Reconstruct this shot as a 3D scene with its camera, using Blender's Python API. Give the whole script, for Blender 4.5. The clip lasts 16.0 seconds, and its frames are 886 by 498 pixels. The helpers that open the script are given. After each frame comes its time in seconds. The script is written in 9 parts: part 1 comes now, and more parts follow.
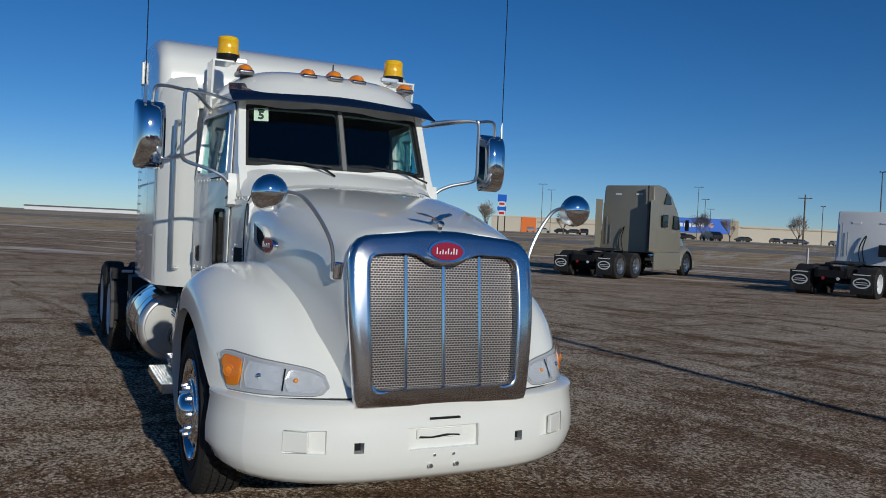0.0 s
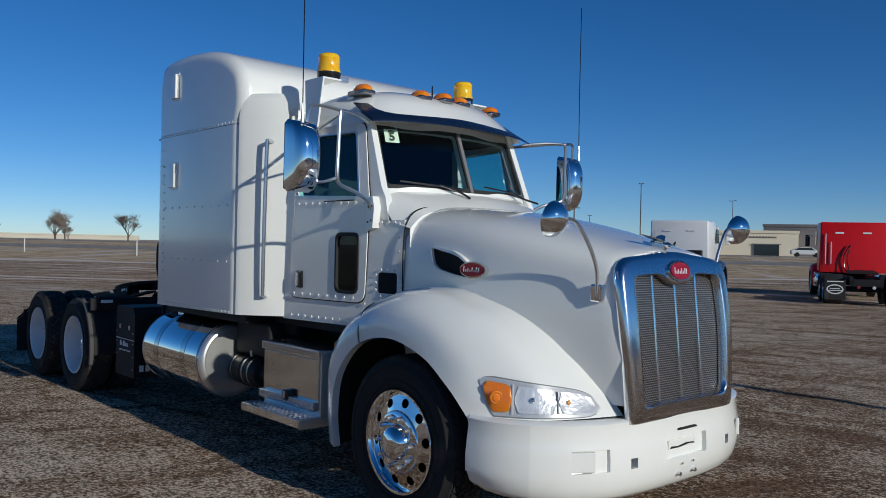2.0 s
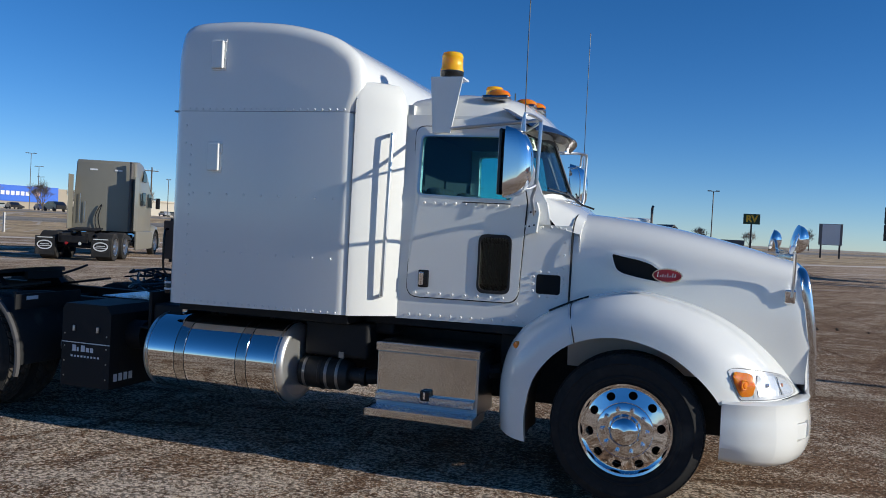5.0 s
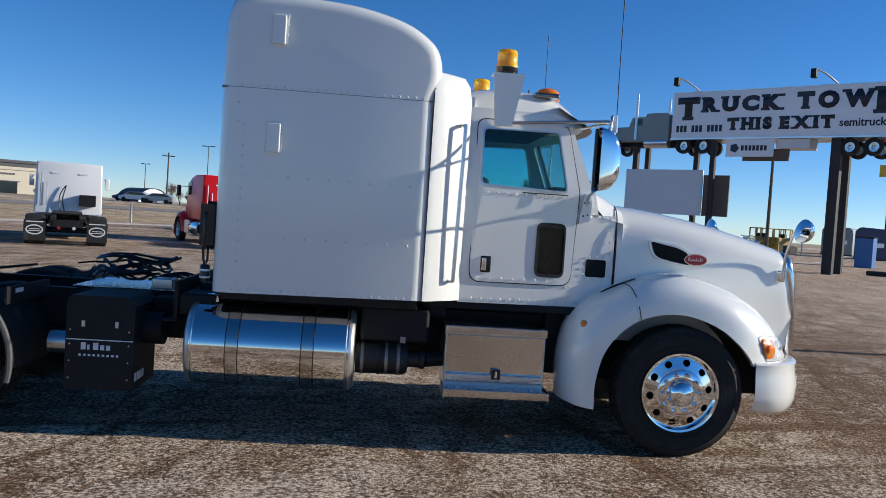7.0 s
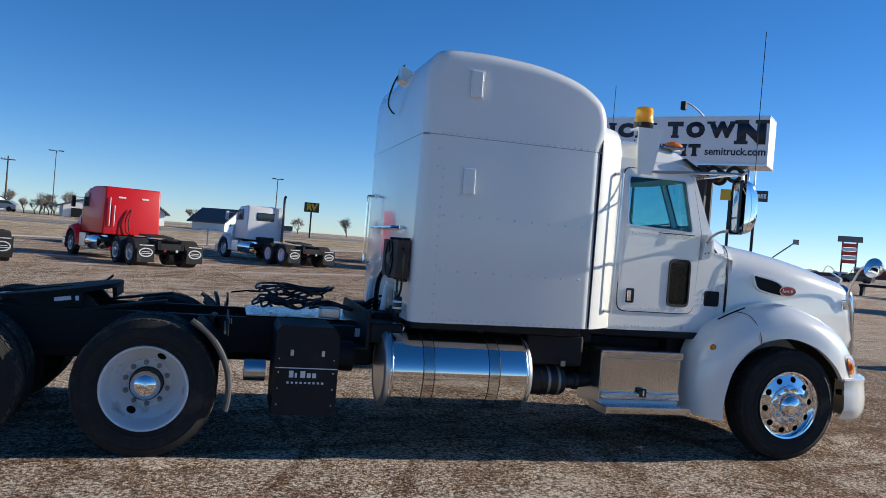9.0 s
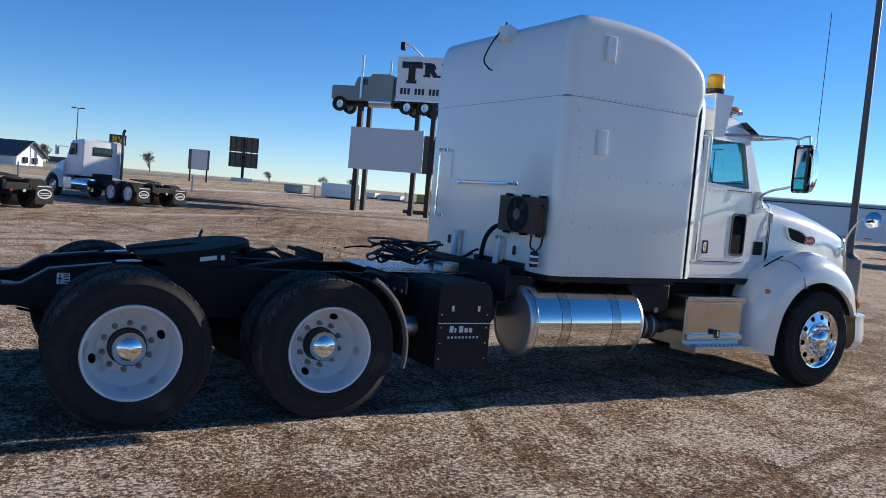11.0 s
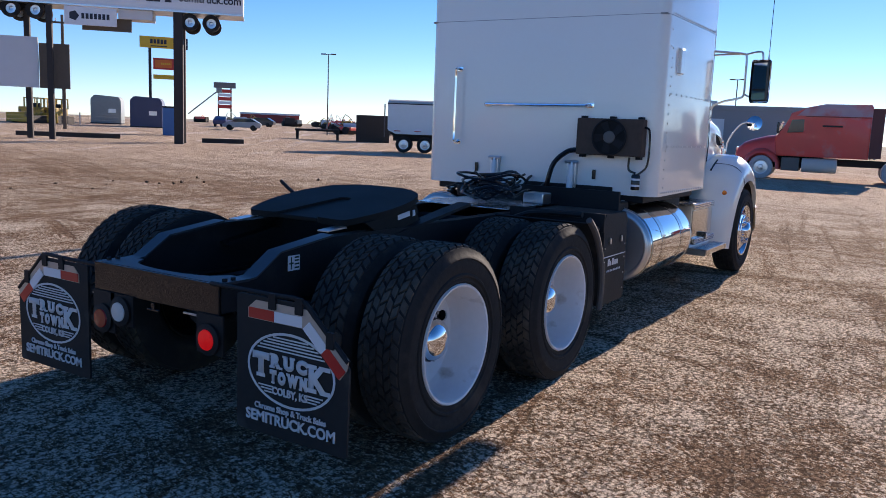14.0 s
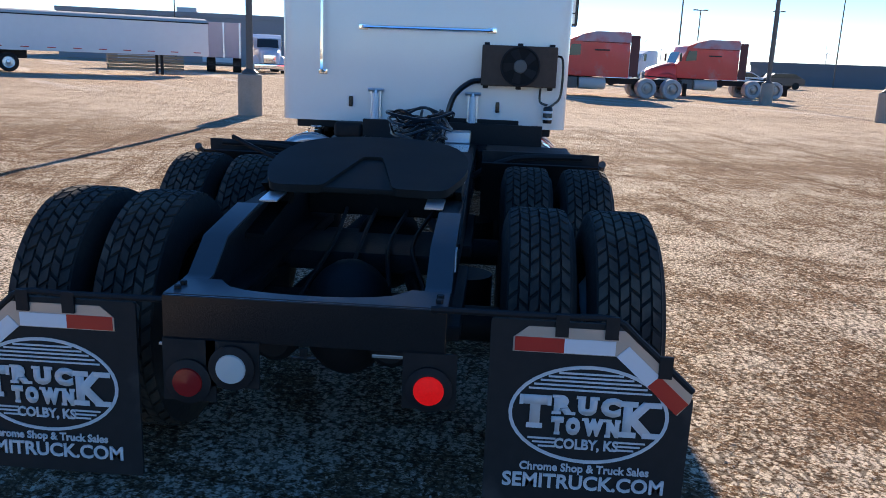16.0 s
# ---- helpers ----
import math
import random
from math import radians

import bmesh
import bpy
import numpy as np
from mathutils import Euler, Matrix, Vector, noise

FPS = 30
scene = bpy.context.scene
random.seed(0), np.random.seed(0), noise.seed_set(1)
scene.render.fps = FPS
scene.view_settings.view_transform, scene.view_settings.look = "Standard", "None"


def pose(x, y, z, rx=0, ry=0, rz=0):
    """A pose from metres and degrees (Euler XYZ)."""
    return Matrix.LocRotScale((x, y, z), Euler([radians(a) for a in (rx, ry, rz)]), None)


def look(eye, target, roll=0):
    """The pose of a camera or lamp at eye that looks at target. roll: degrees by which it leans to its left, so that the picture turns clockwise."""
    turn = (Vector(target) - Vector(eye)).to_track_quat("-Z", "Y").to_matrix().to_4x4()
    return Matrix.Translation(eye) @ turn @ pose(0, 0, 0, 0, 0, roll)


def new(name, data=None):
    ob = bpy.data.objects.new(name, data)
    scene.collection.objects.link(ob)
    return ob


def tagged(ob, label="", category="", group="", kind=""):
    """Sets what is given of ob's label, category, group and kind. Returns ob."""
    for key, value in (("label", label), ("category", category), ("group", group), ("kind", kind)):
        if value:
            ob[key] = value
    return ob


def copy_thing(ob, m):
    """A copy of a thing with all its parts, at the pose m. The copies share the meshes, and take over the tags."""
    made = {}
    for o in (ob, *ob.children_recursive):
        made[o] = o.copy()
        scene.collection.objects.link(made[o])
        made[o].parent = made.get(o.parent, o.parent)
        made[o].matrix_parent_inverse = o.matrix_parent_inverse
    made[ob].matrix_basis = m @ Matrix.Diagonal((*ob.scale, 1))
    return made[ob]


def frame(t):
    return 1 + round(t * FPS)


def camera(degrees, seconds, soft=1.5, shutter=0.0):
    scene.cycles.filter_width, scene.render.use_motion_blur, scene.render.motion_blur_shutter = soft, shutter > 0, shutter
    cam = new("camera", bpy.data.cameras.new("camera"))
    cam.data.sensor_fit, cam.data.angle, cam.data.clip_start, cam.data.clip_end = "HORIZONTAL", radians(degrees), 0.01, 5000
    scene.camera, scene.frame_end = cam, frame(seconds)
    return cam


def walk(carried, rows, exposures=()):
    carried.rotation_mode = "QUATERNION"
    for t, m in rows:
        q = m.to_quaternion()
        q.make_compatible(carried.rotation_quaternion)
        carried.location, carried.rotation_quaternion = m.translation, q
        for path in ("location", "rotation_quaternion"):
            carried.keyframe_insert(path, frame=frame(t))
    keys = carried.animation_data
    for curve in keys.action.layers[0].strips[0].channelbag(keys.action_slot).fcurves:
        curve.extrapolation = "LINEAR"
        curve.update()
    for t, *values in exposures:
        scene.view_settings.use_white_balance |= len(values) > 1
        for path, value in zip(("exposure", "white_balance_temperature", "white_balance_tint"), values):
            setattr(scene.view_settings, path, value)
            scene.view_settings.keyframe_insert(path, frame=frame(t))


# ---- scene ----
cam = camera(57.3, 16.0, soft=0.9)
PATH = [
    (0, (4.958, -1.881, 1.629), (3.162, -1.003, 1.575), 2.6),
    (0.5, (4.717, -2.425, 1.615), (2.976, -1.441, 1.587), 2.7),
    (1, (4.428, -3.001, 1.628), (2.762, -1.895, 1.641), 2.4),
    (1.5, (4.06, -3.488, 1.608), (2.477, -2.266, 1.635), 2.0),
    (2, (3.653, -3.993, 1.608), (2.16, -2.663, 1.602), 1.3),
    (2.5, (3.234, -4.471, 1.616), (1.799, -3.079, 1.57), 1.2),
    (3, (2.768, -4.886, 1.617), (1.441, -3.39, 1.578), 1.5),
    (3.5, (2.281, -5.342, 1.661), (1.123, -3.713, 1.616), 1.7),
    (4, (1.701, -5.692, 1.672), (0.711, -3.955, 1.632), 2.1),
    (4.5, (1.1, -6.063, 1.711), (0.289, -4.235, 1.678), 2.5),
    (7, (-2.264, -6.939, 1.661), (-2.104, -4.946, 1.589), 3.8),
    (7.5, (-2.877, -7.041, 1.652), (-2.608, -5.06, 1.604), 3.0),
    (8, (-3.531, -7.05, 1.625), (-3.15, -5.086, 1.595), 3.3),
    (8.5, (-4.168, -7.106, 1.648), (-3.751, -5.15, 1.632), 3.4),
    (9, (-4.835, -7.155, 1.665), (-4.315, -5.224, 1.651), 4.6),
    (9.5, (-5.469, -7.134, 1.665), (-4.901, -5.216, 1.629), 4.6),
    (10, (-6.164, -6.998, 1.652), (-5.486, -5.118, 1.569), 5.0),
    (12.5, (-8.874, -4.942, 1.57), (-7.547, -3.458, 1.38), 3.5),
    (13, (-9.328, -4.448, 1.564), (-7.918, -3.047, 1.345), 3.1),
    (13.5, (-9.652, -3.873, 1.538), (-8.094, -2.644, 1.287), 2.7),
    (14, (-9.893, -3.179, 1.525), (-8.219, -2.124, 1.233), 2.3),
    (14.5, (-10.023, -2.478, 1.516), (-8.24, -1.632, 1.192), 1.9),
    (15, (-10.008, -1.796, 1.539), (-8.133, -1.204, 1.174), 1.4),
    (15.5, (-9.924, -1.158, 1.554), (-7.997, -0.835, 1.128), 0.7),
    (16, (-9.798, -0.561, 1.551), (-7.854, -0.452, 1.094), 2.3),
]
walk(cam, [(t, look(eye, target, roll)) for t, eye, target, roll in PATH],
     exposures=[(0, -0.65, 6200, 6), (3, -0.27, 6100, 7), (4.5, 0.0, 6200, 8), (7, 0.38, 6550, 9), (10, 0.46, 6550, 9), (12.5, 0.68, 7000, 15), (14.5, 0.78, 7150, 22), (16, 1.22, 7250, 14)])
from mathutils.bvhtree import BVHTree

PI = math.pi

# world and sun: low winter sun ahead of the parked truck
SUN_AZ, SUN_EL = 0.8, 18.5
world = bpy.data.worlds.new("sky")
scene.world = world
world.use_nodes = True
wn = world.node_tree.nodes
sky = wn.new("ShaderNodeTexSky")
sky.sky_type = "NISHITA"
sky.sun_disc = False
sky.sun_elevation = radians(SUN_EL)
sky.sun_rotation = radians(90 - SUN_AZ)
sky.altitude = 900
sky.air_density, sky.dust_density, sky.ozone_density = 0.75, 0.03, 3.5
wn["Background"].inputs["Strength"].default_value = 0.100
grade = wn.new("ShaderNodeHueSaturation")
grade.inputs["Saturation"].default_value = 1.22
tint = wn.new("ShaderNodeVectorMath")
tint.operation = "MULTIPLY"
tint.inputs[1].default_value = (0.92, 0.955, 1.07)
world.node_tree.links.new(sky.outputs[0], grade.inputs["Color"])
world.node_tree.links.new(grade.outputs[0], tint.inputs[0])
world.node_tree.links.new(tint.outputs[0], wn["Background"].inputs["Color"])

sun_data = bpy.data.lights.new("sun", "SUN")
sun_data.energy, sun_data.angle, sun_data.color = 4.15, radians(0.53), (1.0, 0.94, 0.83)
sun = new("sun", sun_data)
sun_dir = Vector((math.cos(radians(SUN_AZ)) * math.cos(radians(SUN_EL)), math.sin(radians(SUN_AZ)) * math.cos(radians(SUN_EL)), math.sin(radians(SUN_EL))))
sun.matrix_world = look(sun_dir * 60, (0, 0, 0))


# ---- materials ----
def mat(name, color, rough=0.5, metal=0.0, grain=0.0, scale=40.0, blotch=0.0, bscale=3.0, bump=0.0, coat=0.0, emit=None, spec=0.5, dirt=None, dirt_amount=0.0):
    m = bpy.data.materials.new(name)
    m.use_nodes = True
    n, l = m.node_tree.nodes, m.node_tree.links
    b = n["Principled BSDF"]
    b.inputs["Base Color"].default_value = (*color, 1)
    b.inputs["Roughness"].default_value = rough
    b.inputs["Metallic"].default_value = metal
    b.inputs["Specular IOR Level"].default_value = spec
    b.inputs["Coat Weight"].default_value = coat
    b.inputs["Coat Roughness"].default_value = 0.06 if coat < 1 else 0.075
    tc = n.new("ShaderNodeTexCoord")
    if grain or blotch or dirt:
        fine = n.new("ShaderNodeTexNoise")
        fine.inputs["Scale"].default_value = scale
        fine.inputs["Detail"].default_value = 6
        wide = n.new("ShaderNodeTexNoise")
        wide.inputs["Scale"].default_value = bscale
        wide.inputs["Detail"].default_value = 5
        for t in (fine, wide):
            l.new(tc.outputs["Object"], t.inputs["Vector"])
        val = n.new("ShaderNodeMath")
        val.operation = "MULTIPLY_ADD"
        l.new(fine.outputs["Fac"], val.inputs[0])
        val.inputs[1].default_value = grain
        wv = n.new("ShaderNodeMath")
        wv.operation = "MULTIPLY_ADD"
        l.new(wide.outputs["Fac"], wv.inputs[0])
        wv.inputs[1].default_value = blotch
        wv.inputs[2].default_value = 1 - 0.5 * (grain + blotch)
        l.new(wv.outputs[0], val.inputs[2])
        mul = n.new("ShaderNodeVectorMath")
        mul.operation = "MULTIPLY"
        mul.inputs[0].default_value = color
        l.new(val.outputs[0], mul.inputs[1])
        out = mul.outputs[0]
        if dirt:
            ramp = n.new("ShaderNodeMapRange")
            ramp.inputs["From Min"].default_value = 0.62 - 0.3 * dirt_amount
            ramp.inputs["From Max"].default_value = 0.80 - 0.2 * dirt_amount
            l.new(wide.outputs["Fac"], ramp.inputs["Value"])
            mx = n.new("ShaderNodeMix")
            mx.data_type = "RGBA"
            l.new(ramp.outputs[0], mx.inputs["Factor"])
            l.new(out, mx.inputs["A"])
            mx.inputs["B"].default_value = (*dirt, 1)
            out = mx.outputs["Result"]
        l.new(out, b.inputs["Base Color"])
        rr = n.new("ShaderNodeMath")
        rr.operation = "MULTIPLY_ADD"
        l.new(wide.outputs["Fac"], rr.inputs[0])
        rr.inputs[1].default_value = 0.25 * min(1, grain + blotch + dirt_amount)
        rr.inputs[2].default_value = max(0.02, rough - 0.06)
        l.new(rr.outputs[0], b.inputs["Roughness"])
        if bump:
            bp = n.new("ShaderNodeBump")
            bp.inputs["Strength"].default_value = bump
            bp.inputs["Distance"].default_value = 0.01
            l.new(fine.outputs["Fac"], bp.inputs["Height"])
            l.new(bp.outputs[0], b.inputs["Normal"])
    if emit:
        b.inputs["Emission Color"].default_value = (*emit[0], 1)
        b.inputs["Emission Strength"].default_value = emit[1]
    return m


WHITE = mat("white_paint", (0.86, 0.855, 0.805), 0.3, blotch=0.05, bscale=1.3, grain=0.03, scale=90, coat=1.0)
CREAM = mat("white_gelcoat", (0.86, 0.85, 0.79), 0.3, blotch=0.05, bscale=2, grain=0.03, scale=70, coat=0.4)
CHROME = mat("chrome", (0.86, 0.87, 0.88), 0.05, 1.0)
GCHROME = mat("grille_chrome", (0.74, 0.74, 0.75), 0.19, 1.0, grain=0.06, scale=30, blotch=0.08)
STEEL = mat("polished_steel", (0.70, 0.69, 0.66), 0.16, 1.0, grain=0.12, scale=18, blotch=0.12, bscale=4, bump=0.02)
TANKM = mat("polished_aluminium", (0.80, 0.79, 0.77), 0.09, 1.0, grain=0.05, scale=14, blotch=0.06, bscale=3)
ALU = mat("brushed_aluminium", (0.62, 0.63, 0.64), 0.32, 1.0, grain=0.15, scale=60, blotch=0.1)
STRAPM = mat("satin_strap", (0.60, 0.58, 0.55), 0.15, 1.0, grain=0.1, scale=20)
TANKEND = mat("satin_aluminium", (0.66, 0.65, 0.63), 0.34, 0.8, grain=0.1, scale=30, blotch=0.15, bscale=5)
VISORM = mat("stainless_visor", (0.30, 0.30, 0.32), 0.3, 1.0, blotch=0.15)
BEACONM = mat("yellow_amber_dome", (1.0, 0.50, 0.012), 0.15, coat=0.5)
BLACK = mat("black_frame_paint", (0.012, 0.012, 0.013), 0.55, grain=0.5, scale=50, blotch=0.6, bscale=3, bump=0.15, dirt=(0.035, 0.03, 0.025), dirt_amount=0.12, spec=0.3)
BLACKGLOSS = mat("black_gloss", (0.010, 0.010, 0.011), 0.25, blotch=0.3)
RUBBER = mat("tyre_rubber", (0.021, 0.020, 0.019), 0.78, grain=0.6, scale=35, blotch=0.7, bscale=4, bump=0.3, dirt=(0.065, 0.055, 0.044), dirt_amount=0.30, spec=0.35)
TREADM = mat("dusty_tread_rubber", (0.050, 0.045, 0.040), 0.9, grain=0.7, scale=22, blotch=0.8, bscale=5, bump=0.3, dirt=(0.13, 0.105, 0.08), dirt_amount=0.4, spec=0.3)
SEAL = mat("black_seal", (0.015, 0.015, 0.015), 0.7)
RIMWHITE = mat("white_wheel_paint", (0.78, 0.79, 0.80), 0.42, grain=0.08, scale=40, blotch=0.12, bscale=7, dirt=(0.35, 0.31, 0.26), dirt_amount=0.1)
AMBER = mat("amber_lens", (0.95, 0.26, 0.016), 0.18, coat=0.5)
# moulded plastic lets the light through
for m_, rad in ((BEACONM, 0.12), (AMBER, 0.04)):
    pb = m_.node_tree.nodes["Principled BSDF"]
    pb.inputs["Subsurface Weight"].default_value = 0.8
    pb.inputs["Subsurface Radius"].default_value = (1.0, 0.5, 0.06)
    pb.inputs["Subsurface Scale"].default_value = rad
REDLENS = mat("red_lens", (0.30, 0.012, 0.012), 0.2, coat=0.5)
REDLIT = mat("lit_red_lamp", (0.5, 0.01, 0.01), 0.3, grain=0.5, scale=120, emit=((1.0, 0.008, 0.008), 0.16))
LENSWHITE = mat("white_lens", (0.55, 0.58, 0.56), 0.25, coat=0.4)
BADGE = mat("red_badge", (0.30, 0.012, 0.03), 0.2, coat=0.5)
STRIPRED = mat("red_reflector", (0.55, 0.03, 0.02), 0.35)
STRIPWHITE = mat("white_reflector", (0.75, 0.76, 0.78), 0.35)
FLAPM = mat("flap_rubber", (0.022, 0.022, 0.022), 0.65, spec=0.25, grain=0.4, scale=25, blotch=0.5, bscale=4, dirt=(0.07, 0.065, 0.06), dirt_amount=0.2)
FLAPWHITE = mat("white_print", (0.62, 0.63, 0.64), 0.6, grain=0.2, scale=30)
SEATM = mat("dark_upholstery", (0.03, 0.03, 0.033), 0.9, grain=0.4)
FANM = mat("rusty_black_box", (0.075, 0.050, 0.036), 0.7, grain=0.5, scale=25, blotch=0.6, bump=0.15)
STICKERM = mat("pale_green_paper", (0.62, 0.80, 0.62), 0.7, grain=0.1)
INK = mat("dark_ink", (0.02, 0.05, 0.03), 0.7)
# near-black that stands in for the shade inside holes and openings
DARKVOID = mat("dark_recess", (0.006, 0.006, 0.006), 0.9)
LAMPCHROME = mat("lamp_reflector", (0.88, 0.87, 0.85), 0.22, 0.4, grain=0.25, scale=40, blotch=0.25, bscale=22, bump=0.35)


def glass_mat(name, color, rough=0.0, opacity=0.25):
    m = bpy.data.materials.new(name)
    m.use_nodes = True
    n, l = m.node_tree.nodes, m.node_tree.links
    n.remove(n["Principled BSDF"])
    tr = n.new("ShaderNodeBsdfTransparent")
    tr.inputs["Color"].default_value = (*color, 1)
    gl = n.new("ShaderNodeBsdfGlossy")
    gl.inputs["Roughness"].default_value = max(0.02, rough)
    lw = n.new("ShaderNodeLayerWeight")
    lw.inputs["Blend"].default_value = 0.5
    pw = n.new("ShaderNodeMath")
    pw.operation = "POWER"
    pw.inputs[1].default_value = 5.0
    l.new(lw.outputs["Facing"], pw.inputs[0])
    fr = n.new("ShaderNodeMath")
    fr.operation = "MULTIPLY_ADD"
    fr.inputs[1].default_value, fr.inputs[2].default_value = 0.96, 0.04
    l.new(pw.outputs[0], fr.inputs[0])
    mx = n.new("ShaderNodeMixShader")
    l.new(fr.outputs[0], mx.inputs[0])
    l.new(tr.outputs[0], mx.inputs[1])
    l.new(gl.outputs[0], mx.inputs[2])
    l.new(mx.outputs[0], n["Material Output"].inputs["Surface"])
    return m


GLASS = glass_mat("tinted_glass", (0.54, 0.85, 0.86))
PORTGLASS = glass_mat("dark_tinted_glass", (0.20, 0.24, 0.22))
WINDSHIELD = glass_mat("windshield_glass", (0.74, 0.82, 0.82))
CLEAR = glass_mat("clear_lens", (0.92, 0.93, 0.94))


def mesh_pattern_mat():
    # pressed steel grille sheet with staggered slots
    m = bpy.data.materials.new("slotted_grille_steel")
    m.use_nodes = True
    n, l = m.node_tree.nodes, m.node_tree.links
    b = n["Principled BSDF"]
    tc = n.new("ShaderNodeTexCoord")
    mp = n.new("ShaderNodeMapping")
    mp.inputs["Rotation"].default_value = (0, radians(90), radians(90))
    sep = n.new("ShaderNodeSeparateXYZ")
    l.new(tc.outputs["Object"], sep.inputs[0])
    com = n.new("ShaderNodeCombineXYZ")
    l.new(sep.outputs["Y"], com.inputs["X"])
    l.new(sep.outputs["Z"], com.inputs["Y"])
    br = n.new("ShaderNodeTexBrick")
    br.inputs["Scale"].default_value = 1.0
    br.inputs["Brick Width"].default_value = 0.0185
    br.inputs["Row Height"].default_value = 0.0122
    br.inputs["Mortar Size"].default_value = 0.0024
    br.inputs["Mortar Smooth"].default_value = 0.3
    l.new(com.outputs[0], br.inputs["Vector"])
    br.inputs["Color1"].default_value = (0.012, 0.011, 0.010, 1)
    br.inputs["Color2"].default_value = (0.012, 0.011, 0.010, 1)
    br.inputs["Mortar"].default_value = (0.52, 0.46, 0.42, 1)
    l.new(br.outputs["Color"], b.inputs["Base Color"])
    l.new(br.outputs["Fac"], b.inputs["Metallic"])
    b.inputs["Roughness"].default_value = 0.38
    bp = n.new("ShaderNodeBump")
    bp.inputs["Strength"].default_value = 0.8
    bp.inputs["Distance"].default_value = 0.003
    l.new(br.outputs["Fac"], bp.inputs["Height"])
    l.new(bp.outputs[0], b.inputs["Normal"])
    return m


GRILLEM = mesh_pattern_mat()


def tread_plate_mat():
    m = mat("tread_plate", (0.62, 0.63, 0.65), 0.25, 1.0)
    n, l = m.node_tree.nodes, m.node_tree.links
    b = n["Principled BSDF"]
    tc = n.new("ShaderNodeTexCoord")
    v = n.new("ShaderNodeTexVoronoi")
    v.inputs["Scale"].default_value = 45
    l.new(tc.outputs["Object"], v.inputs["Vector"])
    bp = n.new("ShaderNodeBump")
    bp.inputs["Strength"].default_value = 0.7
    bp.inputs["Distance"].default_value = 0.004
    l.new(v.outputs["Distance"], bp.inputs["Height"])
    l.new(bp.outputs[0], b.inputs["Normal"])
    return m


TREAD = tread_plate_mat()


def ground_mat():
    # packed dirt and gravel with frost crumbs, tyre ruts and, farther off, dry grass and asphalt
    m = bpy.data.materials.new("frosty_dirt")
    m.use_nodes = True
    n, l = m.node_tree.nodes, m.node_tree.links
    b = n["Principled BSDF"]
    b.inputs["Roughness"].default_value = 1.0
    b.inputs["Specular IOR Level"].default_value = 0.04
    geo = n.new("ShaderNodeNewGeometry")

    def noise_tex(scale, detail=6, rough=0.6, vec=None, dist=0.0):
        t = n.new("ShaderNodeTexNoise")
        t.inputs["Scale"].default_value = scale
        t.inputs["Detail"].default_value = detail
        t.inputs["Roughness"].default_value = rough
        t.inputs["Distortion"].default_value = dist
        l.new(vec or geo.outputs["Position"], t.inputs["Vector"])
        return t.outputs["Fac"]

    def ramp(v, a, c, lo=0.0, hi=1.0):
        r = n.new("ShaderNodeMapRange")
        r.inputs["From Min"].default_value, r.inputs["From Max"].default_value = a, c
        r.inputs["To Min"].default_value, r.inputs["To Max"].default_value = lo, hi
        l.new(v, r.inputs["Value"])
        return r.outputs[0]

    def math_(op, a, c):
        r = n.new("ShaderNodeMath")
        r.operation = op
        for i, v in enumerate((a, c)):
            if isinstance(v, (int, float)):
                r.inputs[i].default_value = v
            else:
                l.new(v, r.inputs[i])
        return r.outputs[0]

    def mix(f, a, c):
        r = n.new("ShaderNodeMix")
        r.data_type = "RGBA"
        if isinstance(f, (int, float)):
            r.inputs["Factor"].default_value = f
        else:
            l.new(f, r.inputs["Factor"])
        for k, v in (("A", a), ("B", c)):
            if isinstance(v, tuple):
                r.inputs[k].default_value = (*v, 1)
            else:
                l.new(v, r.inputs[k])
        return r.outputs["Result"]

    # ruts run along stretched noise bands in two directions
    def rut(angle, sx, sy, dist):
        turn = n.new("ShaderNodeVectorRotate")
        turn.rotation_type = "Z_AXIS"
        turn.inputs["Angle"].default_value = radians(angle)
        l.new(geo.outputs["Position"], turn.inputs["Vector"])
        mp = n.new("ShaderNodeMapping")
        mp.inputs["Scale"].default_value = (sx, sy, 1)
        l.new(turn.outputs[0], mp.inputs["Vector"])
        return noise_tex(1.0, 5, 0.65, mp.outputs[0], dist)

    wide = noise_tex(0.22, 5, 0.55)
    mid = noise_tex(1.1, 5, 0.6)
    grit = noise_tex(90, 4, 0.7)
    rut1 = rut(-12, 0.16, 2.4, 0.8)
    rut2 = rut(-68, 0.18, 2.0, 0.9)
    rut3 = rut(82, 0.14, 1.6, 0.7)
    # tread lines and clumps pressed into the mud
    line1 = rut(-24, 0.8, 8.5, 1.3)
    line2 = rut(58, 0.7, 7.0, 1.4)
    clump = noise_tex(6.5, 8, 0.78, None, 0.5)
    lines = math_("MAXIMUM", ramp(line1, 0.54, 0.66), ramp(line2, 0.55, 0.67))
    # crumbs are a little longer than wide and lie in no one direction
    crumb = noise_tex(33, 7, 0.76, None, 0.6)
    flake = rut(15, 62, 27, 1.2)
    soil = mix(ramp(wide, 0.35, 0.68), (0.24, 0.130, 0.070), (0.40, 0.235, 0.134))
    soil = mix(ramp(grit, 0.42, 0.66, 0, 0.8), soil, (0.045, 0.028, 0.018))
    soil = mix(ramp(flake, 0.47, 0.56, 0, 0.75), soil, (0.52, 0.345, 0.225))
    ruts = math_("MAXIMUM", math_("MAXIMUM", ramp(rut1, 0.53, 0.64), ramp(rut2, 0.55, 0.66)), ramp(rut3, 0.56, 0.66))
    soil = mix(math_("MULTIPLY", ruts, 0.32), soil, (0.095, 0.054, 0.033))
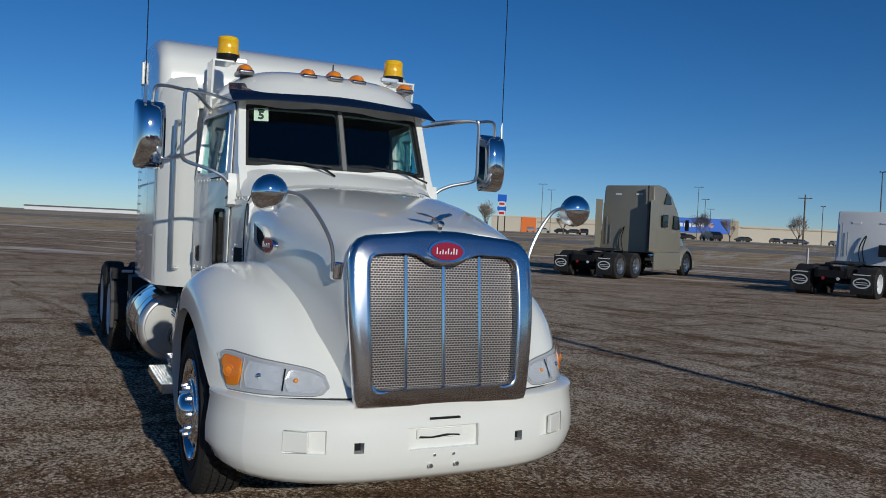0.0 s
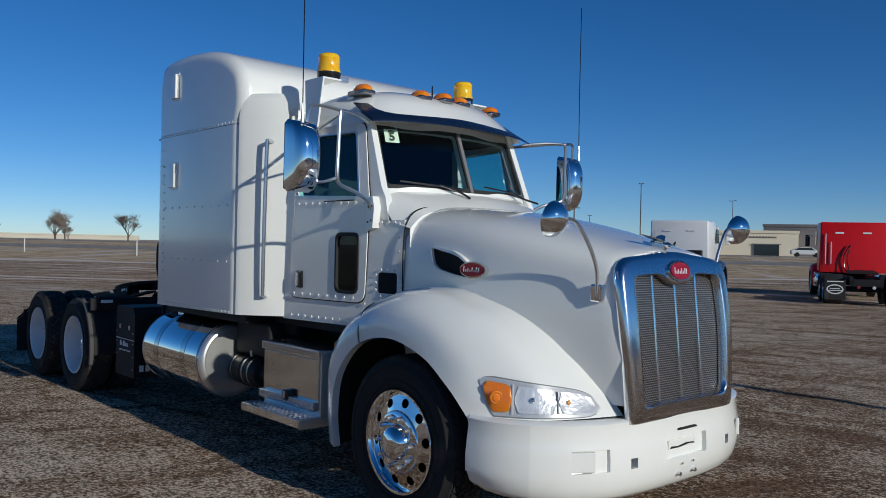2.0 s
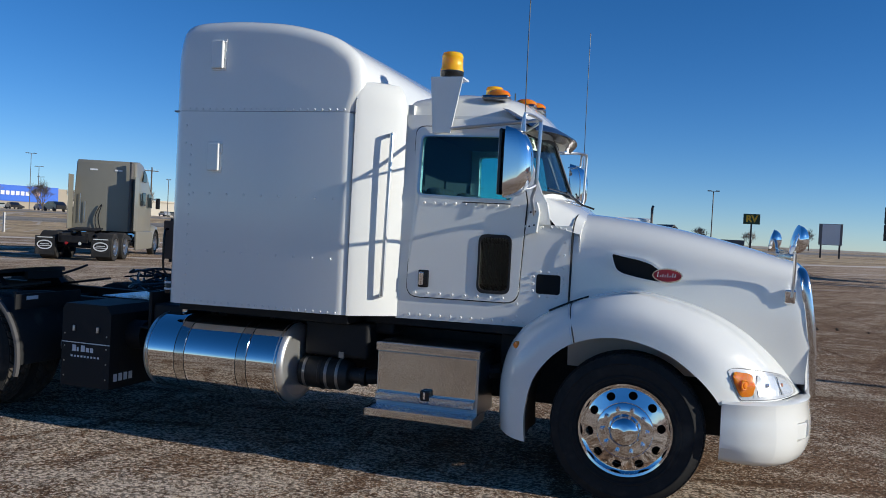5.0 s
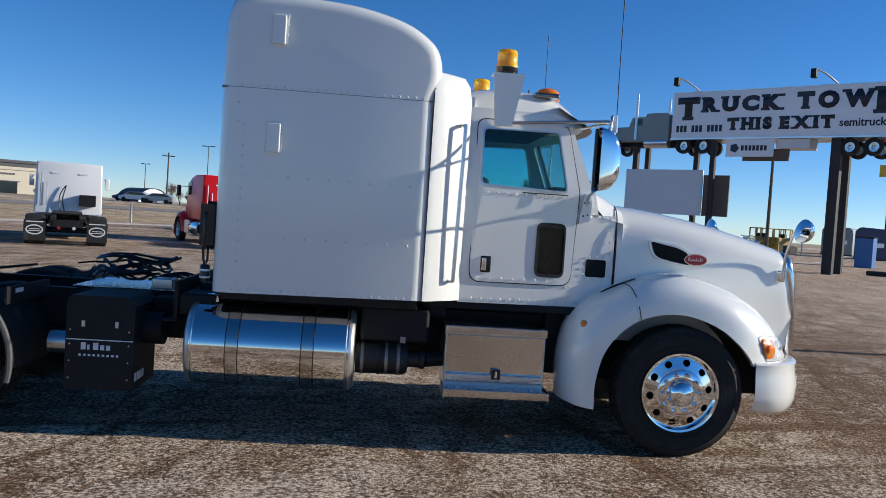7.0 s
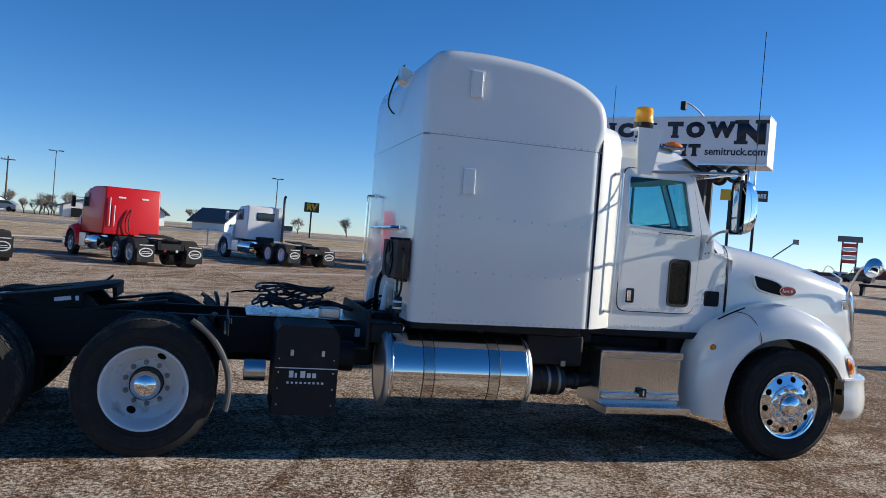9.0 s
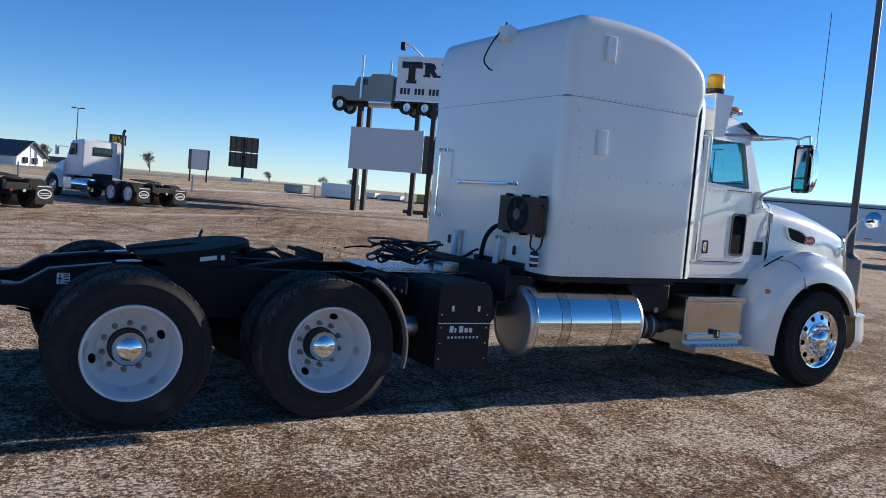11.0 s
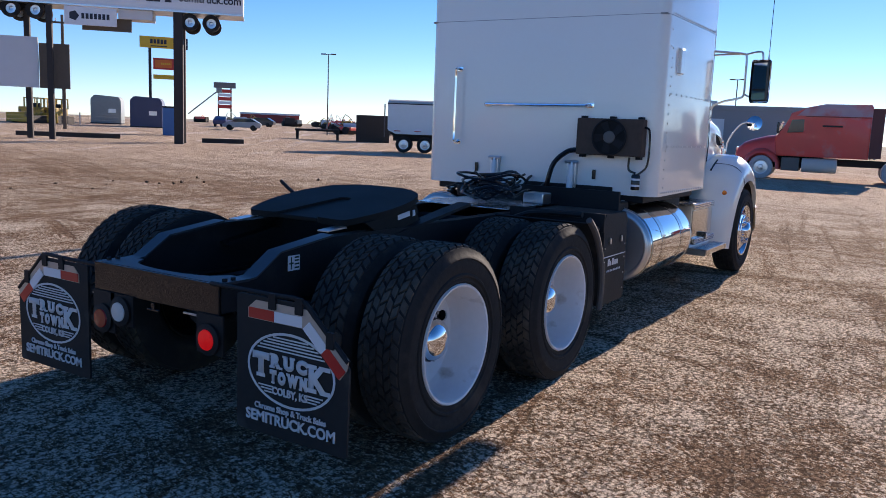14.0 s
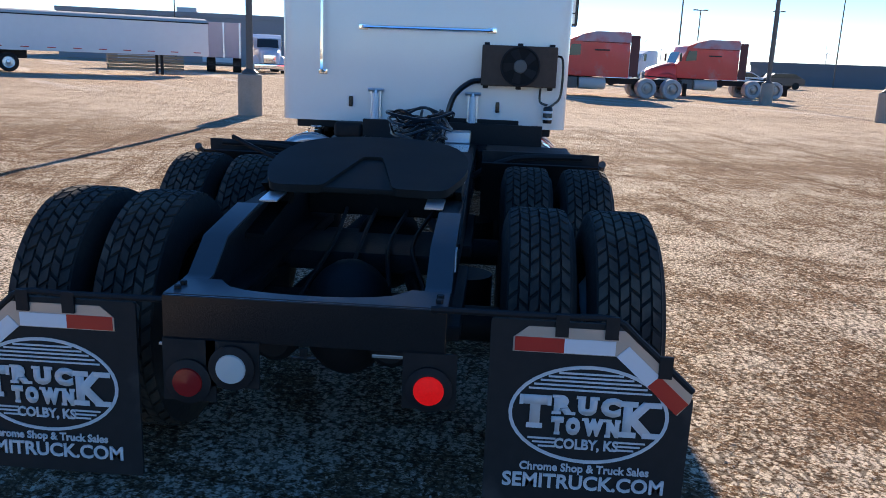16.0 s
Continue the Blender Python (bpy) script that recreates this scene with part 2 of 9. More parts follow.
    soil = mix(math_("MULTIPLY", lines, 0.22), soil, (0.06, 0.036, 0.024))
    soil = mix(ramp(clump, 0.54, 0.66, 0.0, 0.3), soil, (0.06, 0.036, 0.024))
    # frost and old snow: crumbs, close together in patches, few in the wheel ruts
    dense = math_("ADD", ramp(mid, 0.30, 0.72, -0.05, 0.07), ramp(wide, 0.30, 0.70, -0.02, 0.05))
    dense = math_("SUBTRACT", dense, math_("MULTIPLY", ruts, 0.075))
    dense = math_("ADD", dense, math_("SUBTRACT", ramp(clump, 0.36, 0.62, 0.035, -0.045), math_("MULTIPLY", lines, 0.02)))
    # frost thins from x = -3 to 5 and thickens from x = 4 to 12
    place = n.new("ShaderNodeSeparateXYZ")
    l.new(geo.outputs["Position"], place.inputs[0])
    dense = math_("ADD", dense, math_("ADD", ramp(place.outputs["X"], -3, 5, 0.030, -0.034), ramp(place.outputs["X"], 4, 12, 0.0, 0.11)))
    frost = ramp(math_("ADD", math_("ADD", math_("MULTIPLY", crumb, 0.5), math_("MULTIPLY", flake, 0.5)), dense), 0.505, 0.532)
    dirt = mix(math_("MULTIPLY", frost, ramp(grit, 0.34, 0.62, 1.0, 0.5)), soil, (0.95, 0.80, 0.63))
    # gravel chips with dark gaps between them
    chips = n.new("ShaderNodeTexVoronoi")
    chips.inputs["Scale"].default_value = 40
    wobble = n.new("ShaderNodeMapping")
    wobble.inputs["Scale"].default_value = (0.8, 1.15, 1)
    wobble.inputs["Rotation"].default_value = (0, 0, 0.6)
    l.new(geo.outputs["Position"], wobble.inputs["Vector"])
    l.new(wobble.outputs[0], chips.inputs["Vector"])
    tone = n.new("ShaderNodeSeparateColor")
    l.new(chips.outputs["Color"], tone.inputs[0])
    gap = ramp(math_("ADD", chips.outputs["Distance"], ramp(grit, 0.3, 0.7, -0.10, 0.10)), 0.50, 0.68)
    dirt = mix(ramp(tone.outputs[0], 0.35, 1.0, 0.0, 0.28), dirt, (0.13, 0.075, 0.045))
    dirt = mix(math_("MULTIPLY", gap, 0.7), dirt, (0.055, 0.033, 0.021))
    # distance from the yard
    sep = n.new("ShaderNodeSeparateXYZ")
    l.new(geo.outputs["Position"], sep.inputs[0])
    # coordinate across the highway that runs past the yard
    across = math_("ADD", math_("MULTIPLY", sep.outputs["X"], -0.62), math_("MULTIPLY", sep.outputs["Y"], 0.785))
    wob = math_("ADD", across, math_("MULTIPLY", ramp(noise_tex(0.05, 3), 0, 1, -1, 1), 5))
    far = ramp(wob, 46, 49)
    snowline = math_("MULTIPLY", ramp(wob, 44.5, 45.5), ramp(wob, 46, 47.5, 0.75, 0.0))
    grass = mix(ramp(noise_tex(0.5, 6, 0.7), 0.38, 0.66), (0.66, 0.50, 0.32), (0.36, 0.255, 0.155))
    grass = mix(ramp(rut(52, 0.04, 0.5, 0.3), 0.55, 0.62, 0, 0.6), grass, (0.70, 0.66, 0.61))
    road1 = math_("MULTIPLY", ramp(across, 74, 74.4), ramp(across, 84, 84.4, 1, 0))
    road2 = math_("MULTIPLY", ramp(across, 104, 104.5), ramp(across, 124, 124.5, 1, 0))
    asphalt = mix(ramp(noise_tex(0.8, 4), 0.3, 0.7), (0.26, 0.235, 0.205), (0.40, 0.365, 0.33))
    grass = mix(math_("MAXIMUM", road1, road2), grass, asphalt)
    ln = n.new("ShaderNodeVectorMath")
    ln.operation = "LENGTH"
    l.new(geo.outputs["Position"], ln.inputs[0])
    # the outer yard is painted paler for its sunlit look at a low angle
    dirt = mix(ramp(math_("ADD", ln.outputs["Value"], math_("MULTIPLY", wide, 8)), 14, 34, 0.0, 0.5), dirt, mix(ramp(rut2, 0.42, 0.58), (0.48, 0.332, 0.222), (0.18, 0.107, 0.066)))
    # old snow lies in streaks along the edge of the yard
    streak = math_("MULTIPLY", ramp(rut(-38, 0.06, 0.55, 0.5), 0.55, 0.63), ramp(ln.outputs["Value"], 18, 32, 0.0, 0.8))
    dirt = mix(streak, dirt, (0.82, 0.75, 0.68))
    # a paler flecked tone is mixed in from x = 3 to 14
    dirt = mix(ramp(place.outputs["X"], 3, 14, 0.0, 0.5), dirt, mix(ramp(flake, 0.42, 0.56), (0.40, 0.262, 0.168), (0.74, 0.575, 0.43)))
    col = mix(snowline, mix(far, dirt, grass), (0.86, 0.80, 0.72))
    # far plain: everything past the yard turns to dry prairie with thin snow
    prairie = mix(ramp(noise_tex(0.03, 5, 0.7), 0.40, 0.62), (0.42, 0.32, 0.21), (0.62, 0.56, 0.48))
    col = mix(ramp(math_("ADD", ln.outputs["Value"], math_("MULTIPLY", wide, 30)), 150, 200), col, prairie)
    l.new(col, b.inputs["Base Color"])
    h = math_("ADD", math_("MULTIPLY", frost, 0.55), math_("MULTIPLY", grit, 0.30))
    h = math_("ADD", h, math_("MULTIPLY", flake, 0.5))
    h = math_("ADD", h, math_("MULTIPLY", ruts, -0.8))
    h = math_("ADD", h, math_("MULTIPLY", mid, 1.4))
    h = math_("ADD", h, math_("MULTIPLY", gap, -0.45))
    h = math_("ADD", h, math_("ADD", math_("MULTIPLY", lines, -0.25), math_("MULTIPLY", clump, 1.2)))
    bp = n.new("ShaderNodeBump")
    bp.inputs["Strength"].default_value = 0.75
    bp.inputs["Distance"].default_value = 0.020
    l.new(h, bp.inputs["Height"])
    l.new(bp.outputs[0], b.inputs["Normal"])
    return m


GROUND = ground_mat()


# ---- mesh helpers ----
BEVELLED = set()


def weighted_normals(bm):
    """Corner normals led by the large flat faces, so that bevels catch the light and panels stay flat."""
    bm.normal_update()
    area = [f.calc_area() for f in bm.faces]
    bm.faces.index_update()
    out = []
    for f in bm.faces:
        for lp in f.loops:
            n = Vector()
            for g in lp.vert.link_faces:
                if g.normal.dot(f.normal) > 0.5:
                    n += g.normal * area[g.index]
            out.append(n.normalized() if n.length > 0 else f.normal.copy())
    return out


def finish(name, bm, material, smooth=35, recalc=True):
    if recalc:
        bmesh.ops.recalc_face_normals(bm, faces=bm.faces[:])
    if id(bm) in BEVELLED:
        BEVELLED.discard(id(bm))
        nrm = weighted_normals(bm)
        me = bpy.data.meshes.new(name)
        bm.to_mesh(me)
        bm.free()
        me.materials.append(material)
        me.polygons.foreach_set("use_smooth", [True] * len(me.polygons))
        me.normals_split_custom_set(nrm)
        return me
    me = bpy.data.meshes.new(name)
    bm.to_mesh(me)
    bm.free()
    me.materials.append(material)
    if smooth:
        me.polygons.foreach_set("use_smooth", [True] * len(me.polygons))
        me.set_sharp_from_angle(angle=radians(smooth))
    return me


def part(name, bm, material, parent=None, label="", smooth=35, recalc=True):
    ob = new(name, finish(name, bm, material, smooth, recalc))
    if parent is not None:
        ob.parent = parent
    return tagged(ob, label)


def thing(name, label, category, group="", m=None):
    ob = new(name)
    ob.empty_display_size = 0.2
    if m is not None:
        ob.matrix_world = m
    return tagged(ob, label, category, group)


def box(bm, x0, x1, y0, y1, z0, z1, bevel=0.0, seg=2):
    r = bmesh.ops.create_cube(bm, size=1.0, matrix=Matrix.LocRotScale(((x0 + x1) / 2, (y0 + y1) / 2, (z0 + z1) / 2), None, (abs(x1 - x0), abs(y1 - y0), abs(z1 - z0))))
    if bevel:
        es = list({e for v in r["verts"] for e in v.link_edges})
        BEVELLED.add(id(bm))
        bmesh.ops.bevel(bm, geom=es, offset=bevel, segments=seg, affect="EDGES", profile=0.5)
    return bm


def bx(x0, x1, y0, y1, z0, z1, bevel=0.0, seg=2):
    return box(bmesh.new(), x0, x1, y0, y1, z0, z1, bevel, seg)


def cyl(bm, p, q, r, r2=None, seg=20, caps=True):
    p, q = Vector(p), Vector(q)
    d = q - p
    m = Matrix.Translation((p + q) / 2) @ d.to_track_quat("Z", "Y").to_matrix().to_4x4()
    bmesh.ops.create_cone(bm, cap_ends=caps, segments=seg, radius1=r, radius2=r if r2 is None else r2, depth=d.length, matrix=m)
    return bm


def smooth_path(pts, n=6):
    pts = [Vector(p) for p in pts]
    out = []
    for i in range(len(pts) - 1):
        a, b, c, d = pts[max(0, i - 1)], pts[i], pts[i + 1], pts[min(len(pts) - 1, i + 2)]
        for k in range(n):
            t = k / n
            out.append(0.5 * (2 * b + (c - a) * t + (2 * a - 5 * b + 4 * c - d) * t * t + (3 * b - a - 3 * c + d) * t ** 3))
    out.append(pts[-1])
    return out


def tube(bm, pts, r, seg=8, n=5, smooth=True):
    """A bent round bar."""
    path = smooth_path(pts, n) if smooth else [Vector(p) for p in pts]
    rings = []
    u = None
    for i, p in enumerate(path):
        d = (path[min(i + 1, len(path) - 1)] - path[max(i - 1, 0)]).normalized()
        if u is None:
            u = d.orthogonal()
        u = (u - d * u.dot(d)).normalized()
        v = d.cross(u)
        rings.append([bm.verts.new(p + r * (math.cos(2 * PI * k / seg) * u + math.sin(2 * PI * k / seg) * v)) for k in range(seg)])
    for a, b in zip(rings, rings[1:]):
        for k in range(seg):
            bm.faces.new((a[k], a[(k + 1) % seg], b[(k + 1) % seg], b[k]))
    bm.faces.new(rings[0])
    bm.faces.new(rings[-1])
    return bm


def grid(bm, rows, close=False, cap=False):
    """A skin over rows of points."""
    vs = [[bm.verts.new(p) for p in row] for row in rows]
    for a, b in zip(vs, vs[1:]):
        m = len(a)
        for k in range(m if close else m - 1):
            bm.faces.new((a[k], a[(k + 1) % m], b[(k + 1) % m], b[k]))
    if cap:
        bm.faces.new(vs[0])
        bm.faces.new(vs[-1])
    return bm


def lathe(bm, profile, axis="y", seg=36, at=(0, 0, 0), close=False):
    """profile: pairs of (radius, place along the axis)."""
    rows = []
    for r, a in profile:
        row = []
        for k in range(seg):
            c, s = r * math.cos(2 * PI * k / seg), r * math.sin(2 * PI * k / seg)
            v = {"y": (c, a, s), "x": (a, c, s), "z": (c, s, a)}[axis]
            row.append(Vector(v) + Vector(at))
        rows.append(row)
    grid(bm, rows, close=True)
    return bm


def prism(bm, poly, y0, y1):
    """A side profile of (x, z) pairs drawn out from y0 to y1."""
    a = [bm.verts.new((x, y0, z)) for x, z in poly]
    b = [bm.verts.new((x, y1, z)) for x, z in poly]
    n = len(poly)
    bm.faces.new(a)
    bm.faces.new(b[::-1])
    for k in range(n):
        bm.faces.new((a[k], b[k], b[(k + 1) % n], a[(k + 1) % n]))
    return bm


def rounded(poly, r, n=5):
    """A polygon of pairs with its corners rounded; r: one radius or one a corner."""
    out = []
    m = len(poly)
    for i in range(m):
        p = Vector(poly[i])
        a, b = Vector(poly[i - 1]) - p, Vector(poly[(i + 1) % m]) - p
        ri = r[i] if isinstance(r, (list, tuple)) else r
        ri = min(ri, a.length * 0.49, b.length * 0.49)
        a.normalize(), b.normalize()
        p0, p1 = p + a * ri, p + b * ri
        for k in range(n + 1):
            t = k / n
            out.append(tuple((1 - t) ** 2 * p0 + 2 * t * (1 - t) * p + t * t * p1))
    return out


def sheet(bm, outer, holes, place, thick):
    """A plate with holes: loops of pairs, laid in space by place(u, v, depth)."""
    edges = []
    flat = bmesh.new()
    for loop in [outer, *holes]:
        vs = [flat.verts.new((u, v, 0)) for u, v in loop]
        edges += [flat.edges.new((vs[i], vs[(i + 1) % len(vs)])) for i in range(len(vs))]
    bmesh.ops.triangle_fill(flat, use_beauty=True, edges=edges)
    flat.verts.index_update()
    fronts = [bm.verts.new(place(v.co.x, v.co.y, 0)) for v in flat.verts]
    backs = [bm.verts.new(place(v.co.x, v.co.y, thick)) for v in flat.verts]
    for f in flat.faces:
        ids = [v.index for v in f.verts]
        bm.faces.new([fronts[i] for i in ids])
        bm.faces.new([backs[i] for i in reversed(ids)])
    i = 0
    for loop in [outer, *holes]:
        n = len(loop)
        for k in range(n):
            a, b = i + k, i + (k + 1) % n
            bm.faces.new((fronts[a], fronts[b], backs[b], backs[a]))
        i += n
    flat.free()
    return bm


def mirror_y(bm):
    """A mirrored copy across the centre plane."""
    r = bm.copy()
    if id(bm) in BEVELLED:
        BEVELLED.add(id(r))
    for v in r.verts:
        v.co.y = -v.co.y
    bmesh.ops.reverse_faces(r, faces=r.faces[:])
    return r


def both(name, bm, material, parent, label="", smooth=35):
    a = part(name, mirror_y(bm), material, parent, label, smooth)
    b = part(name, bm, material, parent, label, smooth)
    return a, b


def letters(name, text, size, material, parent, m, label="", depth=0.002, squeeze=1.0, bold=0.0):
    cu = bpy.data.curves.new(name, "FONT")
    cu.body, cu.size, cu.extrude, cu.align_x, cu.align_y = text, size, depth, "CENTER", "CENTER"
    cu.offset = bold
    cu.resolution_u = 3
    tmp = bpy.data.objects.new("tmp", cu)
    scene.collection.objects.link(tmp)
    me = bpy.data.meshes.new_from_object(tmp.evaluated_get(bpy.context.evaluated_depsgraph_get()))
    bpy.data.objects.remove(tmp)
    me.name = name
    me.materials.clear()
    me.materials.append(material)
    me.transform(Matrix.Diagonal((squeeze, 1, 1, 1)))
    ob = new(name, me)
    ob.parent = parent
    ob.matrix_basis = m
    return tagged(ob, label)


SERIFS = {"T": "b", "R": "1 3 7", "U": "7 9", "K": "1 3 7 9", "W": "7 9", "N": "1 7 9", "H": "1 3 7 9", "I": "b t", "E": "1 7", "X": "1 3 7 9", "S": "", "C": "", "O": ""}


def slab_word(name, text, x0, x1, z0, z1, material, parent, m, label="", depth=0.002, bold=0.08):
    """Heavy slab letters, each a part of its own, that together fill the given box on a face."""
    glyphs = []
    pen = 0.0
    for ch in text:
        if ch == " ":
            pen += 0.35
            continue
        cu = bpy.data.curves.new(name, "FONT")
        cu.body, cu.size, cu.offset, cu.resolution_u = ch, 1.0, bold, 3
        tmp = bpy.data.objects.new("tmp", cu)
        scene.collection.objects.link(tmp)
        me = bpy.data.meshes.new_from_object(tmp.evaluated_get(bpy.context.evaluated_depsgraph_get()))
        bpy.data.objects.remove(tmp)
        xs_ = [v.co.x for v in me.vertices]
        zs_ = [v.co.y for v in me.vertices]
        xa, xb, za, zb = min(xs_), max(xs_), min(zs_), max(zs_)
        w = (xb - xa) * 1.1
        for v in me.vertices:
            v.co = ((v.co.x - xa) * 1.1 + pen, (v.co.y - za) / (zb - za), 0)
        bm = bmesh.new()
        bm.from_mesh(me)
        th, half, stem = 0.15, 0.21, 0.13
        for k in SERIFS[ch].split():
            c = {"b": pen + w / 2, "t": pen + w / 2, "1": pen + stem, "7": pen + stem, "3": pen + w - stem, "9": pen + w - stem}[k]
            lo = 0.0 if k in "b13" else 1 - th
            bm.faces.new([bm.verts.new((c + p * half, lo + q * th, 0.3 * depth)) for p, q in ((-1, 0), (1, 0), (1, 1), (-1, 1))])
        if ch == "T":
            for c in (pen - 0.02, pen + w - 0.08):
                bm.faces.new([bm.verts.new((c + p * 0.10, 0.70 + q * 0.30, 0.2 * depth)) for p, q in ((0, 0), (1, 0), (1, 1), (0, 1))])
        glyphs.append(bm)
        pen += w + 0.17
    pen -= 0.17
    for bm in glyphs:
        for v in bm.verts:
            v.co = (x0 + v.co.x / pen * (x1 - x0), z0 + v.co.y * (z1 - z0), v.co.z)
        r = bmesh.ops.extrude_face_region(bm, geom=bm.faces[:])
        for v in [e for e in r["geom"] if isinstance(e, bmesh.types.BMVert)]:
            v.co.z += depth
        part(name, bm, material, parent, label, smooth=0).matrix_basis = m


# ---- ground ----
def rise(x, y):
    """The land climbs a little towards the highway."""
    t = min(1.0, max(0.0, (y - 20) / 130, (0.785 * y - 0.62 * x - 40) / 75))
    return 1.3 * t * t * (3 - 2 * t)


def ground():
    bm = bmesh.new()
    # rings that widen outward so that the yard near the truck is finely divided
    radii = [0.0] + [0.35 * 1.075 ** k for k in range(66)] + [44, 50, 57, 65, 74, 84, 96, 110, 126, 145, 170, 220, 400, 800, 1600, 3500]
    radii = sorted(set(r for r in radii if r < 42)) + [44, 50, 57, 65, 74, 84, 96, 110, 126, 145, 170, 220, 400, 800, 1600, 3500]
    cx, cy = -3.0, -1.5
    seg = 200
    prev = None
    for r in radii:
        if r == 0:
            prev = [bm.verts.new((cx, cy, 0))]
            continue
        ring = []
        for k in range(seg):
            x, y = cx + r * math.cos(2 * PI * k / seg), cy + r * math.sin(2 * PI * k / seg)
            w = min(1.0, max(0.0, (60 - r) / 40))
            z = 0.012 * noise.noise((x * 1.1, y * 1.1, 0)) + 0.010 * noise.noise((x * 3.7, y * 3.7, 4)) + 0.05 * noise.noise((x * 0.11, y * 0.11, 9)) * (1 if r > 12 else r / 12)
            ring.append(bm.verts.new((x, y, z * w + rise(x, y))))
        if len(prev) == 1:
            for k in range(seg):
                bm.faces.new((prev[0], ring[k], ring[(k + 1) % seg]))
        else:
            for k in range(seg):
                bm.faces.new((prev[k], ring[k], ring[(k + 1) % seg], prev[(k + 1) % seg]))
        prev = ring
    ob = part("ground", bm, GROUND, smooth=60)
    return tagged(ob, "brown packed dirt yard with frost crumbs and tyre ruts", "ground", kind="structure")


ground()
# ---- the white truck: nose towards +x, front axle at x = 0 ----
truck = thing("semi_truck", "white sleeper cab semi truck tractor parked on frosty dirt", "truck")
F_AXLE, R1_AXLE, R2_AXLE, HUB_Z = 0.048, -5.3, -6.59, 0.489


def cab_y(x, z=1.5):
    """Half width of the cab, which narrows towards the nose and a little towards the roof."""
    return 0.705 + 0.125 * (-0.45 - x) - max(0.0, z - 1.95) * 0.10


# sleeper: two shells drawn from a side profile, with rounded flanks
SEAM_Z = 2.497


def flanked(profile, half, r, flat):
    """Draws a side profile across the truck and rounds it over into both flanks; points at the flat heights keep their height."""
    m = len(profile)
    nrm = []
    for i in range(m):
        a, b = Vector(profile[i - 1]), Vector(profile[(i + 1) % m])
        d = (b - a).normalized()
        nrm.append(Vector((d.y, -d.x)))
    area = sum(profile[i - 1][0] * profile[i][1] - profile[i][0] * profile[i - 1][1] for i in range(m))
    sg = -1 if area > 0 else 1
    rows = []
    steps = [k * PI / 2 / 7 for k in range(8)]
    for a in steps + steps[::-1]:
        row = []
        ins = r * (1 - math.sin(a))
        y = half - r + r * math.cos(a)
        for (x, z), n in zip(profile, nrm):
            keep = any(abs(z - f) < 0.012 for f in flat)
            nx = sg * math.copysign(1, n.x) if keep else sg * n.x
            row.append((x + nx * ins, -y if len(rows) < 8 else y, z if keep else z + sg * n.y * ins))
        rows.append(row)
    return grid(bmesh.new(), rows, close=True, cap=True)


low = [(-3.43, 1.045), (-1.905, 1.062), (-1.915, SEAM_Z), (-3.43, SEAM_Z)]
sleeper = part("sleeper_body", flanked(low, 1.112, 0.10, (1.045, 1.062, SEAM_Z)), WHITE, truck, "white riveted sleeper shell", smooth=30)
Z1 = SEAM_Z + 0.004
curve = smooth_path([(-1.915, Z1, 0), (-1.875, 2.67, 0), (-1.90, 2.845, 0), (-1.985, 2.955, 0), (-2.17, 3.062, 0), (-2.48, 3.142, 0), (-2.82, 3.175, 0), (-3.06, 3.180, 0), (-3.27, 3.168, 0), (-3.37, 3.12, 0), (-3.415, 3.01, 0), (-3.43, 2.85, 0), (-3.43, Z1, 0)], 4)
part("sleeper_roof", flanked([(p.x, p.y) for p in curve], 1.112, 0.10, (Z1,)), WHITE, truck, "white moulded sleeper roof", smooth=40)
part("sleeper_seam", bx(-3.424, -1.921, -1.099, 1.099, SEAM_Z - 0.004, SEAM_Z + 0.008), mat("seam_shadow", (0.25, 0.25, 0.25), 0.7), truck)


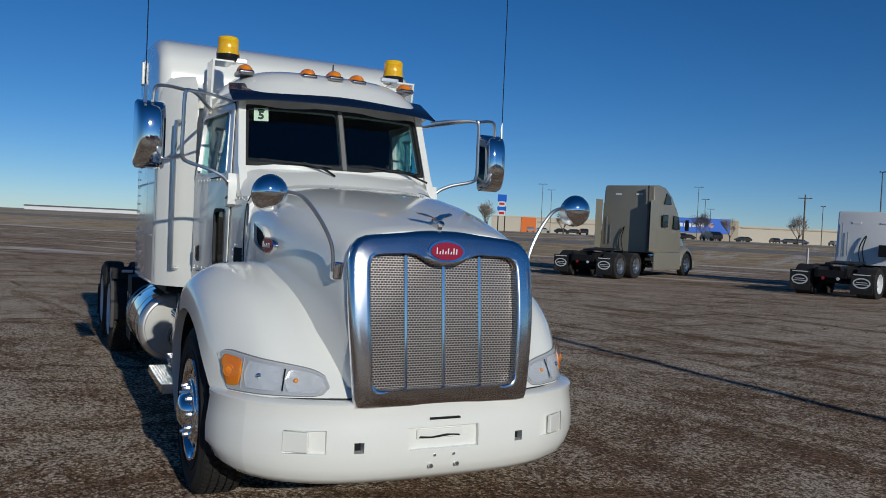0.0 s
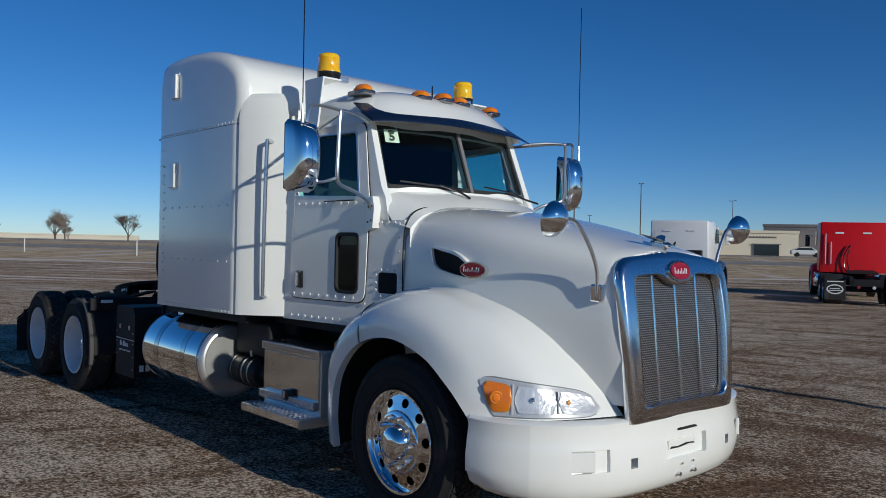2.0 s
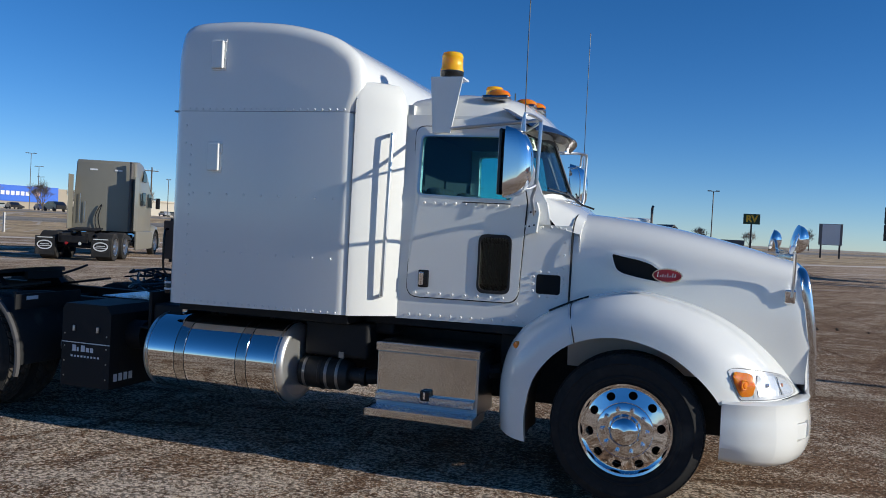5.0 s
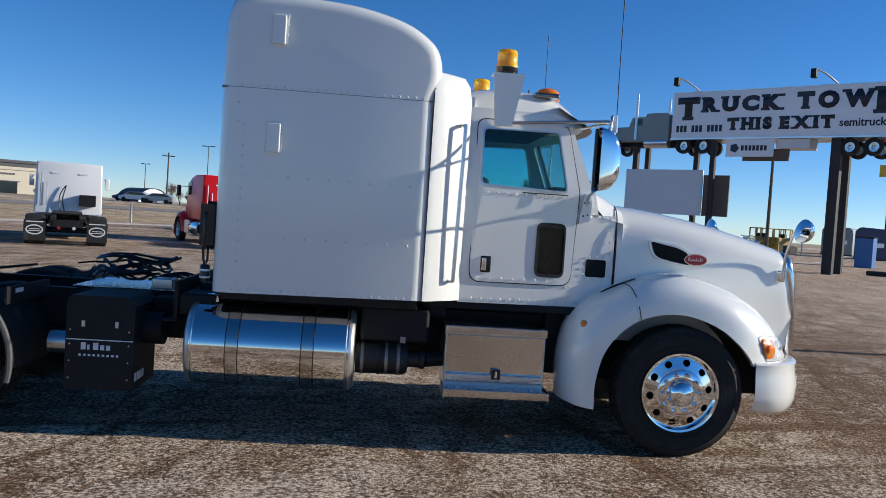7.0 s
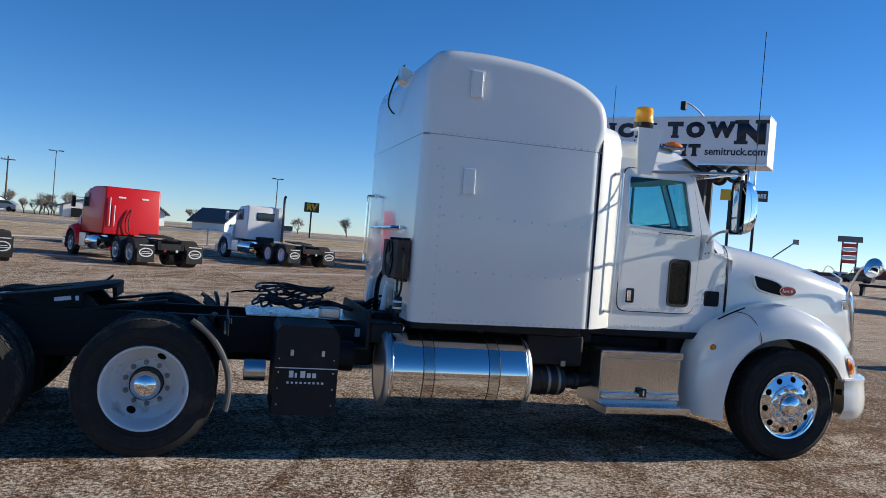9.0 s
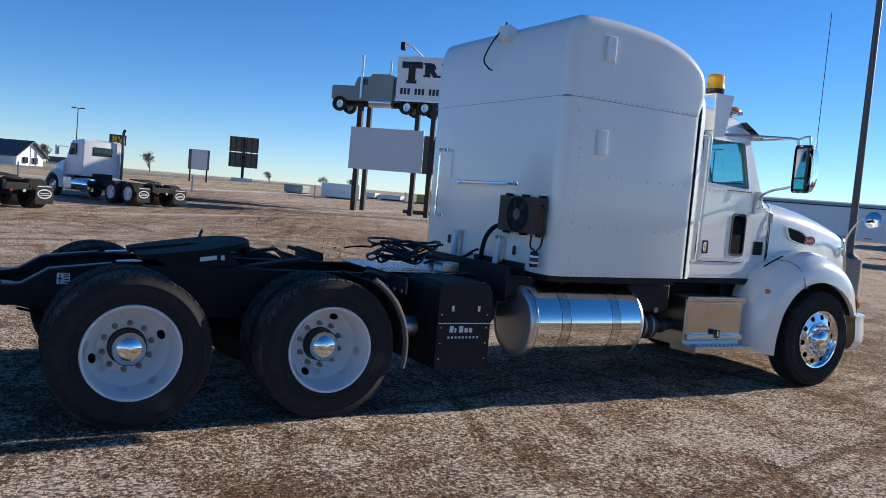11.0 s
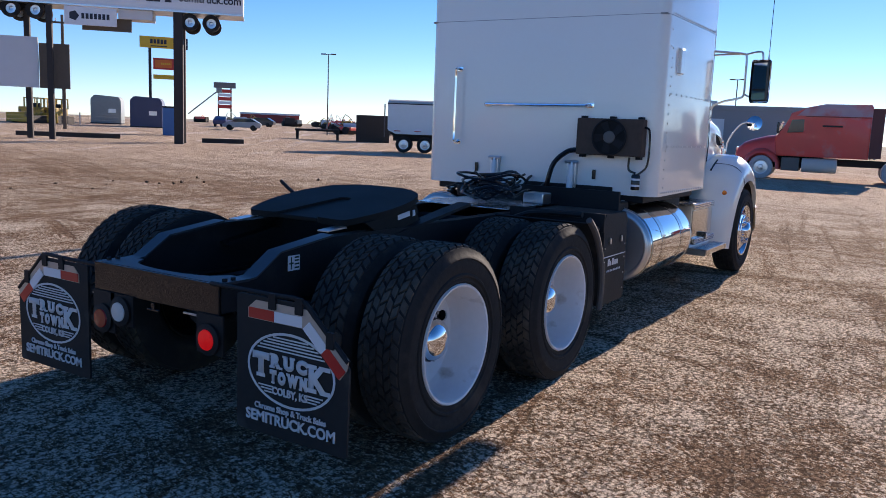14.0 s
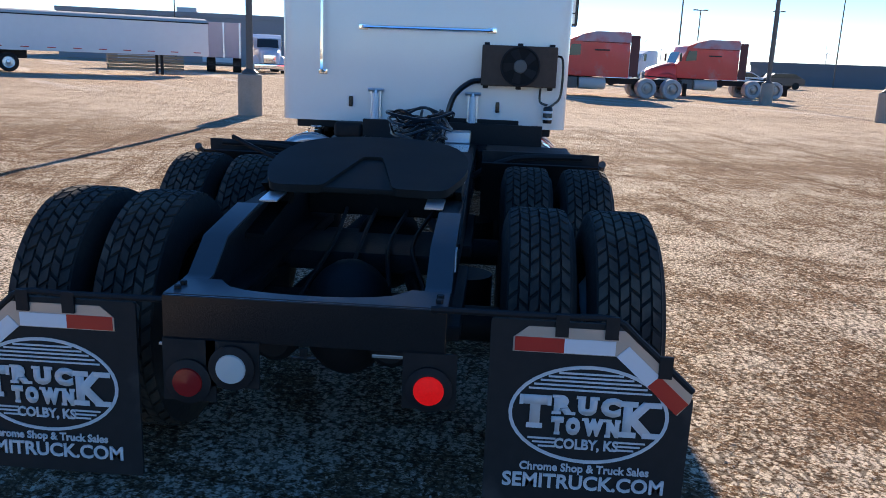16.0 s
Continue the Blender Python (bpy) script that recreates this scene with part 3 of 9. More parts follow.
def rivets():
    bm = bmesh.new()

    def one(x, y, z, n):
        n = Vector(n).normalized()
        u = n.orthogonal().normalized()
        v = n.cross(u)
        c = Vector((x, y, z))
        ring = [bm.verts.new(c + 0.0105 * (math.cos(k * PI / 3) * u + math.sin(k * PI / 3) * v)) for k in range(6)]
        mid = [bm.verts.new(c + n * 0.0055 + 0.006 * (math.cos(k * PI / 3) * u + math.sin(k * PI / 3) * v)) for k in range(6)]
        for k in range(6):
            bm.faces.new((ring[k], ring[(k + 1) % 6], mid[(k + 1) % 6], mid[k]))
        bm.faces.new(mid)

    for s in (-1, 1):
        yy, nn = s * 1.113, (0, s, 0)
        for k in range(23):
            x = -3.28 + k * 0.058
            one(x, yy, 1.075, nn)
            one(x, yy, SEAM_Z + 0.018, nn)
        for k in range(9):
            one(-3.22 + k * 0.145, yy, 1.455, nn)
            one(-3.22 + k * 0.145, yy, 1.885, nn)
        for k in range(16):
            one(-3.255, yy, 1.12 + k * 0.075, nn)
        for z in (2.36, 2.23):
            one(-3.30, yy, z + 0.03, nn)
        for k in range(14):
            x = -1.54 + k * 0.075
            nc = (0.12, s, 0)
            one(x, s * (cab_y(x) + 0.004), 1.085, nc)
            if -1.52 < x < -0.72:
                one(x, s * (cab_y(x) + 0.016), 1.895, nc)
        for k in range(8):
            z = 1.12 + k * 0.09
            for x in (-0.77, -0.46):
                one(x, s * (cab_y(x) + 0.004), z, (0.12, s, 0))
        for x, z in ((-0.665, 1.31), (-0.665, 1.36), (-0.665, 1.41), (-0.458, 1.31), (-0.458, 1.36), (-0.458, 1.41), (-0.62, 1.272), (-0.56, 1.272), (-0.50, 1.272), (-0.62, 1.446), (-0.56, 1.446), (-0.50, 1.446)):
            one(x, s * (cab_y(x) + 0.004), z, (0.12, s, 0))
        for k in range(5):
            one(-0.74 + k * 0.06, s * (cab_y(-0.74 + k * 0.06) + 0.004), 1.76, (0.12, s, 0))
        for k in range(8):
            one(-1.50 + k * 0.09, s * (cab_y(-1.5 + k * 0.09) + 0.016), 1.245, (0.12, s, 0))
    ob = part("rivets", bm, WHITE, truck, smooth=0, recalc=False)
    tagged(ob, kind="stuff")


rivets()

# hatch covers on the sleeper's flanks
for zc in (2.915, 2.158):
    bm = bmesh.new()
    box(bm, -3.105, -2.98, -1.117, -1.10, zc - 0.115, zc + 0.115, 0.003)
    box(bm, -3.095, -2.998, -1.142, -1.11, zc - 0.103, zc + 0.103, 0.008)
    for k in range(4):
        for x in (-3.10, -2.987):
            cyl(bm, (x, -1.115, zc - 0.095 + k * 0.0633), (x, -1.124, zc - 0.095 + k * 0.0633), 0.008, 0.005, seg=6)
    both("vent_cover", bm, WHITE, truck)


# angled fairing between sleeper and cab
def fairing():
    bm = bmesh.new()
    plan = [(-1.925, -1.10), (-1.885, -1.085), (-1.72, -0.945), (-1.67, -0.895), (-1.63, -0.85), (-1.92, -0.85)]
    rows = []
    for z, k in ((1.062, 0), (2.55, 0), (2.66, 0.15), (2.72, 0.45), (2.735, 1.0)):
        c = Vector((-1.90, -0.9))
        rows.append([(x + (c.x - x) * k * 0.5, y + (c.y - y) * k * 0.5, z) for x, y in plan])
    grid(bm, rows, close=True, cap=True)
    return bm


both("cab_fairing", fairing(), CREAM, truck, "cream white fairing panel", smooth=50)
bm = bmesh.new()
for s in (1,):
    box(bm, -1.930, -1.914, -1.092, -0.86, 1.07, 2.60, 0.004)
both("fairing_gap_seal", bm, SEAL, truck)
bm = tube(bmesh.new(), [(-1.715, -0.93, 2.36), (-1.685, -0.985, 2.36), (-1.68, -1.0, 2.31), (-1.69, -1.003, 1.8), (-1.70, -1.0, 1.27), (-1.705, -0.99, 1.215), (-1.735, -0.94, 1.21)], 0.015)
both("grab_handle", bm, ALU, truck, "brushed aluminium grab handle")

# cab: lower tub, side frames, rear wall, roof
bm = bmesh.new()
xs = [-1.64, -1.2, -0.8, -0.70, -0.62, -0.42]
rows = []
for z, dx in ((1.05, 0.0), (1.09, 0.0), (1.80, 0.0), (1.93, 0.0)):
    right = [(x, -cab_y(x, z), min(z, 1.93 if x < -0.75 else 1.85 if x < -0.65 else 1.775)) for x in xs]
    rows.append(right + [(x, -y, h) for x, y, h in reversed(right)])
grid(bm, rows, close=True)
part("cab_body", bm, WHITE, truck, "white riveted aluminium cab")
part("cab_floor", bx(-1.62, -0.44, -0.68, 0.68, 1.06, 1.12), BLACK, truck)

WIN = rounded([(-1.515, 1.955), (-0.835, 1.935), (-0.925, 2.385), (-1.515, 2.375)], 0.035, 4)
SIDE = [(-1.645, 1.92), (-0.78, 1.92), (-0.77, 1.80), (-0.56, 1.75), (-0.60, 1.93), (-0.645, 2.0), (-0.84, 2.50), (-0.95, 2.53), (-1.645, 2.53)]


def side_place(off):
    return lambda u, v, d: (u, -(cab_y(u, v) + off - d), v)


bm = sheet(bmesh.new(), SIDE, [[(u, v) for u, v in WIN]], side_place(0.0), 0.05)
both("cab_side_frame", bm, WHITE, truck)

PORT = rounded([(-1.05, 1.285), (-0.835, 1.285), (-0.835, 1.675), (-1.05, 1.675)], 0.05, 5)
DOOR = rounded([(-1.565, 1.215), (-0.768, 1.215), (-0.738, 1.93), (-0.85, 2.445), (-1.565, 2.445)], [0.09, 0.09, 0.02, 0.06, 0.07], 5)


def grow(loop, d):
    c = sum((Vector(p) for p in loop), Vector((0, 0))) / len(loop)
    return [tuple(Vector(p) + (Vector(p) - c).normalized() * d) for p in loop]


for sgn in (0, 1):
    door = part("cab_door", (lambda b: mirror_y(b) if sgn else b)(sheet(bmesh.new(), DOOR, [WIN, PORT], side_place(0.013), 0.012)), WHITE, truck, "white riveted cab door")

    def side(bm):
        return mirror_y(bm) if sgn else bm

    part("door_seal", side(sheet(bmesh.new(), grow(DOOR, 0.009), [WIN, PORT], side_place(0.006), 0.003)), SEAL, door)
    part("door_glass", side(sheet(bmesh.new(), grow(WIN, 0.006), [], side_place(-0.012), 0.005)), GLASS, door, "green tinted side window").visible_shadow = False
    part("window_trim", side(sheet(bmesh.new(), grow(WIN, 0.012), [grow(WIN, -0.004)], side_place(0.018), 0.02)), ALU, door)
    part("porthole_seal", side(sheet(bmesh.new(), grow(PORT, 0.016), [grow(PORT, -0.008)], side_place(0.022), 0.03)), SEAL, door, "black rubber window seal")
    part("porthole_glass", side(sheet(bmesh.new(), grow(PORT, 0.002), [], side_place(0.004), 0.004)), PORTGLASS, door, "small lower door window").visible_shadow = False
    part("sill_strip", side(bx(-1.55, -0.84, -cab_y(-1.2, 1.9) - 0.012, -cab_y(-1.2, 1.9) + 0.0, 1.905, 1.912)), SEAL, door)
    h = part("door_handle", side(bx(-1.485, -1.405, -cab_y(-1.445) - 0.026, -cab_y(-1.445), 1.285, 1.41, 0.01)), BLACKGLOSS, door, "black door handle recess")
    part("handle_lever", side(bx(-1.475, -1.44, -cab_y(-1.445) - 0.034, -cab_y(-1.445) - 0.02, 1.30, 1.395, 0.006)), CHROME, h, "chrome lever")
    part("cowl_vent", side(sheet(bmesh.new(), rounded([(-0.645, 1.29), (-0.478, 1.29), (-0.478, 1.428), (-0.645, 1.428)], 0.022, 4), [], side_place(0.003), 0.004)), DARKVOID, truck, "black square cowl vent")

part("cab_lining", bx(-1.598, -1.585, -0.76, 0.76, 1.12, 2.50), SEATM, truck, "dark cab lining")
part("roof_lining", bx(-1.585, -0.92, -0.70, 0.70, 2.425, 2.435), SEATM, truck, "dark roof lining")
for s in (-1, 1):
    part("door_lining", bx(-1.58, -0.70, s * 0.685, s * 0.675, 1.13, 1.25), SEATM, truck)
    part("door_lining", bx(-1.58, -0.70, s * 0.70, s * 0.69, 1.70, 1.90), SEATM, truck)
part("cab_rear_wall", bx(-1.645, -1.60, -0.79, 0.79, 1.06, 2.60), WHITE, truck)


def roof():
    bm = bmesh.new()
    rows = []
    for x, zt, w in ((-1.66, 2.70, 0.80), (-1.5, 2.735, 0.79), (-1.3, 2.745, 0.78), (-1.1, 2.725, 0.76), (-0.97, 2.68, 0.745), (-0.88, 2.61, 0.735), (-0.80, 2.53, 0.725), (-0.74, 2.47, 0.715)):
        row = []
        for k in range(25):
            u = -1 + 2 * k / 24
            row.append((x + 0.13 * (1 - u * u) * (1 if x > -1.2 else 0.2), u * w, 2.44 + (zt - 2.44) * max(0.0, 1 - abs(u) ** 4.5) ** 0.5))
        rows.append(row)
    grid(bm, rows)
    return bm


part("cab_roof", roof(), WHITE, truck, "white domed cab roof", smooth=60)


# windshield: two panes meeting at a centre strip
def ws_place(off):
    def place(u, v, d):
        # u across, v up from 0 to 1
        w = 0.70 - 0.03 * v
        x = -0.535 - 0.145 * u * u * (0.8 + 0.2 * abs(u)) - 0.18 * v
        z = 1.985 + 0.47 * v
        n = Vector((0.93, 0.35 * u, 0.36)).normalized() * (off - d)
        return (x + n.x, u * w + n.y, z + n.z)
    return place


def ws_loop(u0, u1, v0, v1, r=0.05):
    return rounded([(u0, v0), ((u0 + u1) / 2, v0), (u1, v0), (u1, (v0 + v1) / 2), (u1, v1), ((u0 + u1) / 2, v1), (u0, v1), (u0, (v0 + v1) / 2)], [r, 0.2, r, 0.2, r, 0.2, r, 0.2], 6)


PANE_R, PANE_L = ws_loop(-0.95, -0.025, 0.05, 0.92), ws_loop(0.025, 0.95, 0.05, 0.92)
frame_loop = ws_loop(-1.04, 1.04, -0.16, 1.06, 0.02)
part("windshield_frame", sheet(bmesh.new(), frame_loop, [PANE_R, PANE_L], ws_place(0.0), 0.05), WHITE, truck, "white windshield surround", smooth=50)
seal = part("windshield_seal", sheet(bmesh.new(), ws_loop(-0.975, 0.975, 0.015, 0.95), [ws_loop(-0.935, -0.035, 0.07, 0.90), ws_loop(0.035, 0.935, 0.07, 0.90)], ws_place(0.006), 0.012), SEAL, truck, "black rubber windshield seal")
for nm, lp in (("windshield_pane", PANE_R), ("windshield_pane", PANE_L)):
    part(nm, sheet(bmesh.new(), lp, [], ws_place(-0.004), 0.005), WINDSHIELD, truck, "dark windshield pane", smooth=60).visible_shadow = False
part("centre_strip", sheet(bmesh.new(), [(-0.022, 0.02), (0.022, 0.02), (0.022, 0.94), (-0.022, 0.94)], [], ws_place(0.012), 0.02), mat("grey_strip", (0.16, 0.16, 0.16), 0.6), truck)
stick = part("sticker", sheet(bmesh.new(), [(-0.885, 0.70), (-0.745, 0.70), (-0.745, 0.92), (-0.885, 0.92)], [], ws_place(0.004), 0.002), STICKERM, truck, "pale green lot number sticker")
part("sticker_mark", sheet(bmesh.new(), [(-0.815 + 0.034 * math.cos(2 * PI * k / 16), 0.862 + 0.024 * math.sin(2 * PI * k / 16)) for k in range(16)], [], ws_place(0.007), 0.002), INK, stick, "dark green oval mark")
_p, _u, _v = (Vector(ws_place(0.008)(*q, 0)) for q in ((-0.815, 0.78), (-0.805, 0.78), (-0.815, 0.79)))
_x, _y = (_u - _p).normalized(), (_v - _p).normalized()
_m = Matrix((_x, _y, _x.cross(_y))).transposed().to_4x4()
_m.translation = _p
letters("sticker_number", "5", 0.085, INK, stick, _m, bold=0.003, depth=0.001)

# cowl below the windshield
bm = bmesh.new()
rows = []
for k in range(31):
    u = -1 + 2 * k / 30
    w = 0.722
    f = max(0.0, (abs(u) - 0.80) / 0.20) ** 2
    rows.append([(-0.66 + 0.10 * (1 - u * u), u * w, 1.99 - 0.03 * u * u - 0.05 * f), (-0.52 + 0.10 * (1 - u * u), u * (w - 0.006), 1.93 - 0.035 * u * u - 0.135 * f), (-0.36 + 0.03 * (1 - u * u), u * (w - 0.02), 1.86 - 0.09 * u ** 4 - 0.05 * f), (-0.36, u * (w - 0.02), 1.60)])
grid(bm, rows)
part("cowl", bm, WHITE, truck, smooth=50)
for y0, y1 in ((-0.30, -0.10), (0.40, 0.60)):
    w = thing("wiper", "", "")
    w.parent = truck
    part("wiper_blade", tube(bmesh.new(), [ws_place(0.03)((y0 - 0.28) / 0.7, 0.10, 0), ws_place(0.03)(y0 / 0.7, 0.06, 0), ws_place(0.03)((y0 + 0.20) / 0.7, 0.035, 0)], 0.007, 6), BLACKGLOSS, w)
    part("wiper_arm", tube(bmesh.new(), [ws_place(0.04)(y0 / 0.7, 0.07, 0), ws_place(0.045)((y0 + 0.14) / 0.7, -0.02, 0), (-0.44, y0 + 0.2, 1.945)], 0.008, 6), BLACKGLOSS, w)

# sun visor
bm = bmesh.new()
rows = []
for k in range(21):
    u = -1 + 2 * k / 20
    xo = 0.155 * (1 - abs(u) ** 1.8)
    yv = u * 0.765
    rows.append([(-0.955 + xo * 0.9, yv * 0.98, 2.60 - 0.01 * u * u), (-0.87 + xo, yv, 2.555 - 0.02 * u * u), (-0.70 + xo, yv * 1.005, 2.462 - 0.02 * u ** 4), (-0.695 + xo, yv, 2.450 - 0.02 * u ** 4), (-0.86 + xo, yv, 2.535 - 0.02 * u * u)])
grid(bm, rows)
part("sun_visor", bm, VISORM, truck, "dark polished steel sun visor", smooth=50)

# interior
part("dashboard", bx(-0.86, -0.55, -0.62, 0.62, 1.55, 1.93, 0.05, 3), SEATM, truck)
for y in (-0.38, 0.38):
    seat = part("seat", bx(-1.45, -0.98, y - 0.24, y + 0.24, 1.25, 1.45, 0.05, 3), SEATM, truck, "dark cloth seat")
    part("seat_back", bx(-1.56, -1.42, y - 0.23, y + 0.23, 1.42, 2.02, 0.05, 3), SEATM, seat)
wheelb = lathe(bmesh.new(), [(0.215, 0.0), (0.222, 0.008), (0.215, 0.016), (0.205, 0.016), (0.198, 0.008), (0.205, 0.0), (0.215, 0.0)], "z", 28)
for a in (90, 210, 330):
    cyl(wheelb, (0, 0, 0), (0.205 * math.cos(radians(a)), 0.205 * math.sin(radians(a)), 0.008), 0.011, seg=6)
cyl(wheelb, (0, 0, -0.22), (0, 0, 0.01), 0.035, seg=10)
sw = part("steering_wheel", wheelb, SEATM, truck, "black steering wheel")
sw.matrix_basis = pose(-0.98, 0.38, 1.86, 0, 38, 0)

# hood: a lofted shell that narrows to the grille
HOODX = [-0.405, -0.2, 0.05, 0.3, 0.55, 0.8, 1.0, 1.085]


def hood_row(x):
    t = (x + 0.405) / 1.49
    w = 0.70 - 0.005 * t - 0.18 * max(0, t - 0.35) ** 1.5 / 0.52
    zt = 1.885 - 0.05 * t - 0.225 * t ** 1.7
    row = []
    for k in range(13):
        a = k / 12 * PI / 2
        c, s = math.cos(a), math.sin(a)
        row.append((x, -w * s ** 0.62, 1.50 - 0.12 * t + (zt - 1.50 + 0.12 * t) * c ** 0.55 if c > 1e-6 else 1.50 - 0.12 * t))
    row += [(x, -w - 0.01, 1.30), (x, -w - 0.01, 1.05), (x, -w + 0.04, 0.80)]
    return row


bm = bmesh.new()
rows = [hood_row(x) for x in HOODX]
rows = [[(x, -y, z) for x, y, z in reversed(r)] + r[1:] for r in rows]
# the front edge follows the lean of the grille
rows = [[(x + 0.132 * (0.70 - (max(z, 0.73) - 0.73) ** 2) * min(1.0, max(0.0, (x - 0.45) / 0.635)) ** 1.5, y, z) for x, y, z in r] for r in rows]
nose = [(x + 0.012, y * 0.985, 1.1 + (z - 1.1) * 0.985) for x, y, z in rows[-1]]
rows += [nose, [(x - 0.01, y * 0.92, 1.1 + (z - 1.1) * 0.93) for x, y, z in nose], [(x - 0.15, y * 0.90, 1.1 + (z - 1.1) * 0.90) for x, y, z in nose]]
grid(bm, rows)
hood = part("hood", bm, WHITE, truck, "white sloping hood", smooth=60)

# fenders: skin drawn from the wheel arch's lip over a crown and in to the hood
LIP = [(-0.60, -1.13, 0.33), (-0.605, -1.15, 0.55), (-0.535, -1.165, 0.80), (-0.33, -1.17, 1.005), (-0.03, -1.17, 1.075), (0.27, -1.165, 1.005), (0.47, -1.155, 0.87), (0.575, -1.135, 0.76), (0.605, -1.12, 0.712)]
MID = [(-0.715, -1.085, 0.345), (-0.725, -1.10, 0.61), (-0.645, -1.135, 0.90), (-0.40, -1.15, 1.125), (-0.03, -1.145, 1.235), (0.32, -1.13, 1.165), (0.55, -1.105, 1.02), (0.68, -1.07, 0.87), (0.74, -1.055, 0.725)]
CRN = [(-0.80, -0.965, 0.365), (-0.81, -0.97, 0.70), (-0.71, -1.0, 0.99), (-0.44, -1.03, 1.205), (-0.02, -1.01, 1.345), (0.38, -0.98, 1.265), (0.66, -0.95, 1.12), (0.85, -0.92, 0.93), (0.92, -0.92, 0.735)]
INN = [(-0.83, -0.81, 0.37), (-0.84, -0.82, 0.72), (-0.735, -0.83, 1.02), (-0.46, -0.85, 1.215), (-0.01, -0.84, 1.365), (0.40, -0.80, 1.285), (0.68, -0.76, 1.155), (0.90, -0.735, 0.965), (1.045, -0.71, 0.742)]
END = [(-0.82, -0.66, 0.38), (-0.825, -0.66, 0.73), (-0.72, -0.66, 1.03), (-0.45, -0.66, 1.22), (0.0, -0.665, 1.362), (0.42, -0.635, 1.292), (0.70, -0.585, 1.17), (0.93, -0.525, 0.995), (1.135, -0.462, 0.748)]
SLIM = 0.963
LIP, MID, CRN, INN = ([(x, y * SLIM, z) for x, y, z in row] for row in (LIP, MID, CRN, INN))
bm = bmesh.new()
lines = [smooth_path(c, 5) for c in (LIP, MID, CRN, INN, END)]
inlip = [p + Vector((0, 0.05, 0)) for p in lines[0]]
rows = []
for i in range(len(lines[0])):
    rows.append([inlip[i]] + smooth_path([ln[i] for ln in lines], 4))
grid(bm, rows)
FENDER_SKIN = BVHTree.FromBMesh(bm)
both("front_fender", bm, WHITE, truck, "white moulded front fender", smooth=60)
# joint across the rear quarter, rubber latch and marker lamp lie on the skin
def on_fender(points, off=0.0):
    out = []
    for p in points:
        hit, nrm, _, _ = FENDER_SKIN.find_nearest(Vector(p))
        if nrm.dot(Vector((-0.3, -1.0, 0.6))) < 0:
            nrm = -nrm
        out.append(hit + nrm * off)
    return out


bm = tube(bmesh.new(), on_fender([(-0.295, -1.17, 1.01), (-0.32, -1.16, 1.11), (-0.35, -1.10, 1.22), (-0.37, -1.02, 1.29), (-0.38, -0.92, 1.32), (-0.38, -0.80, 1.32)], 0.001), 0.0045, 5)
both("fender_joint", bm, SEAL, truck)
bm = tube(bmesh.new(), on_fender([(-0.31, -1.17, 1.01), (-0.335, -1.16, 1.11), (-0.365, -1.10, 1.22), (-0.395, -1.02, 1.29), (-0.405, -0.92, 1.32)], 0.002), 0.003, 5)
both("fender_edge", bm, ALU, truck)
bm = tube(bmesh.new(), on_fender([(-0.55, -0.80, 1.22), (-0.48, -0.80, 1.26), (-0.40, -0.80, 1.32), (-0.29, -0.80, 1.38)], 0.008), 0.011, 6)
both("hood_latch", bm, BLACKGLOSS, truck, "black rubber hood latch")
LAMP_AT = on_fender([(-0.695, -1.01, 0.955)])[0]
for s in (-1, 1):
    lamp = part("marker_lamp", lathe(bmesh.new(), [(0.0, 0.022), (0.018, 0.018), (0.026, 0.006), (0.028, -0.006)], "y", 14), AMBER, truck, "small amber marker lamp")
    lamp.matrix_basis = Matrix.Translation((LAMP_AT.x, -s * LAMP_AT.y, LAMP_AT.z)) @ (pose(0, 0, 0, 0, 0, 150) if s < 0 else pose(0, 0, 0, 0, 0, 30))
part("wheel_well", bx(-0.9, 0.72, -0.60, 0.60, 0.50, 1.12), BLACK, truck)
arch = smooth_path(LIP, 5)
both("arch_liner", grid(bmesh.new(), [[(p.x * 1.01, p.y + 0.045, p.z + 0.008), (p.x * 1.03, -0.85, p.z + 0.03), (p.x * 1.03, -0.60, p.z + 0.02)] for p in arch]), BLACK, truck, "black plastic wheel arch liner")

# black joint between cab and hood
both("hood_gap", tube(bmesh.new(), [(-0.41, -0.715, 1.28), (-0.41, -0.716, 1.6), (-0.41, -0.69, 1.76), (-0.405, -0.60, 1.845), (-0.40, -0.4, 1.878)], 0.005, 5), SEAL, truck)
# ---- grille ----
def gx(z):
    """The grille's face leans back as it rises."""
    return 1.228 - 0.132 * (z - 0.73) ** 2


def gplace(off):
    return lambda u, v, d: (gx(v) + off - d, u, v)


OUT = rounded([(-0.485, 0.715), (0.485, 0.715), (0.525, 1.2), (0.515, 1.555), (0, 1.60), (-0.515, 1.555), (-0.525, 1.2)], [0.03, 0.03, 0.3, 0.12, 0.5, 0.12, 0.3], 6)
INNER = rounded([(-0.405, 0.80), (0.405, 0.80), (0.425, 1.2), (0.42, 1.475), (0.16, 1.485), (0.07, 1.42), (-0.07, 1.42), (-0.16, 1.485), (-0.42, 1.475), (-0.425, 1.2)], [0.05, 0.05, 0.2, 0.06, 0.08, 0.08, 0.08, 0.08, 0.06, 0.2], 5)


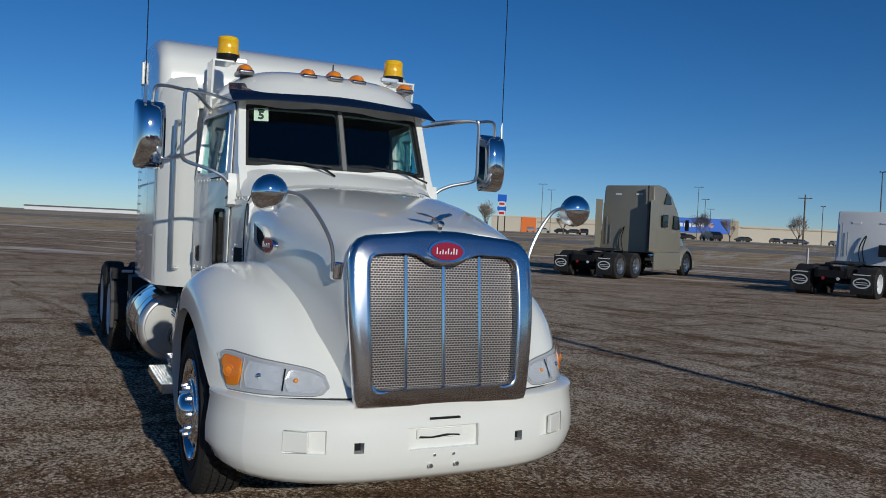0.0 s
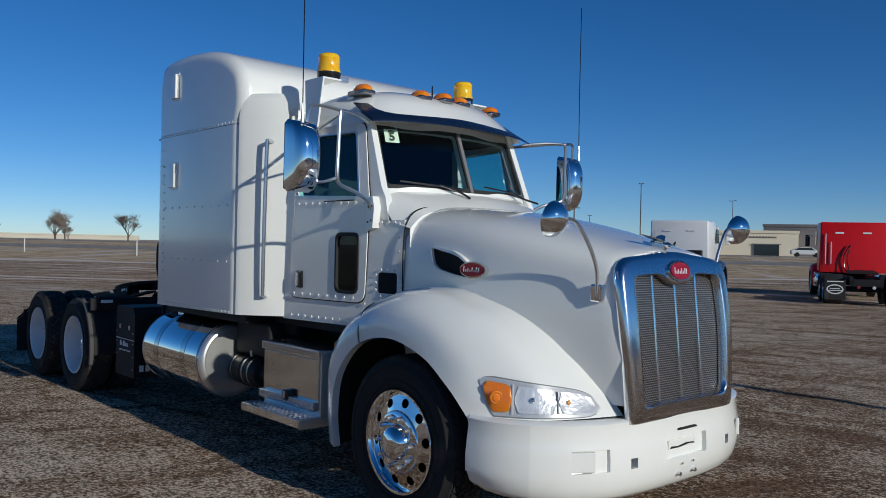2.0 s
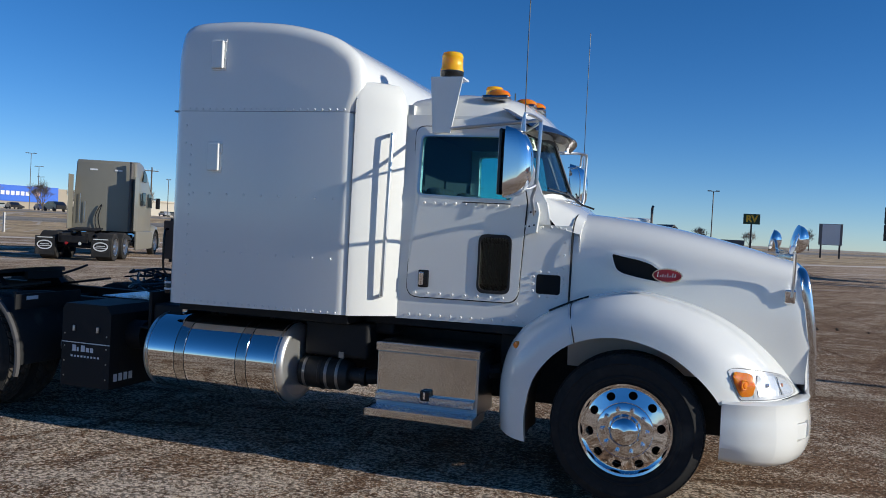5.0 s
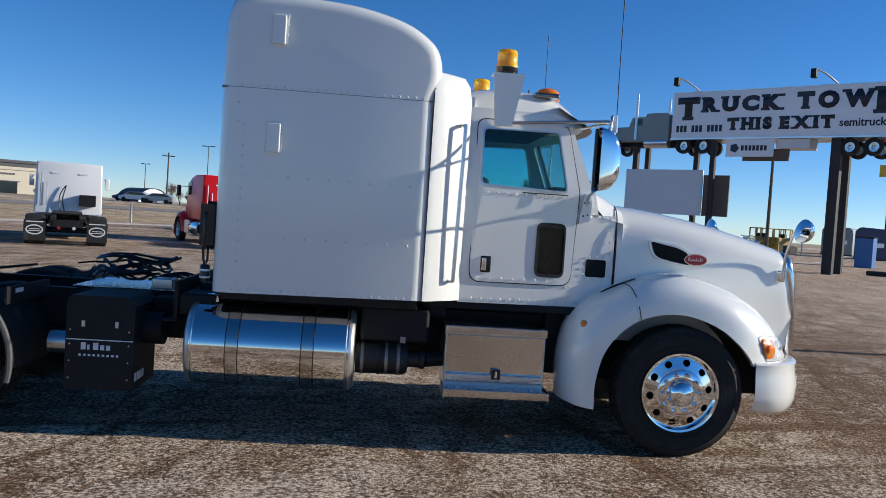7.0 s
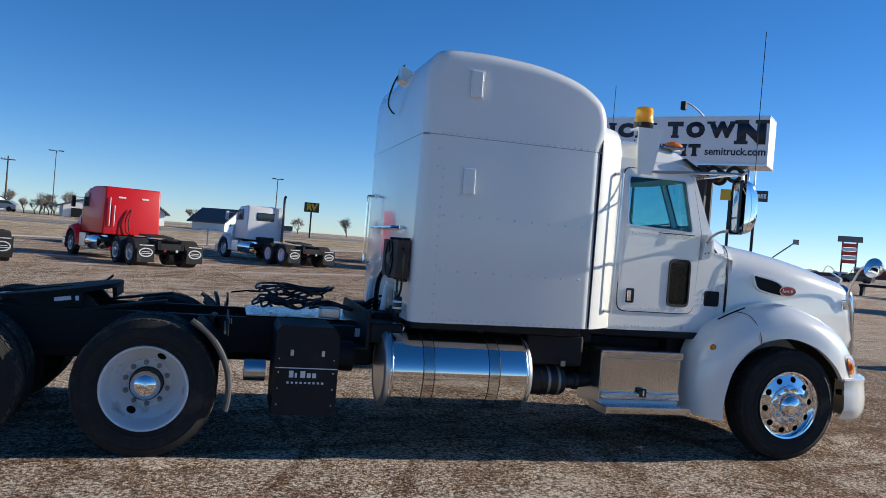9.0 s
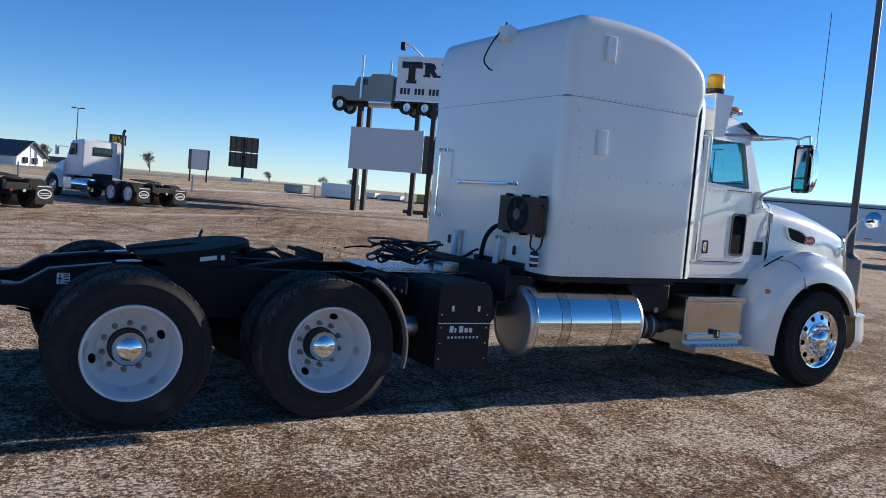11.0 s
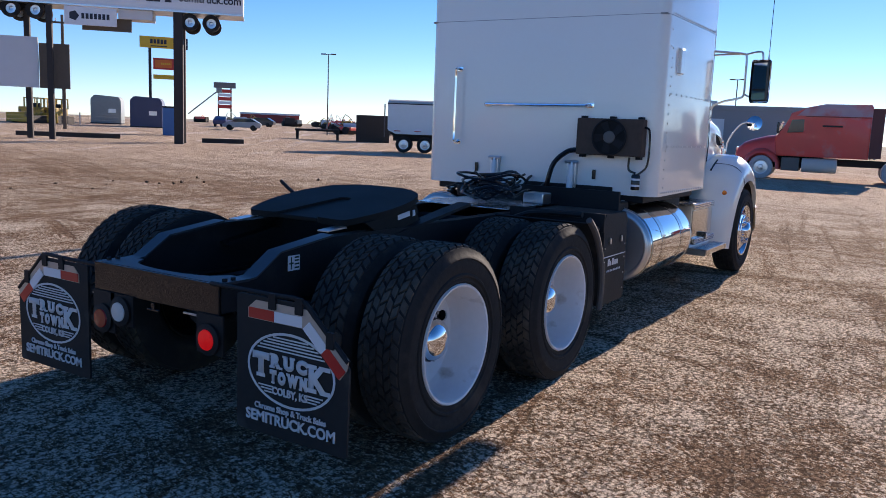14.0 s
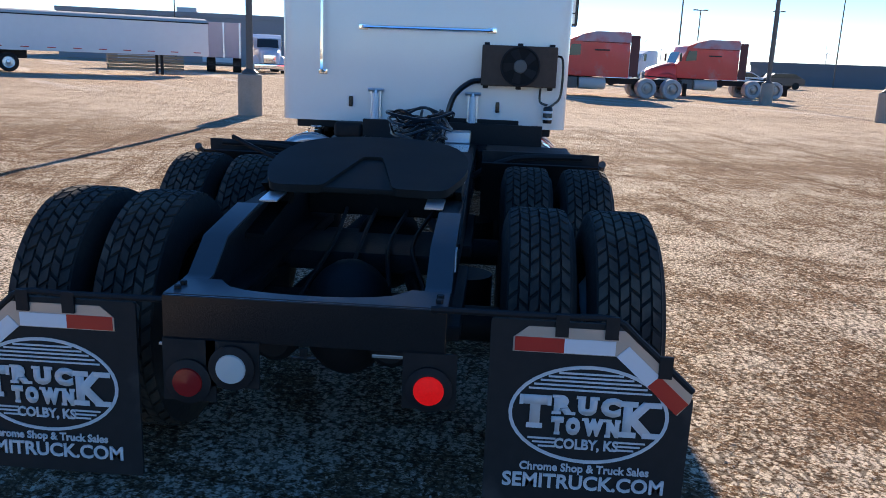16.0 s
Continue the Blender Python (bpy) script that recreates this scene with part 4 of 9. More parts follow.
def resample(loop, n=96):
    """The same outline as n points by angle about its middle."""
    c = Vector((0, 1.14))
    out = []
    for k in range(n):
        a = 2 * PI * k / n
        d = Vector((math.cos(a), math.sin(a)))
        best = 0.0
        for i in range(len(loop)):
            p, q = Vector(loop[i - 1]) - c, Vector(loop[i]) - c
            den = d.x * (q.y - p.y) - d.y * (q.x - p.x)
            if abs(den) > 1e-9:
                t = (p.x * (q.y - p.y) - p.y * (q.x - p.x)) / den
                s_ = (p.x * d.y - p.y * d.x) / den
                if t > 0 and -1e-6 <= s_ <= 1 + 1e-6:
                    best = max(best, t)
        out.append(c + d * best)
    return out


RO, RI = resample(OUT), resample(INNER)
rows = []
for f, dx in ((0.05, -0.075), (-0.09, -0.062), (-0.12, -0.045), (-0.10, -0.026), (-0.02, -0.012), (0.14, -0.006), (0.50, -0.002), (0.75, 0.001), (0.93, 0.002), (0.975, -0.004), (1.0, -0.050)):
    rows.append([(gx((p + (q - p) * f).y) + dx, (p + (q - p) * f).x, (p + (q - p) * f).y) for p, q in zip(RO, RI)])
grille = part("grille_surround", grid(bmesh.new(), rows, close=True), GCHROME, truck, "chrome grille surround", smooth=60)
part("grille_mesh", sheet(bmesh.new(), grow(INNER, 0.012), [], gplace(-0.055), 0.01), GRILLEM, grille, "slotted steel grille mesh")
for y in (-0.215, 0.0, 0.215):
    b = bmesh.new()
    box(b, -0.012, 0.010, y - 0.0085, y + 0.0085, 0.80, 1.48, 0.004)
    for v in b.verts:
        v.co.x += gx(v.co.z) - 0.042
    part("grille_bar", b, CHROME, grille)


def oval(w, h, n=28):
    return [(w * math.cos(2 * PI * k / n), h * math.sin(2 * PI * k / n)) for k in range(n)]


rim_badge = part("badge", sheet(bmesh.new(), [(u, v + 1.503) for u, v in oval(0.106, 0.058)], [], gplace(0.012), 0.02), CHROME, truck, "red oval badge in a chrome rim")
part("badge_face", sheet(bmesh.new(), [(u, v + 1.503) for u, v in oval(0.093, 0.047)], [], gplace(0.016), 0.006), BADGE, rim_badge)
for u, h in ((-0.062, 0.036), (-0.045, 0.016), (-0.029, 0.024), (-0.013, 0.015), (0.003, 0.030), (0.019, 0.014), (0.035, 0.032), (0.051, 0.027)):
    part("badge_stroke", sheet(bmesh.new(), [(u - 0.003, 1.488), (u + 0.003, 1.488), (u + 0.007, 1.488 + h), (u + 0.001, 1.488 + h)], [], gplace(0.019), 0.004), STRIPWHITE, rim_badge)

# chrome bird-like ornament
orn = lathe(bmesh.new(), [(0.0, -0.08), (0.012, -0.075), (0.020, -0.02), (0.014, 0.03), (0.020, 0.055), (0.012, 0.08), (0.0, 0.085)], "x", 12)
for s in (-1, 1):
    wing = [(-0.085, s * 0.125, 0.052), (-0.045, s * 0.125, 0.050), (0.0, s * 0.05, 0.038), (0.03, 0.0, 0.020), (-0.05, 0.0, 0.022), (-0.07, s * 0.05, 0.042)]
    up = [orn.verts.new(p) for p in wing]
    dn = [orn.verts.new((x, y, z - 0.008)) for x, y, z in wing]
    orn.faces.new(up)
    orn.faces.new(dn[::-1])
    for k in range(6):
        orn.faces.new((up[k], dn[k], dn[(k + 1) % 6], up[(k + 1) % 6]))
box(orn, -0.06, 0.045, -0.018, 0.018, -0.045, 0.0, 0.006)
o = part("hood_ornament", orn, STEEL, truck, "chrome winged hood ornament")
o.matrix_basis = pose(1.03, 0, 1.652, 0, 8, 0) @ Matrix.Diagonal((0.85, 0.8, 0.85, 1))

# ---- bumper: a profile swept round the nose, with pockets pushed in ----
def bumper_plan(u):
    """Plan of the bumper's face for u from -1 to 1."""
    a = min(abs(u), 1.0)
    y = math.sin(a * PI / 2)
    x = 0.62 + 0.612 * max(0.0, 1 - y ** 3.0) ** 0.5
    return x, math.copysign(1.105 * y, u)


def u_at(y):
    lo, hi = 0.0, 1.0
    for _ in range(30):
        mid = (lo + hi) / 2
        lo, hi = (mid, hi) if bumper_plan(mid)[1] < abs(y) else (lo, mid)
    return math.copysign(lo, y)


ys = [0.0, 0.06, 0.13, 0.20, 0.30, 0.41, 0.435, 0.485, 0.56, 0.62, 0.69, 0.82, 0.90, 0.98]
us = sorted({round(s * u_at(y), 6) for y in ys for s in (-1, 1)} | {s * u for u in (0.70, 0.78, 0.86, 0.93, 1.0) for s in (-1, 1)})
zs = [(0.737, 0.10), (0.739, 0.03), (0.726, -0.012), (0.690, -0.018), (0.625, -0.010), (0.600, -0.006), (0.540, 0.0), (0.487, 0.0), (0.455, -0.002), (0.40, -0.012), (0.35, -0.035), (0.315, -0.075), (0.31, -0.13)]
bm = bmesh.new()
vg = []
for z, dep in zs:
    row = []
    for u in us:
        x, y = bumper_plan(u)
        x2, y2 = bumper_plan(u + 0.01 if u < 0.99 else u)
        x1, y1 = bumper_plan(u - 0.01 if u > -0.99 else u)
        n = Vector((y2 - y1, -(x2 - x1))).normalized()
        off = -dep if z > 0.73 else dep
        row.append(bm.verts.new((x + n.x * off, y + n.y * off, z + 0.012 * (1 - u * u) * 0 + (0.05 * abs(u) ** 3 if z < 0.45 else 0))))
    vg.append(row)
pockets = []
for i in range(len(zs) - 1):
    for k in range(len(us) - 1):
        f = bm.faces.new((vg[i][k], vg[i][k + 1], vg[i + 1][k + 1], vg[i + 1][k]))
        yc = abs(f.calc_center_median().y)
        zc = (zs[i][0] + zs[i + 1][0]) / 2
        if 0.435 < yc < 0.485 and 0.487 < zc < 0.54:
            pockets.append((f, 0.06, 1))
        elif yc < 0.195 and 0.487 < zc < 0.60:
            pockets.append((f, 0.028, 0))
        elif 0.62 < yc < 0.83 and 0.487 < zc < 0.60:
            pockets.append((f, 0.02, 0))
bm.normal_update()
groups = {}
for f, d, kind in pockets:
    c = f.calc_center_median()
    key = (d, kind, round(math.copysign(1, c.y)) if d != 0.028 else 0)
    groups.setdefault(key, []).append(f)
for (d, kind, sd), fs in groups.items():
    r = bmesh.ops.extrude_face_region(bm, geom=fs)
    for v in [g for g in r["geom"] if isinstance(g, bmesh.types.BMVert)]:
        v.co.x -= d
    bmesh.ops.delete(bm, geom=fs, context="FACES")
bumper = part("front_bumper", bm, WHITE, truck, "white moulded front bumper", smooth=40)
for s in (-1, 1):
    part("tow_hole", bx(1.11, bumper_plan(u_at(0.46))[0] - 0.05, s * 0.46 - 0.024, s * 0.46 + 0.024, 0.489, 0.538), DARKVOID, bumper, "dark square tow hole")
    bp = part("blank_plate", bx(-0.012, 0.010, -0.070, 0.062, 0.493, 0.594, 0.006), WHITE, bumper)
    bp.matrix_basis = pose(bumper_plan(u_at(0.755))[0] - 0.012, s * 0.755, 0, 0, 0, s * 33)
    for z, y in ((0.40, 0.075), (0.455, 0.055)):
        part("bolt", cyl(bmesh.new(), (1.20, s * y, z), (1.240, s * y, z), 0.012 if z < 0.42 else 0.007, seg=8), ALU, bumper)
part("bumper_slot", bx(1.21, 1.238, -0.085, 0.085, 0.640, 0.648), DARKVOID, bumper)
part("plate_bracket", bx(1.192, 1.212, -0.15, 0.11, 0.535, 0.585, 0.006), WHITE, bumper)
part("scraped_paint", sheet(bmesh.new(), [(-0.14, 0.541), (-0.06, 0.537), (0.05, 0.546), (0.10, 0.542), (0.095, 0.55), (0.02, 0.556), (-0.07, 0.546), (-0.13, 0.552)], [], lambda u, v, d: (1.2135 - d, u, v), 0.002), BLACK, bumper, "dark scrape where the plate was")
part("under_nose", bx(0.45, 0.93, -0.62, 0.62, 0.42, 0.74), BLACK, truck)

# ---- headlights: a lens that wraps round the fender's front corner ----
def head_pt(t, v, off):
    """t from the outer end (0) to the inner end (1), v from 0 to 1 upwards."""
    lo = 0.757 + 0.16 * max(0.0, 1 - t / 0.17) ** 1.25
    hi = 0.936 - 0.045 * t - 0.040 * t ** 3
    e = max(0.0, 1 - max(0.0, (t - 0.84) / 0.16) ** 2.6) ** (1 / 2.6)
    c = 0.795
    lo, hi = c + (lo - c) * (e if lo < c else 1), c + (hi - c) * e
    if t < 0.04:
        hi = lo + (hi - lo) * (0.45 + 0.55 * (t / 0.04) ** 0.5)
    z = lo + (hi - lo) * v
    p0, p1, p2 = Vector((0.655, -1.066)), Vector((0.905, -0.995)), Vector((1.085, -0.585))
    p = p0 * (1 - t) ** 2 + p1 * 2 * t * (1 - t) + p2 * t * t
    d = (p1 - p0) * (1 - t) + (p2 - p1) * t
    n = Vector((-d.y, d.x, 0)).normalized()
    if n.y > 0:
        n = -n
    src = Vector((p.x, p.y, z)) + n * 0.4
    hit, nn, _, _ = FENDER_SKIN.ray_cast(src, -n, 0.8)
    return (hit if hit is not None else Vector((p.x, p.y, z))) + n * off


def head_shape(t0, t1, v0, v1, off, n=16, bulge=0.008, fit=0.0):
    rows = []
    for i in range(n + 1):
        t = t0 + (t1 - t0) * i / n
        a, b = v0, v1
        if fit:
            w = max(0.0, 1 - abs(2 * i / n - 1) ** fit) ** (1 / fit)
            a, b = 0.5 * (v0 + v1) - 0.5 * (v1 - v0) * w, 0.5 * (v0 + v1) + 0.5 * (v1 - v0) * w
        rows.append([head_pt(t, a + (b - a) * k / 6, off + bulge * math.sin(PI * k / 6)) for k in range(7)])
    return grid(bmesh.new(), rows)


BEZEL = mat("lamp_bezel", (0.60, 0.60, 0.60), 0.3, 0.3)
SMALLAMBER = mat("small_amber_bulb", (0.75, 0.30, 0.06), 0.3)
for s in (0, 1):
    def sd(b):
        return mirror_y(b) if s else b
    hl = part("headlight", sd(head_shape(0, 1, -0.05, 1.05, 0.005, 28, 0.0)), BEZEL, truck, "clear wraparound headlight with amber indicator")
    part("lamp_seal", sd(head_shape(0, 1, -0.09, 1.09, 0.003, 28, 0.0)), mat("pale_seal", (0.20, 0.20, 0.20), 0.6), hl)
    part("turn_signal", sd(head_shape(0.055, 0.345, 0.07, 0.93, 0.011, 14, 0.012, 4.0)), AMBER, hl, "amber indicator lens")
    part("reflector", sd(head_shape(0.366, 0.705, 0.08, 0.92, 0.011, 10, -0.004, 9)), LAMPCHROME, hl, "silver reflector")
    part("reflector", sd(head_shape(0.716, 0.975, 0.08, 0.92, 0.011, 10, -0.004, 5)), LAMPCHROME, hl, "silver reflector")
    b = lathe(bmesh.new(), [(0.0, 0.012), (0.016, 0.010), (0.022, 0.004), (0.030, 0.006), (0.036, 0.0)], "x", 18)
    hub = Vector(head_pt(0.20, 0.5, 0.024))
    for v in b.verts:
        v.co = hub + Matrix.Rotation(radians(-42), 3, "Z") @ v.co
    part("indicator_bulb", sd(b), AMBER, hl, "ribbed amber bulb cover")
    for tt, rr in ((0.52, 0.016), (0.79, 0.013)):
        b = bmesh.new()
        bmesh.ops.create_uvsphere(b, u_segments=14, v_segments=8, radius=rr, matrix=Matrix.Translation(head_pt(tt, 0.52, 0.008)) @ Matrix.Diagonal((0.6, 1, 1, 1)))
        part("bulb", sd(b), CHROME if tt < 0.6 else SMALLAMBER, hl)
    part("divider", sd(head_shape(0.350, 0.362, 0.04, 0.96, 0.016, 2, 0.0)), STRIPWHITE, hl)
    part("divider", sd(head_shape(0.705, 0.715, 0.1, 0.9, 0.013, 2, 0.0)), BLACKGLOSS, hl)
    part("lens_cover", sd(head_shape(0.0, 1, -0.02, 1.02, 0.020, 28, 0.012)), CLEAR, hl, "clear plastic lens", smooth=60).visible_shadow = False

# ---- hood side scoop and badge ----
def hood_side(x):
    t = (x + 0.405) / 1.49
    return 0.70 - 0.005 * t - 0.18 * max(0, t - 0.35) ** 1.5 / 0.52


def hs(off):
    return lambda u, v, d: (u, -(hood_side(u) * (1 - max(0, v - 1.5) ** 2 * 0.9) + off - d), v)


SCI = [(-0.134, 1.602), (-0.05, 1.585), (0.06, 1.566), (0.13, 1.545), (0.19, 1.505), (0.215, 1.46), (0.19, 1.430), (0.06, 1.448), (-0.055, 1.472), (-0.098, 1.498), (-0.118, 1.545)]
for s in (0, 1):
    def sd(b):
        return mirror_y(b) if s else b
    sc = part("hood_scoop", sd(sheet(bmesh.new(), rounded(grow(SCI, 0.021), 0.03, 4), [rounded(SCI, 0.02, 4)], hs(0.026), 0.05)), WHITE, truck, "white rimmed side scoop")
    part("scoop_void", sd(sheet(bmesh.new(), rounded(SCI, 0.02, 4), [], hs(0.004), 0.01)), DARKVOID, sc)
    bd = part("side_badge", sd(sheet(bmesh.new(), [(0.240 + u, 1.476 + v) for u, v in oval(0.098, 0.048)], [], hs(0.032), 0.03)), CHROME, truck, "red oval side badge")
    part("badge_face", sd(sheet(bmesh.new(), [(0.240 + u, 1.476 + v) for u, v in oval(0.090, 0.040)], [], hs(0.035), 0.004)), BADGE, bd)
    for u, h in ((-0.062, 0.034), (-0.046, 0.014), (-0.030, 0.020), (-0.014, 0.013), (0.002, 0.026), (0.018, 0.013), (0.034, 0.028), (0.050, 0.024)):
        part("badge_stroke", sd(sheet(bmesh.new(), [(0.236 + u, 1.464), (0.241 + u, 1.464), (0.245 + u, 1.464 + h), (0.240 + u, 1.464 + h)], [], hs(0.038), 0.004)), STRIPWHITE, bd)

# ---- mirrors ----
for s in (-1, 1):
    mir = thing("door_mirror", "", "")
    mir.parent = truck
    y = s * 1.29
    rows_ = []
    for i in range(25):
        v = -1 + 2 * i / 24
        row_ = []
        for k in range(21):
            u = -1 + 2 * k / 20
            w_ = max(0.0, 1 - abs(v) ** 5) ** 0.25
            d_ = max(0.0, 1 - abs(u) ** 3.2) ** 0.45 * max(0.0, 1 - abs(v) ** 4) ** 0.4
            row_.append((-0.765 + 0.165 * d_ - 0.035 * v * v * d_, y + 0.102 * u * (0.80 + 0.20 * w_), 2.155 + 0.225 * v))
        rows_.append(row_)
    b = grid(bmesh.new(), rows_)
    part("mirror_shell", b, CHROME, mir, "chrome mirror back", smooth=50)
    turn = Matrix.Translation((-0.77, y, 0)) @ Matrix.Rotation(radians(20 * s), 4, "Z")
    part("mirror_rim", bx(-0.012, 0.012, -0.090, 0.090, 1.945, 2.365, 0.010), BLACKGLOSS, mir).matrix_basis = turn
    part("mirror_glass", bx(-0.017, -0.011, -0.076, 0.076, 2.075, 2.345), CHROME, mir).matrix_basis = turn
    part("spot_glass", bx(-0.017, -0.011, -0.076, 0.076, 1.965, 2.06), CHROME, mir).matrix_basis = turn
    part("mirror_arm", tube(bmesh.new(), [(-1.32, s * 0.80, 2.43), (-1.1, s * 0.88, 2.44), (-0.75, s * 1.0, 2.455), (-0.62, s * 1.07, 2.455), (-0.60, s * 1.095, 2.42), (-0.605, s * 1.10, 2.2), (-0.61, s * 1.10, 2.03), (-0.63, s * 1.06, 1.985), (-0.67, s * 0.92, 1.95), (-0.68, s * 0.81, 1.90), (-0.68, s * 0.775, 1.84)], 0.0125, 8, 4), ALU, mir, "bright tubular mirror arm")
    part("mirror_arm", tube(bmesh.new(), [(-0.60, s * 1.09, 2.45), (-0.64, s * 1.20, 2.47), (-0.67, s * 1.27, 2.46), (-0.68, s * 1.285, 2.36)], 0.011, 8, 4), ALU, mir)
    part("mirror_arm", tube(bmesh.new(), [(-0.61, s * 1.10, 2.03), (-0.64, s * 1.17, 2.0), (-0.67, s * 1.22, 1.995)], 0.010, 8, 3), ALU, mir)
    part("mirror_arm", tube(bmesh.new(), [(-0.76, s * 0.76, 2.43), (-0.66, s * 0.92, 2.45), (-0.61, s * 1.08, 2.455)], 0.010, 8, 3), ALU, mir)
    b = prism(bmesh.new(), [(-0.735, 1.70), (-0.655, 1.72), (-0.64, 1.86), (-0.66, 1.93), (-0.70, 1.93)], s * 0.725, s * 0.785)
    br_ = part("mirror_bracket", b, WHITE, mir)
    for x, z in ((-0.705, 1.76), (-0.672, 1.77), (-0.70, 1.86), (-0.668, 1.865)):
        part("bolt", cyl(bmesh.new(), (x, s * 0.784, z), (x, s * 0.790, z), 0.008, 0.006, 6), SEAL, br_)
    ant = part("antenna", tube(bmesh.new(), [(-0.655, s * 1.335, 2.37), (-0.66, s * 1.335, 2.9), (-0.66, s * 1.335, 3.62)], 0.0035, 6, 3), BLACKGLOSS, truck, "thin black whip antenna")
    part("antenna_base", cyl(bmesh.new(), (-0.655, s * 1.335, 2.35), (-0.656, s * 1.335, 2.47), 0.012, 0.006, 8), ALU, ant)
    # round convex mirror on the hood
    cm = thing("hood_mirror", "", "")
    cm.parent = truck
    cc = Vector((1.0, s * 0.905, 1.757))
    prof = [(0.0, 0.075)] + [(0.092 * math.sin(a), 0.075 * math.cos(a)) for a in (0.25, 0.5, 0.75, 1.0, 1.25, 1.45, PI / 2)]
    b = lathe(bmesh.new(), prof, "x", 28)
    ob = part("mirror_bowl", b, CHROME, cm, "chrome round mirror bowl", smooth=60)
    ob.matrix_basis = Matrix.Translation(cc) @ pose(0, 0, 0, 0, 12, -8 * s)
    ob = part("bowl_glass", lathe(bmesh.new(), [(0.092, 0.0), (0.094, -0.006), (0.086, -0.008), (0.05, -0.016), (0.0, -0.02)], "x", 28), mat("convex_glass", (0.75, 0.78, 0.80), 0.03, 1.0), cm)
    ob.matrix_basis = Matrix.Translation(cc) @ pose(0, 0, 0, 0, 12, -8 * s)
    part("mirror_stalk", tube(bmesh.new(), [(1.03, s * 0.575, 1.38), (1.035, s * 0.585, 1.50), (1.03, s * 0.64, 1.62), (1.02, s * 0.73, 1.735), (1.01, s * 0.80, 1.765), (0.99, s * 0.86, 1.76)], 0.0105, 8, 4), ALU, cm, "bright bent mirror stalk")
    part("stalk_base", bx(0.985, 1.055, s * 0.545 - 0.035, s * 0.545 + 0.035, 1.335, 1.43, 0.012, 3), CHROME, cm, "chrome stalk bracket")

# ---- roof lamps and beacons ----
for x, y, z in ((-1.01, -0.627, 2.69), (-0.905, -0.19, 2.695), (-0.87, 0.0, 2.697), (-0.905, 0.19, 2.695), (-1.01, 0.627, 2.69)):
    base = part("roof_lamp", bx(x - 0.12, x + 0.080, y - 0.056, y + 0.056, z - 0.03, z + 0.006, 0.014), VISORM, truck, "amber roof marker lamp")
    b = bmesh.new()
    bmesh.ops.create_uvsphere(b, u_segments=16, v_segments=8, radius=1, matrix=Matrix.Translation((x - 0.005, y, z + 0.006)) @ Matrix.Diagonal((0.090, 0.056, 0.046, 1)))
    for v in b.verts:
        if v.co.z < z:
            v.co.z = z
    part("lamp_lens", b, AMBER, base, "amber lens")
for s in (-1, 1):
    bc = thing("beacon", "", "")
    bc.parent = truck
    x, y = (-1.36 if s < 0 else -1.39), s * 0.685
    part("beacon_dome", lathe(bmesh.new(), [(0.086, 2.86), (0.086, 2.875), (0.080, 2.885), (0.077, 2.96), (0.080, 2.965), (0.076, 2.98), (0.070, 2.992), (0.05, 3.0), (0.0, 3.002)], "z", 28, (x, y, 0)), BEACONM, bc, "amber beacon dome")
    part("beacon_base", lathe(bmesh.new(), [(0.0, 2.805), (0.078, 2.805), (0.085, 2.82), (0.088, 2.86), (0.0, 2.861)], "z", 24, (x, y, 0)), BLACKGLOSS, bc, "black beacon base")
    b = bmesh.new()
    prism(b, [(-1.445, 2.40), (-1.31, 2.40), (-1.235, 2.80), (-1.475, 2.80)], s * 0.815, s * 0.80)
    box(b, -1.475, -1.235, s * 0.80, s * 0.66, 2.788, 2.80)
    part("beacon_bracket", b, WHITE, bc, "white folded bracket")
    part("bracket_arm", bx(-1.34, -1.30, s * 0.70, s * 0.55, 2.80, 2.835, 0.004), ALU, bc)
part("antenna", tube(bmesh.new(), [(-1.05, 0.05, 2.72), (-1.05, 0.05, 2.83)], 0.006, 6, 1), BLACKGLOSS, truck, "short roof antenna")
# ---- wheels ----
def tyre_profile(w, ro, ri):
    h = w / 2
    return [(ri, -h + 0.03), (ri + 0.03, -h + 0.008), (ri + 0.045, -h + 0.010), (ri + 0.052, -h + 0.001), (ri + 0.062, -h + 0.001), (ri + 0.069, -h + 0.008), (ri + 0.11, -h), (ro - 0.072, -h + 0.004), (ro - 0.066, -h - 0.002), (ro - 0.056, -h + 0.001), (ro - 0.05, -h + 0.010), (ro - 0.018, -h + 0.022), (ro - 0.012, -h + 0.05), (ro - 0.012, h - 0.05), (ro - 0.018, h - 0.022), (ro - 0.06, h - 0.008), (ri + 0.10, h), (ri + 0.045, h - 0.004), (ri + 0.03, h - 0.010), (ri, h - 0.03), (ri, -h + 0.03)]


